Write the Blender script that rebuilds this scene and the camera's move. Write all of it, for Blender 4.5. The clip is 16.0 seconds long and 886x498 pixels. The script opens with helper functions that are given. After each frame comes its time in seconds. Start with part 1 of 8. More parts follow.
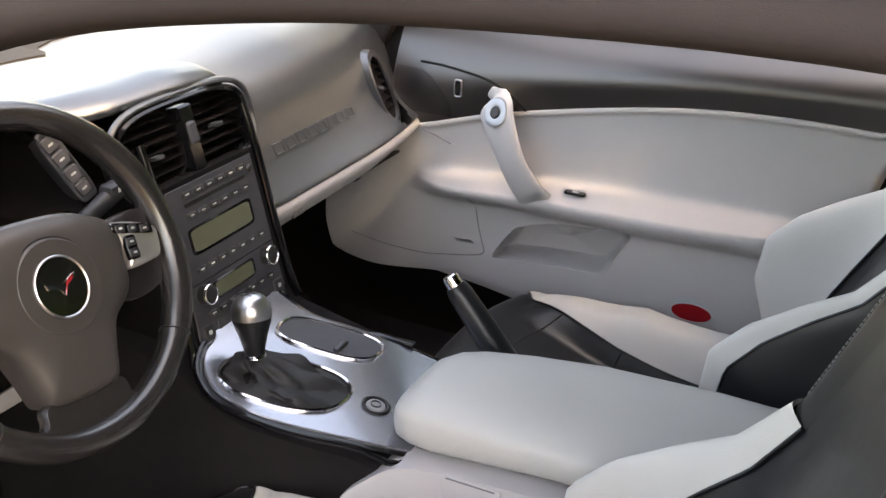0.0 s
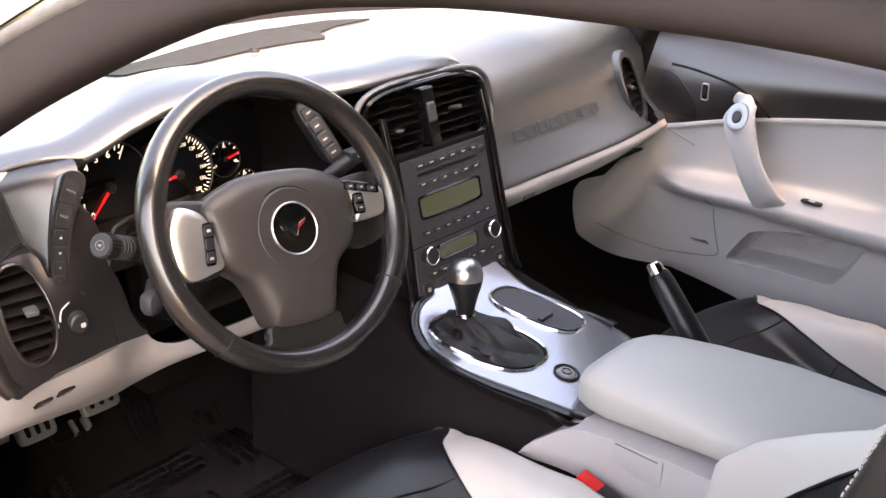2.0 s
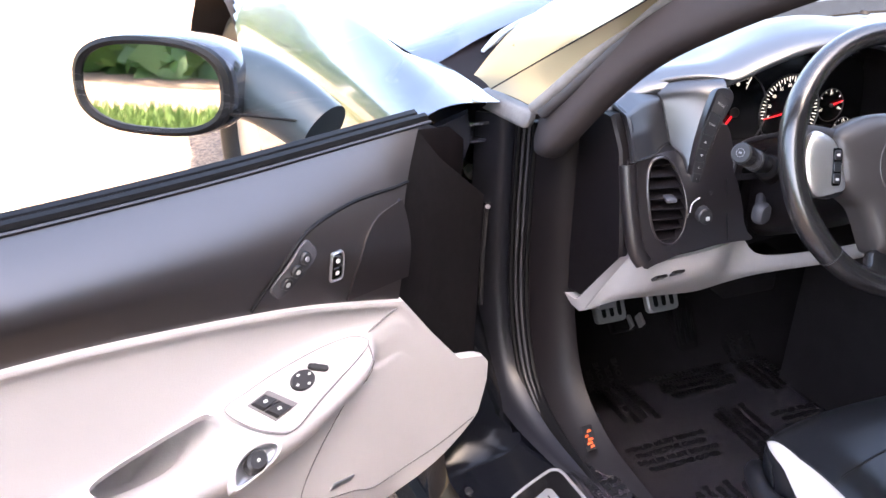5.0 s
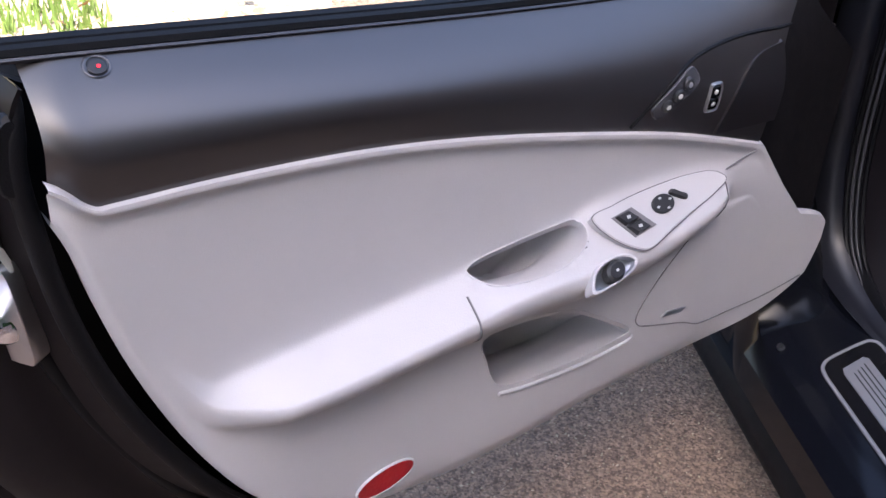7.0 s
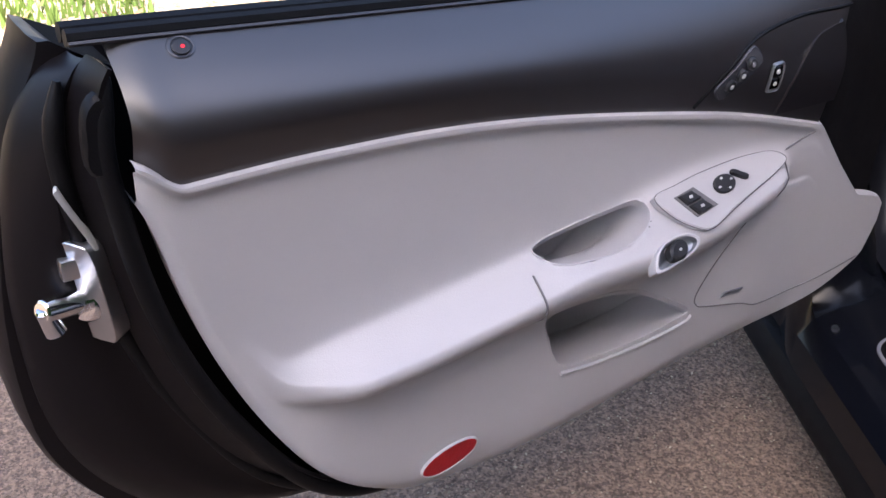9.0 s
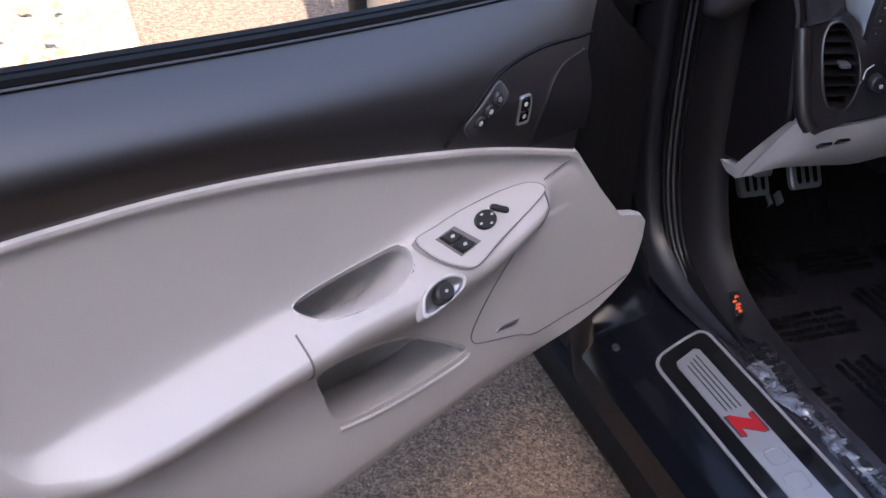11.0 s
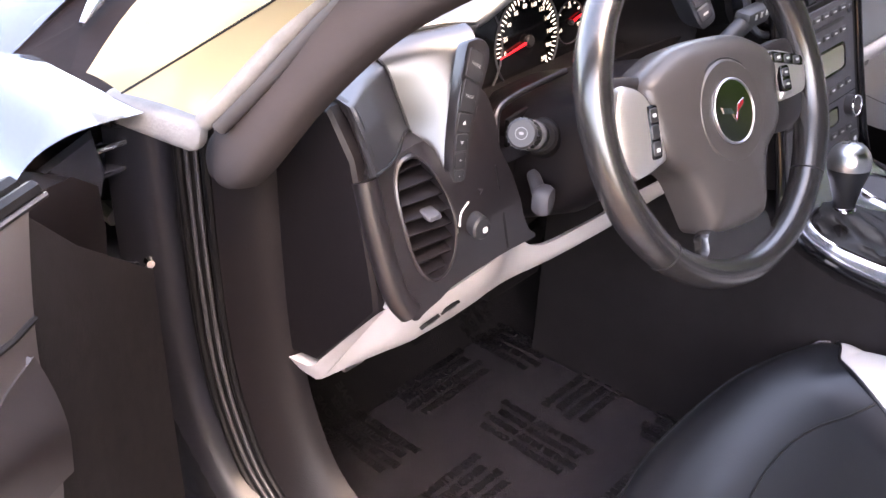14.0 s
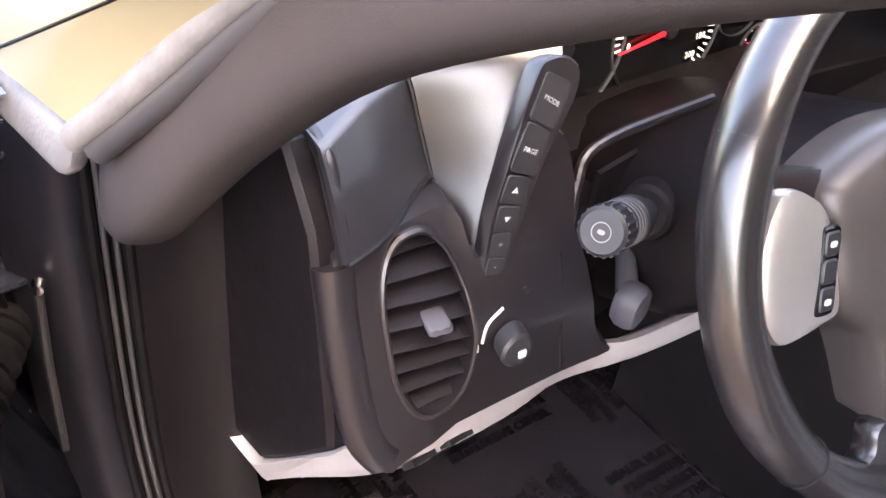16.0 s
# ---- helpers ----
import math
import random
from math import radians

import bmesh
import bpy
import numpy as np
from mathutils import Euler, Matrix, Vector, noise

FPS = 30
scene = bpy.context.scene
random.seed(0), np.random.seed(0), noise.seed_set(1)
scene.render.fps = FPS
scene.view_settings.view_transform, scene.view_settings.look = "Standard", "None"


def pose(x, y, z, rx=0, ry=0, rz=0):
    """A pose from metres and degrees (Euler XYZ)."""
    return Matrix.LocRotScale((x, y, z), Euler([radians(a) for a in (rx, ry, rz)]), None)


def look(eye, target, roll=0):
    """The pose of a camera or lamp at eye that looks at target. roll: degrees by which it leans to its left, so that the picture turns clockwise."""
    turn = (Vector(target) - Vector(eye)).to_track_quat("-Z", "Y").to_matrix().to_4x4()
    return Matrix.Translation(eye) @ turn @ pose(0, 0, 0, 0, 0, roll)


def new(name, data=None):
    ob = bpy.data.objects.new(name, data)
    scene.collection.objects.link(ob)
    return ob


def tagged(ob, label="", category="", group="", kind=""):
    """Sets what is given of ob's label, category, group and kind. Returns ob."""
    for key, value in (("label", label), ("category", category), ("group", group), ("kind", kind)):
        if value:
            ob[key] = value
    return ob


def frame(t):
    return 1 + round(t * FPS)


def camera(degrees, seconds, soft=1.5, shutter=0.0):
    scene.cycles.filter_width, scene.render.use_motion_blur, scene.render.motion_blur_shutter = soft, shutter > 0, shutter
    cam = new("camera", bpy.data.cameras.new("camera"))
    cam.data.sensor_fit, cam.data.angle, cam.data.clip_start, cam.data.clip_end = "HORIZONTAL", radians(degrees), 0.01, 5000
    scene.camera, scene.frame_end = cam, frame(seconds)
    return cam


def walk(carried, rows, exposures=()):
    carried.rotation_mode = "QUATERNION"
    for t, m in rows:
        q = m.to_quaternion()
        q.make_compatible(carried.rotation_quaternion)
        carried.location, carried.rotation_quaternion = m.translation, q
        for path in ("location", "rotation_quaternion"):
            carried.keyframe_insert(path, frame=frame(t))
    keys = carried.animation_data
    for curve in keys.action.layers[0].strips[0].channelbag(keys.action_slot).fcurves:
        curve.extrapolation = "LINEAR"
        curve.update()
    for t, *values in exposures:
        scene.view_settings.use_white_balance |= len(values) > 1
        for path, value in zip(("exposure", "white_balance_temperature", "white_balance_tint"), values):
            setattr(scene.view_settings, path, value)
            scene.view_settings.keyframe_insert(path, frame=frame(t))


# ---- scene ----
cam = camera(43.97, 16.0)
PATH = [
    (0, -1.1093, -0.7439, 1.2285, 65.926, -2.799, -65.023),
    (0.5, -1.1044, -0.7972, 1.2426, 65.334, -2.575, -58.545),
    (1, -1.1010, -0.8604, 1.2442, 66.805, -1.797, -52.514),
    (1.5, -1.1190, -0.9002, 1.2494, 66.211, -1.453, -49.130),
    (2, -1.1568, -0.9238, 1.2530, 65.562, -1.630, -48.334),
    (2.5, -1.2130, -0.9562, 1.2552, 65.666, -0.994, -48.285),
    (3, -1.2762, -0.9576, 1.2614, 65.571, -1.356, -47.404),
    (3.5, -1.3375, -0.9435, 1.2530, 65.452, -1.685, -41.940),
    (4, -1.3842, -0.9523, 1.2495, 65.362, -1.150, -35.910),
    (4.5, -1.4320, -0.9578, 1.2434, 64.798, -1.686, -30.921),
    (5, -1.4861, -0.9776, 1.2369, 64.184, -2.175, -23.727),
    (5.2, -1.5057, -0.9794, 1.2316, 63.528, -3.039, -21.252),
    (7.3, -1.6728, -1.0086, 1.1844, 56.902, -3.064, -8.851),
    (7.5, -1.6837, -1.0111, 1.1813, 56.819, -2.969, -8.683),
    (8, -1.6980, -1.0129, 1.1808, 56.452, -2.431, -8.400),
    (8.2, -1.7019, -1.0158, 1.1792, 56.358, -2.489, -8.133),
    (10.3, -1.6749, -0.9940, 1.1936, 58.059, -2.586, -13.369),
    (10.5, -1.6610, -0.9888, 1.1898, 58.218, -2.605, -15.222),
    (11, -1.6275, -0.9816, 1.1863, 58.823, -2.857, -19.334),
    (11.5, -1.5944, -0.9338, 1.1830, 58.464, -2.546, -23.994),
    (12, -1.5392, -0.8621, 1.1694, 58.320, -2.451, -30.551),
    (12.5, -1.4566, -0.7523, 1.1612, 57.746, -2.587, -36.281),
    (13, -1.3956, -0.6645, 1.1679, 58.070, -2.891, -39.878),
    (13.5, -1.3451, -0.5299, 1.1737, 58.184, -2.988, -45.078),
    (14, -1.2817, -0.4461, 1.1695, 58.121, -1.516, -47.607),
    (14.5, -1.1561, -0.3768, 1.1708, 57.911, -2.172, -42.157),
    (15, -1.0274, -0.3507, 1.1659, 56.880, -4.070, -36.334),
    (15.5, -0.9728, -0.2828, 1.1376, 52.318, -5.448, -35.535),
    (16, -0.9307, -0.2037, 1.1050, 49.485, -5.762, -35.483),
]
# seconds, stops, kelvin, tint
EXPOSURES = [(0, 3.6, 10400, 15), (1.5, 3.8, 10000, 19), (2.5, 3.85, 9800, 22), (4.0, 4.0, 7900, 20), (5.2, 3.7, 7100, 17), (7.3, 2.45, 6350, 17), (8.2, 2.3, 6350, 17), (10.3, 2.3, 6450, 17), (12.0, 2.35, 6400, 15),
             (13.0, 3.15, 6750, 14), (13.5, 4.05, 7700, 20), (14.0, 4.55, 8450, 24), (14.5, 4.55, 8550, 24), (15.0, 4.27, 8600, 24), (16.0, 4.4, 8200, 21)]
walk(cam, [(t, pose(*p)) for t, *p in PATH], EXPOSURES)

# ---------------------------------------------------------------- light
SUN_ELEV, SUN_AZ = 50.0, 188.0      # degrees; azimuth counted from +y towards +x
world = bpy.data.worlds.new("world")
scene.world = world
world.use_nodes = True
wn = world.node_tree.nodes
wn.clear()
w_out, w_bg, w_sky = wn.new("ShaderNodeOutputWorld"), wn.new("ShaderNodeBackground"), wn.new("ShaderNodeTexSky")
w_sky.sky_type, w_sky.sun_disc = "NISHITA", False
w_sky.sun_elevation, w_sky.sun_rotation = radians(SUN_ELEV), radians(SUN_AZ)
w_sky.air_density, w_sky.dust_density, w_sky.ozone_density = 1.0, 3.0, 1.0
w_bg.inputs["Strength"].default_value = 0.15
world.node_tree.links.new(w_sky.outputs[0], w_bg.inputs[0])
world.node_tree.links.new(w_bg.outputs[0], w_out.inputs[0])
sun_data = bpy.data.lights.new("sun", "SUN")
sun_data.energy, sun_data.angle, sun_data.color = 4.5, radians(1.2), (1.0, 0.93, 0.82)
sun = new("sun", sun_data)
sx, sy = math.sin(radians(SUN_AZ)), math.cos(radians(SUN_AZ))
sun.matrix_world = look((sx * 20, sy * 20, 20 * math.tan(radians(SUN_ELEV))), (0, 0, 0))


# ---------------------------------------------------------------- materials
def mat(name, color, rough=0.5, metal=0.0, grain=0.0, scale=600.0, vary=0.12, big=9.0, coat=0.0, spec=0.5, emit=0.0, alpha=1.0,
        trans=0.0, wear=0.0, ior=1.45):
    """A surface with fine grain relief and broad, faint variation of colour and gloss."""
    m = bpy.data.materials.new(name)
    m.use_nodes = True
    nt = m.node_tree
    b = nt.nodes["Principled BSDF"]
    b.inputs["Base Color"].default_value = (*color, 1)
    b.inputs["Roughness"].default_value, b.inputs["Metallic"].default_value = rough, metal
    b.inputs["Coat Weight"].default_value, b.inputs["Coat Roughness"].default_value = coat, 0.06
    b.inputs["Specular IOR Level"].default_value, b.inputs["IOR"].default_value = spec, ior
    b.inputs["Alpha"].default_value, b.inputs["Transmission Weight"].default_value = alpha, trans
    if emit:
        b.inputs["Emission Color"].default_value, b.inputs["Emission Strength"].default_value = (*color, 1), emit
    co = nt.nodes.new("ShaderNodeTexCoord")
    if vary:
        n1 = nt.nodes.new("ShaderNodeTexNoise")
        n1.inputs["Scale"].default_value, n1.inputs["Detail"].default_value = big, 6
        nt.links.new(co.outputs["Object"], n1.inputs["Vector"])
        mix = nt.nodes.new("ShaderNodeMix")
        mix.data_type = "RGBA"
        nt.links.new(n1.outputs["Fac"], mix.inputs["Factor"])
        mix.inputs["A"].default_value = (*[c * (1 - vary) for c in color], 1)
        mix.inputs["B"].default_value = (*[min(1, c * (1 + vary)) for c in color], 1)
        nt.links.new(mix.outputs["Result"], b.inputs["Base Color"])
        mr = nt.nodes.new("ShaderNodeMapRange")
        mr.inputs["To Min"].default_value, mr.inputs["To Max"].default_value = max(0.02, rough - 0.07 - wear), min(1, rough + 0.07 + wear)
        n2 = nt.nodes.new("ShaderNodeTexNoise")
        n2.inputs["Scale"].default_value, n2.inputs["Detail"].default_value = big * 7, 4
        nt.links.new(co.outputs["Object"], n2.inputs["Vector"])
        nt.links.new(n2.outputs["Fac"], mr.inputs["Value"])
        nt.links.new(mr.outputs[0], b.inputs["Roughness"])
    if grain:
        v = nt.nodes.new("ShaderNodeTexVoronoi")
        v.inputs["Scale"].default_value = scale
        n3 = nt.nodes.new("ShaderNodeTexNoise")
        n3.inputs["Scale"].default_value, n3.inputs["Detail"].default_value = scale * 0.35, 5
        nt.links.new(co.outputs["Object"], v.inputs["Vector"])
        nt.links.new(co.outputs["Object"], n3.inputs["Vector"])
        add = nt.nodes.new("ShaderNodeMath")
        add.operation = "ADD"
        nt.links.new(v.outputs["Distance"], add.inputs[0])
        nt.links.new(n3.outputs["Fac"], add.inputs[1])
        bump = nt.nodes.new("ShaderNodeBump")
        bump.inputs["Strength"].default_value, bump.inputs["Distance"].default_value = grain, 0.0006
        nt.links.new(add.outputs[0], bump.inputs["Height"])
        nt.links.new(bump.outputs[0], b.inputs["Normal"])
    return m


DASH = mat("dark_dash_vinyl", (0.027, 0.030, 0.037), 0.35, grain=0.14, scale=900, vary=0.10, spec=0.9, wear=-0.04, ior=1.75)
HUB = mat("dark_grey_brown_vinyl", (0.050, 0.044, 0.042), 0.34, grain=0.08, scale=900, vary=0.12)
DARK = mat("dark_trim_vinyl", (0.0105, 0.0078, 0.0090), 0.36, grain=0.25, scale=900, vary=0.15, spec=0.9)
NEARTRIM = mat("dark_brown_black_vinyl", (0.0110, 0.0090, 0.0102), 0.32, grain=0.06, scale=1000, vary=0.12, spec=0.9, wear=-0.04)
SATIN = mat("satin_grey_metal", (0.30, 0.31, 0.33), 0.35, metal=0.8, vary=0.08, big=40)
LINING = mat("dark_door_vinyl", (0.0125, 0.0092, 0.0098), 0.38, grain=0.06, scale=900, vary=0.10, spec=0.9, wear=-0.03, ior=1.6)
POD = mat("dark_wrapped_vinyl", (0.015, 0.0145, 0.0165), 0.33, grain=0.07, scale=1000, vary=0.10, spec=0.9, wear=-0.04, ior=1.6)
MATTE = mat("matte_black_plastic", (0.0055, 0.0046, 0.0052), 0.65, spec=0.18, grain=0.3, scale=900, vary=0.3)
LIGHT = mat("light_grey_vinyl", (0.445, 0.427, 0.430), 0.48, grain=0.25, scale=800, vary=0.05)
LIGHT_LEATHER = mat("light_grey_leather", (0.46, 0.44, 0.415), 0.45, grain=0.3, scale=600, vary=0.07)
BLACK_LEATHER = mat("black_leather", (0.0095, 0.0100, 0.0120), 0.33, grain=0.13, scale=600, vary=0.10, wear=-0.03)
WHEEL_LEATHER = mat("black_wheel_leather", (0.017, 0.0155, 0.016), 0.25, grain=0.07, scale=1100, vary=0.06, wear=-0.05, spec=0.8, ior=1.6)
mat_lip = mat("grey_worn_rubber", (0.034, 0.034, 0.038), 0.45, vary=0.2, big=30)
CAPGREY = mat("mid_grey_plastic", (0.22, 0.215, 0.225), 0.5, vary=0.08, big=30)
SILVER = mat("silver_painted_plastic", (0.56, 0.54, 0.51), 0.32, metal=0.8, vary=0.0)
CHROME = mat("polished_chrome", (0.82, 0.82, 0.84), 0.08, metal=1.0, vary=0.03, big=30)
DARKCHROME = mat("dark_chrome", (0.36, 0.32, 0.25), 0.14, metal=1.0, vary=0.0)
WEATHERED = mat("weathered_grey_rubber", (0.115, 0.112, 0.112), 0.6, vary=0.35, big=60, grain=0.4, scale=300)
STEEL = mat("brushed_steel", (0.55, 0.55, 0.56), 0.32, metal=1.0, vary=0.12, big=60, grain=0.1, scale=900)
GAITER = mat("dull_black_leather", (0.011, 0.010, 0.0105), 0.52, grain=0.3, scale=500, vary=0.25)
GLOSS = mat("gloss_gunmetal", (0.30, 0.31, 0.345), 0.20, metal=0.8, coat=0.6, vary=0.06, big=20)
PIANO = mat("gloss_black_plastic", (0.006, 0.006, 0.007), 0.08, coat=0.0, spec=0.4, vary=0.1)
COWL = mat("dull_black_cowl_plastic", (0.0060, 0.0042, 0.0048), 0.8, spec=0.08, grain=0.3, scale=700, vary=0.3)
RUBBER = mat("black_rubber", (0.004, 0.004, 0.0048), 0.5, grain=0.2, scale=500, vary=0.2, spec=0.2)
CARPET = mat("dark_carpet", (0.012, 0.0105, 0.0115), 0.95, grain=1.0, scale=1500, vary=0.35, big=25, spec=0.15)
CLOTH = mat("dark_headliner_fabric", (0.03, 0.025, 0.026), 0.8, grain=0.2, scale=1400, vary=0.15, spec=0.2)
# darker, duller copy of PAINT for the sill: shade is mixed into its colour
SILLPAINT = mat("shade_darkened_car_paint", (0.0048, 0.0055, 0.0080), 0.14, metal=0.0, coat=0.0, spec=0.22, vary=0.15, big=5)
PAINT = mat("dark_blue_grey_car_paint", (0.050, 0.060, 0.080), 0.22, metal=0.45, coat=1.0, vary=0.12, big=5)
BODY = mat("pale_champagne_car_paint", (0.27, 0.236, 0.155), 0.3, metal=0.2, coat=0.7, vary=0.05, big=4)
BUTTON = mat("dark_button_plastic", (0.02, 0.02, 0.022), 0.45, vary=0.1)
MARK = mat("white_marking", (0.50, 0.50, 0.48), 0.5, vary=0.0)
GLOW = mat("lit_white_marking", (0.9, 0.86, 0.78), 0.5, vary=0.0, emit=0.14)
NEEDLE = mat("lit_red_needle", (0.9, 0.02, 0.03), 0.4, vary=0.0, emit=0.11)
RED = mat("red_reflector", (0.32, 0.008, 0.014), 0.3, vary=0.1, grain=0.4, scale=250, big=30)
ZRED = mat("dull_red_enamel", (0.34, 0.010, 0.015), 0.35, vary=0.1, big=60)
TREAD = mat("brushed_silver_insert", (0.36, 0.36, 0.37), 0.36, metal=0.6, vary=0.06, big=60)
BUCKLE = mat("red_buckle_plastic", (0.75, 0.02, 0.02), 0.35, vary=0.05)
LCD = mat("green_grey_display", (0.10, 0.105, 0.065), 0.2, vary=0.06, coat=0.3)
ORANGE = mat("orange_label_print", (0.75, 0.10, 0.02), 0.5, vary=0.1)
INK = mat("black_ink", (0.006, 0.006, 0.007), 0.45, vary=0.0)


def glass(name, tint, rough=0.0):
    m = bpy.data.materials.new(name)
    m.use_nodes = True
    nt = m.node_tree
    nt.nodes.clear()
    out, mix = nt.nodes.new("ShaderNodeOutputMaterial"), nt.nodes.new("ShaderNodeMixShader")
    tr, gl = nt.nodes.new("ShaderNodeBsdfTransparent"), nt.nodes.new("ShaderNodeBsdfGlossy")
    tr.inputs[0].default_value = (*tint, 1)
    gl.inputs["Roughness"].default_value = rough
    mix.inputs[0].default_value = 0.07
    nt.links.new(tr.outputs[0], mix.inputs[1])
    nt.links.new(gl.outputs[0], mix.inputs[2])
    nt.links.new(mix.outputs[0], out.inputs[0])
    return m


GLASS = glass("window_glass", (0.93, 0.95, 0.95))
FILM = mat("hazy_plastic_film", (0.027, 0.024, 0.029), 0.22, vary=0.2, alpha=0.85, big=14, wear=0.04)
# paler than FILM: sky sheen on the folds is mixed into the colour
FOLD_FILM = mat("sky_paled_film", (0.13, 0.13, 0.15), 0.09, vary=0.15, alpha=0.65, spec=1.0, ior=1.8, big=40, wear=0.1)
MIRROR = mat("mirror_glass", (0.92, 0.93, 0.93), 0.02, metal=1.0, vary=0.0)


def ground_mat(name, low, high, spot, scale=60.0, bump=1.0, wide=0.6):
    m = bpy.data.materials.new(name)
    m.use_nodes = True
    nt = m.node_tree
    b = nt.nodes["Principled BSDF"]
    b.inputs["Roughness"].default_value = 0.9
    co = nt.nodes.new("ShaderNodeTexCoord")
    n = nt.nodes.new("ShaderNodeTexNoise")
    n.inputs["Scale"].default_value, n.inputs["Detail"].default_value, n.inputs["Roughness"].default_value = scale, 9, 0.75
    n2 = nt.nodes.new("ShaderNodeTexNoise")
    n2.inputs["Scale"].default_value, n2.inputs["Detail"].default_value = wide, 5
    v = nt.nodes.new("ShaderNodeTexVoronoi")
    v.inputs["Scale"].default_value = scale * 2.2
    for t in (n, n2, v):
        nt.links.new(co.outputs["Object"], t.inputs["Vector"])
    ramp = nt.nodes.new("ShaderNodeValToRGB")
    ramp.color_ramp.elements[0].position, ramp.color_ramp.elements[0].color = 0.40, (*low, 1)
    ramp.color_ramp.elements[1].position, ramp.color_ramp.elements[1].color = 0.60, (*high, 1)
    nt.links.new(n.outputs["Fac"], ramp.inputs[0])
    mix = nt.nodes.new("ShaderNodeMix")
    mix.data_type = "RGBA"
    mr = nt.nodes.new("ShaderNodeMapRange")
    mr.inputs["From Min"].default_value, mr.inputs["From Max"].default_value, mr.inputs["To Max"].default_value = 0.45, 0.65, 0.6
    nt.links.new(n2.outputs["Fac"], mr.inputs["Value"])
    nt.links.new(mr.outputs[0], mix.inputs["Factor"])
    nt.links.new(ramp.outputs[0], mix.inputs["A"])
    mix.inputs["B"].default_value = (*spot, 1)
    # single pale and dark grains
    g = nt.nodes.new("ShaderNodeTexVoronoi")
    g.inputs["Scale"].default_value = scale * 4.5
    nt.links.new(co.outputs["Object"], g.inputs["Vector"])
    sep = nt.nodes.new("ShaderNodeSeparateColor")
    nt.links.new(g.outputs["Color"], sep.inputs[0])
    grit = nt.nodes.new("ShaderNodeMapRange")
    grit.interpolation_type = "SMOOTHERSTEP"
    grit.inputs["From Min"].default_value, grit.inputs["From Max"].default_value = 0.0, 1.0
    grit.inputs["To Min"].default_value, grit.inputs["To Max"].default_value = 0.55, 1.5
    nt.links.new(sep.outputs[0], grit.inputs["Value"])
    speck = nt.nodes.new("ShaderNodeMix")
    speck.data_type, speck.blend_type = "RGBA", "MULTIPLY"
    speck.inputs["Factor"].default_value = 0.8
    nt.links.new(mix.outputs["Result"], speck.inputs["A"])
    nt.links.new(grit.outputs[0], speck.inputs["B"])
    nt.links.new(speck.outputs["Result"], b.inputs["Base Color"])
    add = nt.nodes.new("ShaderNodeMath")
    add.operation = "ADD"
    nt.links.new(n.outputs["Fac"], add.inputs[0])
    nt.links.new(v.outputs["Distance"], add.inputs[1])
    bp = nt.nodes.new("ShaderNodeBump")
    bp.inputs["Strength"].default_value, bp.inputs["Distance"].default_value = bump, 0.004
    nt.links.new(add.outputs[0], bp.inputs["Height"])
    nt.links.new(bp.outputs[0], b.inputs["Normal"])
    return m


ASPHALT = ground_mat("worn_brown_asphalt", (0.115, 0.075, 0.050), (0.27, 0.180, 0.122), (0.22, 0.148, 0.098), 60)
DIRT = ground_mat("sandy_verge", (0.22, 0.17, 0.11), (0.42, 0.34, 0.24), (0.30, 0.25, 0.14), 25)
GRASS = mat("grass_blades", (0.10, 0.16, 0.03), 0.6, vary=0.5, big=3)
LEAF = mat("hedge_leaves", (0.045, 0.10, 0.02), 0.5, vary=0.5, big=2.5)
DEADLEAF = mat("dry_leaf", (0.38, 0.17, 0.08), 0.6, vary=0.3, big=60)
BARK = mat("brown_bark", (0.10, 0.075, 0.05), 0.9, vary=0.3, grain=0.6, scale=60)
FENCE = mat("white_painted_wood", (0.7, 0.68, 0.62), 0.6, vary=0.1)


# ---------------------------------------------------------------- helpers
V = Vector


def thing(name, loc, label, category, group="", kind=""):
    e = new(name)
    e.empty_display_size = 0.05
    e.location = loc
    return tagged(e, label, category, group, kind)


def part(name, bm, material, parent, label="", angle=35.0):
    """Links a bmesh, given in world places, as one mesh under a thing or part."""
    bmesh.ops.recalc_face_normals(bm, faces=bm.faces)
    me = bpy.data.meshes.new(name)
    bm.to_mesh(me)
    bm.free()
    me.materials.append(material)
    me.shade_smooth()
    me.set_sharp_from_angle(angle=radians(angle))
    ob = new(name, me)
    if parent is not None:
        ob.parent = parent
        if parent.type == "EMPTY":
            ob.matrix_parent_inverse = Matrix.Translation(-parent.location)
    if label:
        tagged(ob, label)
    return ob


def join(*bms):
    out = bmesh.new()
    for b in bms:
        me = bpy.data.meshes.new("t")
        b.to_mesh(me)
        b.free()
        out.from_mesh(me)
        bpy.data.meshes.remove(me)
    return out


def cr(pts, n=6, closed=False):
    """Points along a smooth curve through pts."""
    pts = [V(p) for p in pts]
    k, out = len(pts), []
    for i in range(k if closed else k - 1):
        if closed:
            p = [pts[(i + j - 1) % k] for j in range(4)]
        else:
            p = [pts[min(max(i + j - 1, 0), k - 1)] for j in range(4)]
        for s in range(n):
            t = s / n
            out.append(0.5 * (2 * p[1] + (p[2] - p[0]) * t + (2 * p[0] - 5 * p[1] + 4 * p[2] - p[3]) * t * t
                              + (3 * p[1] - p[0] - 3 * p[2] + p[3]) * t ** 3))
    if not closed:
        out.append(pts[-1])
    return out


def tab(x, table):
    """A smooth value at x from rows (x, value)."""
    if x <= table[0][0]:
        return table[0][1]
    for (a, va), (b, vb) in zip(table, table[1:]):
        if x <= b:
            t = (x - a) / (b - a)
            return va + (vb - va) * t
    return table[-1][1]


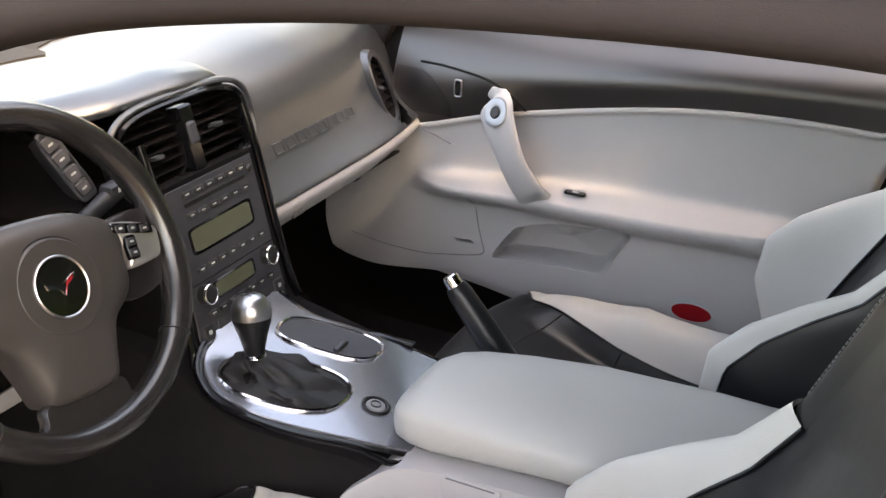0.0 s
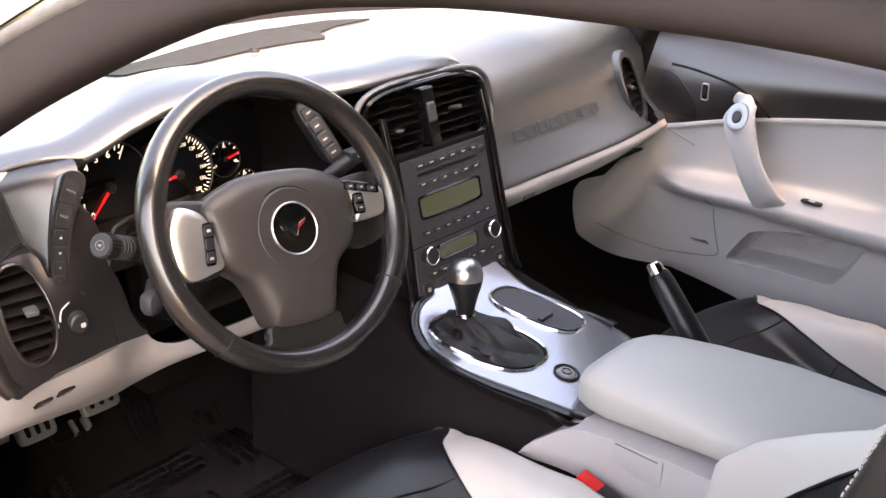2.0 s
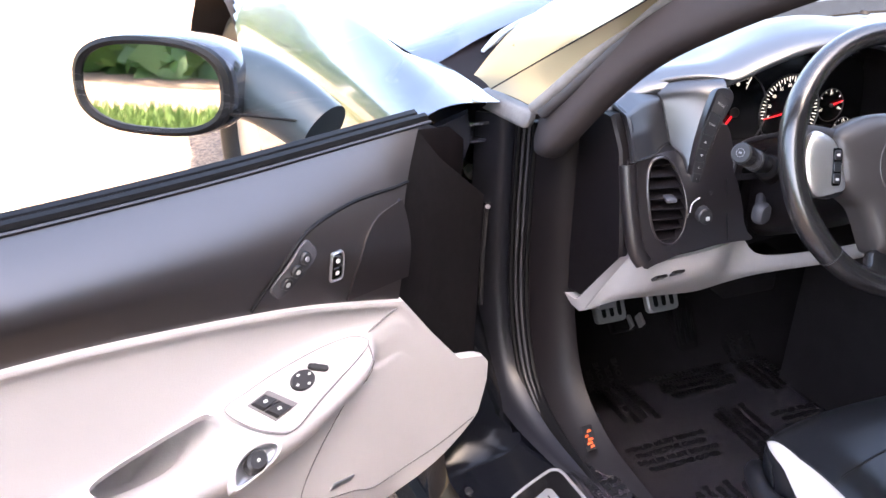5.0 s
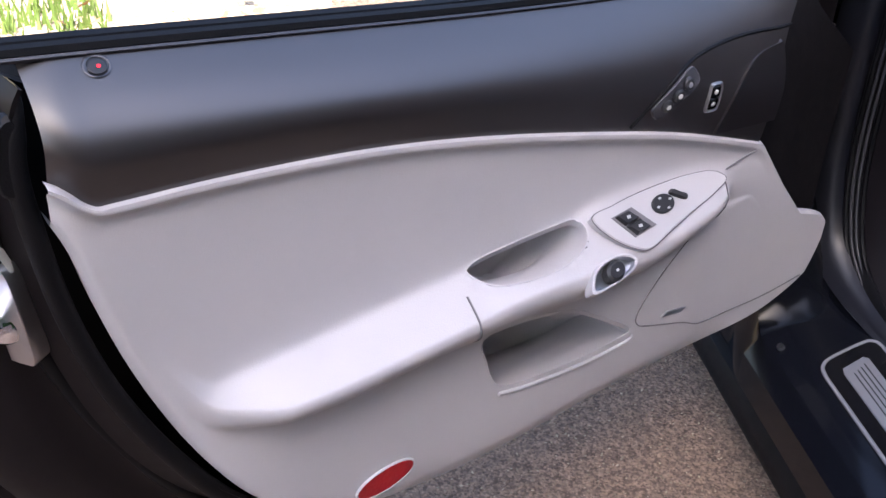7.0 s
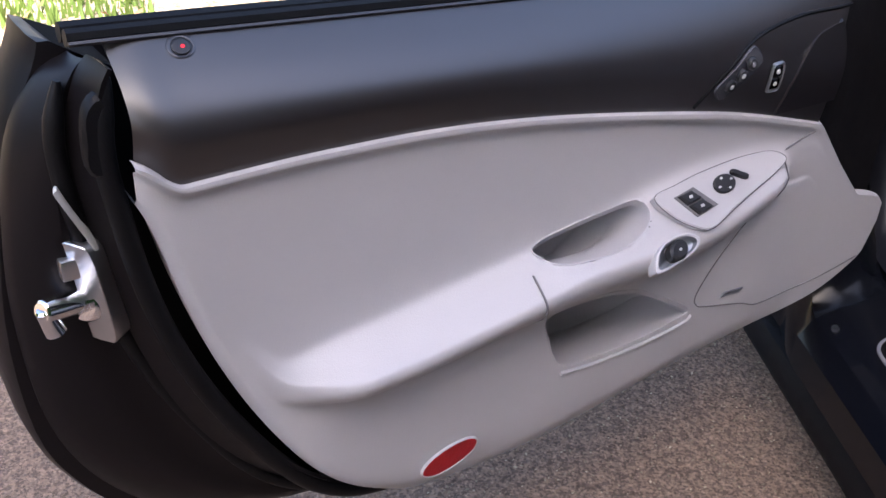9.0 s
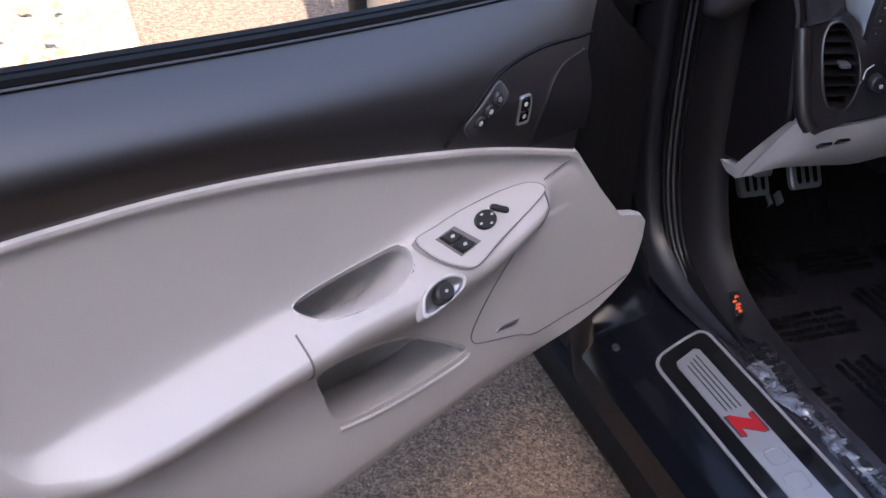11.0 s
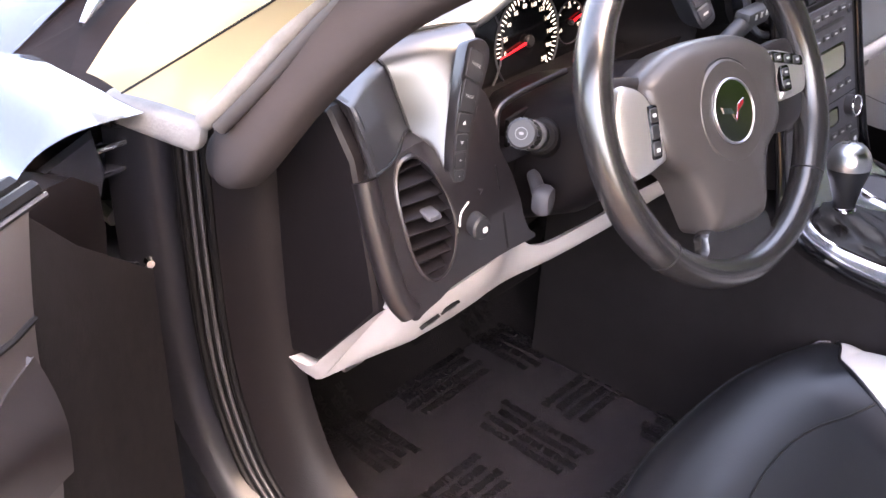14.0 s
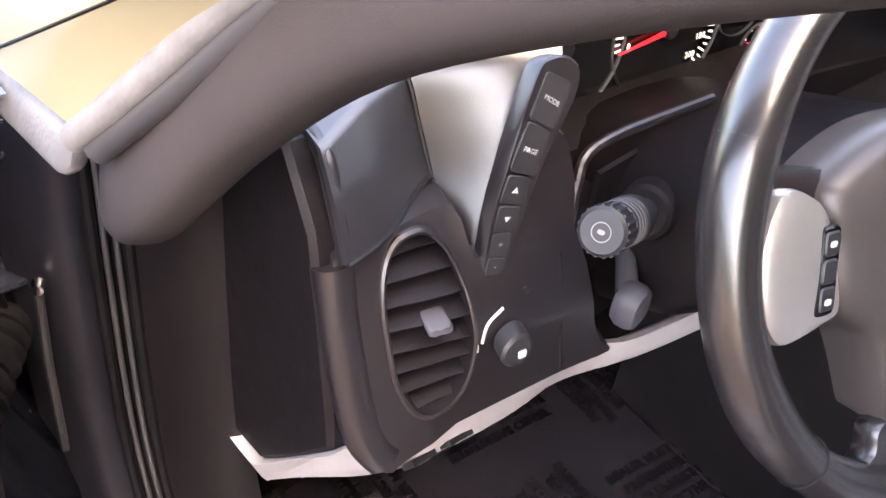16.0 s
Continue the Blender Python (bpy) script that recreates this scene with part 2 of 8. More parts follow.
def loft(rings, closed=True, caps=True):
    bm = bmesh.new()
    rows = [[bm.verts.new(p) for p in r] for r in rings]
    n = len(rows[0])
    for a, b in zip(rows, rows[1:]):
        for i in range(n if closed else n - 1):
            j = (i + 1) % n
            bm.faces.new((a[i], a[j], b[j], b[i]))
    if caps and closed:
        bm.faces.new(rows[0])
        bm.faces.new(rows[-1])
    return bm


def tube(pts, r, seg=10, closed=False):
    pts = [V(p) for p in pts]
    n = len(pts)
    rad = r if callable(r) else (lambda t: r)
    rings, up = [], None
    for i, p in enumerate(pts):
        a = pts[(i - 1) % n] if closed or i > 0 else pts[i]
        b = pts[(i + 1) % n] if closed or i < n - 1 else pts[i]
        d = (b - a).normalized()
        if up is None:
            up = d.orthogonal().normalized()
        up = (up - d * up.dot(d)).normalized()
        side = d.cross(up)
        q = rad(i / max(1, n - 1))
        rings.append([p + q * (math.cos(2 * math.pi * k / seg) * up + math.sin(2 * math.pi * k / seg) * side) for k in range(seg)])
    if closed:
        # the last ring turns to meet the first
        best = min(range(seg), key=lambda k: (rings[-1][k] - rings[0][0]).length)
        rings.append(rings[0][-best % seg:] + rings[0][:-best % seg] if best else rings[0])
    return loft(rings, True, not closed)


def cyl(p0, p1, r0, r1=None, seg=24, bev=0.0):
    p0, p1 = V(p0), V(p1)
    r1 = r0 if r1 is None else r1
    d = (p1 - p0).normalized()
    u = d.orthogonal().normalized()
    s = d.cross(u)
    ring = lambda c, r: [c + r * (math.cos(2 * math.pi * k / seg) * u + math.sin(2 * math.pi * k / seg) * s) for k in range(seg)]
    rs = [ring(p0, r0), ring(p1, r1)]
    if bev:
        rs = [ring(p0, r0 - bev), ring(p0 + d * bev, r0), ring(p1 - d * bev, r1), ring(p1, r1 - bev)]
    return loft(rs)


def holed(outline, hole, f, thick, depth):
    """A curved board with a hole, its edges turned back by depth."""
    bm = bmesh.new()
    loops = []
    for pts in (outline, hole):
        vs = [bm.verts.new((a, b, 0)) for a, b in pts]
        loops.append([bm.edges.new((p, q)) for p, q in zip(vs, vs[1:] + vs[:1])])
    bmesh.ops.triangle_fill(bm, use_beauty=True, use_dissolve=False, edges=loops[0] + loops[1], normal=(0, 0, 1))
    rim = [e for e in bm.edges if len(e.link_faces) == 1]
    bmesh.ops.subdivide_edges(bm, edges=[e for e in bm.edges if len(e.link_faces) == 2], cuts=3, use_grid_fill=True)
    rim = [e for e in bm.edges if len(e.link_faces) == 1]
    flat = {v: (v.co.x, v.co.y) for v in bm.verts}
    low = {}
    for e in rim:
        for v in e.verts:
            if v not in low:
                low[v] = bm.verts.new(f(*flat[v], thick - depth))
    for e in rim:
        p, q = e.verts
        bm.faces.new((p, q, low[q], low[p]))
    for v, (a, b) in flat.items():
        v.co = f(a, b, thick)
    return bm


def rbox(c, size, r=0.003, m=None, seg=2):
    """A box with rounded edges about c; m: a frame (a 3x3 whose columns are its axes)."""
    bm = bmesh.new()
    bmesh.ops.create_cube(bm, size=1.0)
    for v in bm.verts:
        v.co = V((v.co.x * size[0], v.co.y * size[1], v.co.z * size[2]))
    if r:
        bmesh.ops.bevel(bm, geom=bm.edges[:], offset=min(r, 0.45 * min(size)), segments=seg, profile=0.5, affect="EDGES")
    for v in bm.verts:
        v.co = (m @ v.co if m else v.co) + V(c)
    return bm


def plate(outline, f, thick, bev=0.0015, back=0.0):
    """A solid from a flat outline of (a, b); f(a, b, c) lays it into the world, c being its height."""
    n = len(outline)
    ca, cb = sum(p[0] for p in outline) / n, sum(p[1] for p in outline) / n

    def inset(d):
        out = []
        for a, b in outline:
            k = math.hypot(a - ca, b - cb) or 1
            out.append((a - (a - ca) / k * d, b - (b - cb) / k * d))
        return out
    rings = [[f(a, b, back) for a, b in outline], [f(a, b, thick - bev) for a, b in outline], [f(a, b, thick) for a, b in inset(bev)]]
    bm = bmesh.new()
    rows = [[bm.verts.new(p) for p in r] for r in rings]
    for x, y in zip(rows, rows[1:]):
        for i in range(n):
            j = (i + 1) % n
            bm.faces.new((x[i], x[j], y[j], y[i]))
    for r in (rows[0], rows[-1]):
        face = bm.faces.new(r)
        bmesh.ops.triangulate(bm, faces=[face])
    return bm


def sheet(f, nu, nv, thick=0.0):
    """A surface f(s, t) over the unit square, with a thickness along its normal."""
    g = [[V(f(i / nu, j / nv)) for j in range(nv + 1)] for i in range(nu + 1)]
    bm = bmesh.new()
    top = [[bm.verts.new(p) for p in row] for row in g]
    for i in range(nu):
        for j in range(nv):
            bm.faces.new((top[i][j], top[i + 1][j], top[i + 1][j + 1], top[i][j + 1]))
    if thick:
        def nrm(i, j):
            a = g[min(i + 1, nu)][j] - g[max(i - 1, 0)][j]
            b = g[i][min(j + 1, nv)] - g[i][max(j - 1, 0)]
            c = a.cross(b)
            return c.normalized() if c.length > 1e-9 else V((0, 0, 1))
        low = [[bm.verts.new(g[i][j] - nrm(i, j) * thick) for j in range(nv + 1)] for i in range(nu + 1)]
        for i in range(nu):
            for j in range(nv):
                bm.faces.new((low[i][j], low[i][j + 1], low[i + 1][j + 1], low[i + 1][j]))
        for i in range(nu):
            for j in (0, nv):
                bm.faces.new((top[i][j], top[i + 1][j], low[i + 1][j], low[i][j]))
        for j in range(nv):
            for i in (0, nu):
                bm.faces.new((top[i][j], top[i][j + 1], low[i][j + 1], low[i][j]))
    return bm


def frame_of(n, up=(0, 0, 1)):
    """Right, up and out axes of a face that looks along n."""
    n = V(n).normalized()
    a = V(up).cross(n).normalized()
    return a, n.cross(a), n


def lay(c, n, up=(0, 0, 1)):
    """f(a, b, h) for a face at c that looks along n: a to its viewer's right, b up, h out."""
    c = V(c)
    a, b, n = frame_of(n, up)
    return lambda x, y, h=0.0: c + a * x + b * y + n * h


def axes(n, up=(0, 0, 1)):
    a, b, n = frame_of(n, up)
    return Matrix((a, b, n)).transposed()


def oval(rx, ry, n=32, p=2.0, cx=0.0, cy=0.0):
    """A superellipse."""
    out = []
    for k in range(n):
        t = 2 * math.pi * k / n
        c, s = math.cos(t), math.sin(t)
        out.append((cx + rx * math.copysign(abs(c) ** (2 / p), c), cy + ry * math.copysign(abs(s) ** (2 / p), s)))
    return out


def ring_frame(outer, inner, f, thick, back=0.0):
    """A bezel between two outlines of equal count."""
    n = len(outer)
    bm = bmesh.new()
    mid = [((a[0] + b[0]) / 2, (a[1] + b[1]) / 2) for a, b in zip(outer, inner)]
    rings = [[f(*p, back) for p in outer], [f(*p, thick * 0.7) for p in outer], [f(*p, thick) for p in mid],
             [f(*p, thick * 0.7) for p in inner], [f(*p, back) for p in inner]]
    rows = [[bm.verts.new(p) for p in r] for r in rings]
    rows.append(rows[0])
    for x, y in zip(rows, rows[1:]):
        for i in range(n):
            j = (i + 1) % n
            bm.faces.new((x[i], x[j], y[j], y[i]))
    return bm


def words(text, f, size, depth=0.0004, squeeze=1.0, bold=0.0):
    """Lettering laid by f(a, b, h), centred, as a bmesh."""
    cu = bpy.data.curves.new("t", "FONT")
    cu.body, cu.size, cu.align_x, cu.align_y, cu.resolution_u = text, size, "CENTER", "CENTER", 2
    cu.offset = bold
    ob = bpy.data.objects.new("t", cu)
    me = bpy.data.meshes.new_from_object(ob)
    bm = bmesh.new()
    bm.from_mesh(me)
    for v in bm.verts:
        v.co = f(v.co.x * squeeze, v.co.y, depth)
    bpy.data.objects.remove(ob)
    bpy.data.curves.remove(cu)
    bpy.data.meshes.remove(me)
    return bm


# ---------------------------------------------------------------- surroundings
def ground():
    bm = bmesh.new()
    bmesh.ops.create_grid(bm, x_segments=40, y_segments=40, size=1.0)
    for v in bm.verts:
        # finer squares near the car, reaching the horizon
        x, y = v.co.x, v.co.y
        v.co = V((x * (6 + 1500 * abs(x) ** 6), y * (6 + 1500 * abs(y) ** 6), 0.0))
    g = part("ground", bm, ASPHALT, None)
    tagged(g, "worn brown asphalt drive with grit", "ground", kind="structure")

    def verge(s, t):
        y = 0.9 + t * 18
        x = -8.0 + s * (6.15 + 0.45 * min(1, max(0, (y - 1.0) / 0.8)) + 0.12 * noise.noise((t * 60, 3, 0)))
        return (x, y, 0.012 + 0.05 * noise.noise((x * 0.9, y * 0.9, 0)) ** 2)
    v = part("verge", sheet(verge, 40, 60), DIRT, None)
    tagged(v, "sandy sunlit verge strewn with yellow leaves", "verge", kind="structure")


ground()


def leaf_mesh(w, h):
    bm = bmesh.new()
    p = [(-0.5, 0, 0), (-0.2, -0.34, 0.05), (0.2, -0.3, 0.06), (0.55, 0, 0.12), (0.2, 0.3, 0.05), (-0.2, 0.34, 0.07)]
    vs = [bm.verts.new((a * w, b * w * h, c * w)) for a, b, c in p]
    mid = bm.verts.new((0, 0, -0.03 * w))
    for i in range(6):
        bm.faces.new((vs[i], vs[(i + 1) % 6], mid))
    return bm


def fallen_leaf(x, y, size, turn):
    bm = leaf_mesh(size, 0.9)
    for v in bm.verts:
        v.co = Matrix.Rotation(turn, 3, "Z") @ v.co + V((x, y, 0.004 + 0.03 * size))
    lf = part("fallen_leaf", bm, DEADLEAF, None)
    tagged(lf, "small dry orange leaf lying on the asphalt", "leaf", "fallen leaves")


fallen_leaf(-0.811, 0.308, 0.030, 0.4)
fallen_leaf(-0.86, 0.62, 0.022, 1.4)
fallen_leaf(-0.90, 0.50, 0.018, 2.2)


def scatter(name, n, box, size, mats, label, category, lift=0.0, seed=1, spread=0.6):
    rng = random.Random(seed)
    bm = bmesh.new()
    (x0, x1), (y0, y1), (z0, z1) = box
    for _ in range(n):
        c = V((rng.uniform(x0, x1), rng.uniform(y0, y1), rng.uniform(z0, z1)))
        s = size * rng.uniform(0.5, 1.4)
        q = Euler((rng.uniform(-spread, spread), rng.uniform(-spread, spread), rng.uniform(0, 6.3))).to_matrix()
        vs = [bm.verts.new(c + q @ V(p)) for p in ((-s, 0, 0), (0, -s * 0.6, 0), (s, 0, s * 0.2), (0, s * 0.6, 0))]
        bm.faces.new(vs)
    ob = part(name, bm, mats, None)
    tagged(ob, label, category, kind="stuff")


scatter("leaf_litter", 2600, ((-6.5, -1.6), (1.6, 9), (0.03, 0.07)), 0.022, DEADLEAF, "dry yellow and brown leaves scattered on the verge", "leaf litter", seed=4)
scatter("grit", 4000, ((-1.9, -0.76), (-0.3, 1.0), (0.001, 0.003)), 0.0026, DIRT, "pale grit and crumbs on the asphalt", "grit", seed=5)


def hedge(name, x0, x1, y, h, label, seed, depth=1.2, along_y=False, dip=0.0):
    """A run of dense bushes: stems, and a crown of many small leaves with gaps."""
    rng = random.Random(seed)
    lay_out = (lambda p: V((p[1], p[0], p[2]))) if along_y else V
    t = thing(name, lay_out(((x0 + x1) / 2, y, 0)), label, "hedge")
    n = int(abs(x1 - x0) / 0.5)
    bms = []
    for i in range(n):
        x = x0 + (x1 - x0) * (i + 0.5) / n
        pts = [(x, y, -0.02), (x + rng.uniform(-.1, .1), y + rng.uniform(-.1, .1), h * 0.4), (x + rng.uniform(-.3, .3), y + rng.uniform(-.3, .3), h * 0.9)]
        bms.append(tube(cr([lay_out(p) for p in pts], 4), lambda q: 0.05 * (1 - 0.8 * q), 6))
    part("stem", join(*bms), BARK, t, "brown woody stems")
    bm = bmesh.new()
    crest = lambda a: h + min(0.3, 0.1 * h) * noise.noise((a * 0.8, seed, 0)) - dip * min(1, max(0, (a + 1.25) / 0.45))
    for _ in range(int(700 * abs(x1 - x0) * h / 2)):
        a = rng.uniform(x0, x1)
        b = crest(a) * (1 - rng.random() ** 1.3 * 0.97)
        face = rng.choice((-1, -1, 1))
        d = depth / 2 * (0.75 + 0.35 * noise.noise((a * 1.1, b * 1.3, seed))) * (1 if rng.random() < 0.7 else rng.random())
        c = V((a, y + face * d, b))
        s = rng.uniform(0.10, 0.19) * (1 if h > 4 else 0.45)
        q = Euler((rng.uniform(-1.2, 1.2), rng.uniform(-1.2, 1.2), rng.uniform(0, 6.3))).to_matrix()
        bm.faces.new([bm.verts.new(lay_out(c + q @ V(p))) for p in ((-s, 0, 0), (0, -s * 0.55, 0.01), (s, 0, 0.03), (0, s * 0.55, 0.01))])
    for _ in range(int(220 * abs(x1 - x0) * h / 2)):
        # the dense inner twigs
        a = rng.uniform(x0, x1)
        c = V((a, y + rng.uniform(-0.25, 0.25), rng.uniform(0, crest(a) - 0.25)))
        s = rng.uniform(0.2, 0.32)
        q = Euler((math.pi / 2 + rng.uniform(-0.6, 0.6), rng.uniform(-0.5, 0.5), rng.uniform(-0.5, 0.5))).to_matrix()
        bm.faces.new([bm.verts.new(lay_out(c + q @ V(p))) for p in ((-s, 0, 0), (0, -s * 0.8, 0.01), (s, 0, 0.03), (0, s * 0.8, 0.01))])
    part("crown", bm, LEAF, t)


# first run is an unseen blocker, its height set to keep sun off the car
hedge("hedge", -4.4, 11.0, -6.2, 8.3, "added tall green hedge behind the car, unseen, blocking the sun", 11, 1.8, False, 0.75)
hedge("hedge", -9.5, -3.4, 12.5, 2.3, "sunlit green hedge ahead beside the drive", 13, 1.3)
hedge("hedge", -9.0, 4.0, -7.6, 1.9, "clipped green hedge beyond a strip of grass", 12, 1.0, True)
# unseen run added to darken the sky reflection in the far fascia
hedge("hedge", -7.0, 3.5, 8.5, 6.5, "added tall green hedge on the far side, unseen, blocking the sky", 14, 1.8, True)


def grass_strip():
    rng = random.Random(8)
    bm = bmesh.new()
    for n_ in range(24000):
        x, y = (rng.uniform(-5.9, -4.7), rng.uniform(-3.0, 1.6)) if n_ < 14000 else (rng.uniform(-3.6, -2.0), rng.uniform(1.9, 5.0))
        if n_ >= 14000 and noise.noise((x * 2.2, y * 2.2, 4)) + 0.35 * (-2.45 - x) < 0.05:
            continue
        h, a = rng.uniform(0.04, 0.10), rng.uniform(0, 6.3)
        d = V((math.cos(a), math.sin(a), 0)) * 0.008
        b = V((x, y, 0))
        t = b + V((rng.uniform(-.03, .03), rng.uniform(-.03, .03), h))
        bm.faces.new([bm.verts.new(p) for p in (b - d, b + d, t)])
    g = part("grass", bm, GRASS, None)
    tagged(g, "short bright green grass in strips and tufts beside the drive", "grass", kind="stuff")


grass_strip()


def fence_post(x, y, h):
    t = thing("fence_post", (x, y, 0), "white painted wooden post beside the drive", "post", "fence posts")
    part("post", rbox((x, y, h / 2), (0.1, 0.1, h), 0.01), FENCE, t)
    part("cap", rbox((x, y, h + 0.012), (0.13, 0.13, 0.03), 0.01), FENCE, t)


for fx, fy in ((-4.6, 5.2), (-4.75, 7.2), (-4.9, 9.2)):
    fence_post(fx, fy, 1.3)


# ---------------------------------------------------------------- car body
car = thing("car", (0, 0, 0), "dark blue-grey two-seat sports car shell with the door open", "car")

# path of the screen pillar and roof rail on the open side
PILLAR = [(-0.742, 0.318, 0.688), (-0.750, 0.286, 0.712), (-0.758, 0.250, 0.735), (-0.731, 0.200, 0.812), (-0.703, 0.136, 0.886), (-0.678, 0.046, 0.951), (-0.652, -0.060, 1.012),
          (-0.628, -0.160, 1.062), (-0.612, -0.245, 1.094), (-0.602, -0.360, 1.117), (-0.600, -0.520, 1.135), (-0.600, -0.760, 1.142), (-0.610, -1.150, 1.120)]


def mirror_x(pts):
    return [(-x, y, z) for x, y, z in pts]


def pillar_trim(pts):
    """A padded band along the pillar: flat and wide low down, slimmer along the roof."""
    path = cr(pts, 5)
    rings = []
    n = len(path)
    for i, p in enumerate(path):
        d = (path[min(i + 1, n - 1)] - path[max(i - 1, 0)]).normalized()
        t = i / (n - 1)
        out = V((math.copysign(1, p.x), 0, 0.35)).normalized()
        out = (out - d * out.dot(d)).normalized()
        side = d.cross(out).normalized()
        w, h = tab(t, [(0, 0.010), (0.06, 0.021), (0.15, 0.031), (0.42, 0.036), (0.65, 0.034), (1, 0.028)]), tab(t, [(0, 0.008), (0.06, 0.015), (0.15, 0.021), (0.5, 0.022), (1, 0.020)])
        ring = []
        for a, b in oval(w, h, 24, 3.2):
            ring.append(p + side * a + out * b)
        rings.append(ring)
    return loft(rings)


for pts in (PILLAR, mirror_x(PILLAR)):
    part("pillar_trim", pillar_trim(pts), CLOTH, car, "dark padded pillar and roof rail trim")
SEAM = [(-0.780, 0.254, 0.763), (-0.757, 0.219, 0.808), (-0.725, 0.172, 0.872), (-0.700, 0.126, 0.922), (-0.672, 0.034, 0.990), (-0.645, -0.085, 1.050),
        (-0.626, -0.185, 1.092), (-0.612, -0.330, 1.128), (-0.608, -0.520, 1.148), (-0.608, -0.760, 1.155), (-0.618, -1.150, 1.130)]
part("drip_rail", tube(cr([(x - 0.008, y + 0.010, z + 0.003) for x, y, z in SEAM], 5), 0.0085, 18), WEATHERED, car, "weathered grey outer seal")
part("roof_seal", tube(cr(SEAM, 5), 0.0085, 18), mat_lip, car, "dark grey rubber seal")


GAP = [(-0.803, 0.362, 0.766), (-0.780, 0.258, 0.838), (-0.738, 0.142, 0.924), (-0.694, 0.070, 0.988), (-0.650, -0.025, 1.050), (-0.620, -0.120, 1.098), (-0.605, -0.240, 1.133), (-0.600, -0.40, 1.150)]
RIM = [(-0.812, 0.402, 0.776), (-0.786, 0.332, 0.862), (-0.738, 0.225, 0.950), (-0.684, 0.140, 1.020), (-0.634, 0.035, 1.085), (-0.600, -0.080, 1.130), (-0.580, -0.220, 1.158), (-0.575, -0.40, 1.170)]


def pillar_skin(sign):
    """Painted skin between the seal and the screen glass, with its joint."""
    a = cr([(x - 0.002, y, z + 0.003) for x, y, z in SEAM[:8]], 6)
    b, c = cr(GAP, 6), cr(RIM, 6)

    def f(s, t):
        i = lambda q: q[min(len(q) - 1, int(s * (len(q) - 1) + 0.5))]
        p, m, e = i(a), i(b), i(c)
        q = p.lerp(m, t * 2) if t < 0.5 else m.lerp(e, t * 2 - 1)
        q = q + V((-0.35, 0.2, 0.9)) * 0.0035 * abs(math.sin(2 * math.pi * t))
        return (-sign * q.x, q.y, q.z)
    return sheet(f, 42, 16, 0.0)


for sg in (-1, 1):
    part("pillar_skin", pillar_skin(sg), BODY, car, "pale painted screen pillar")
part("pillar_gap", tube(cr(GAP, 5), 0.0011, 6), RUBBER, car)
# cap with its screw at the pillar's foot
cap_a, cap_b = V((-0.784, 0.272, 0.748)), V((-0.797, 0.398, 0.744))
part("pillar_cap", loft([[cap_a.lerp(cap_b, q) + V((-1, -0.12, 0)) * (b * k) + V((0.25, 0, 1)) * (a * k) for a, b in oval(0.0145, 0.009, 24, 3.0)]
                         for q, k in ((0.0, 0.55), (0.03, 0.85), (0.08, 0.98), (0.2, 1.0), (0.9, 1.0), (0.97, 0.92), (1.0, 0.7))]), WEATHERED, car, "grey plastic pillar end cap", 50)
part("pillar_screw", cyl((-0.800, 0.381, 0.743), (-0.8105, 0.379, 0.7445), 0.0085, 0.0075, 16, 0.001), STEEL, car, "small steel screw")


def screen_glass():
    def f(s, t):
        k = 2 * s - 1
        yb = 0.72 - 0.29 * abs(k) ** 2.2
        base = V((0.795 * k, yb, 0.79 - 0.02 * abs(k)))
        top = V((0.575 * k, -0.11 - 0.15 * abs(k) ** 2, 1.172 - 0.015 * abs(k) ** 2))
        q = base.lerp(top, t)
        q.z += 0.05 * math.sin(t * math.pi)
        return q
    ob = part("windscreen", sheet(f, 28, 10), GLASS, car, "clear curved windscreen")
    ob.visible_shadow = False


screen_glass()


def roof_panel():
    def f(s, t):
        k = 2 * s - 1
        y = -0.13 - 0.06 * k * k - t * 1.06
        return (0.60 * k, y, tab(t, [(0, 1.168), (0.25, 1.19), (0.6, 1.195), (1, 1.16)]) - 0.045 * k * k - (0.0 if t > 0.05 else 0.01))
    part("roof", sheet(f, 24, 16, 0.03), PAINT, car, "painted removable roof panel")


roof_panel()


REAR_EDGE = [(0, 0.800), (0.3, 0.765), (0.52, 0.700), (0.70, 0.615), (0.79, 0.556), (0.835, 0.530)]


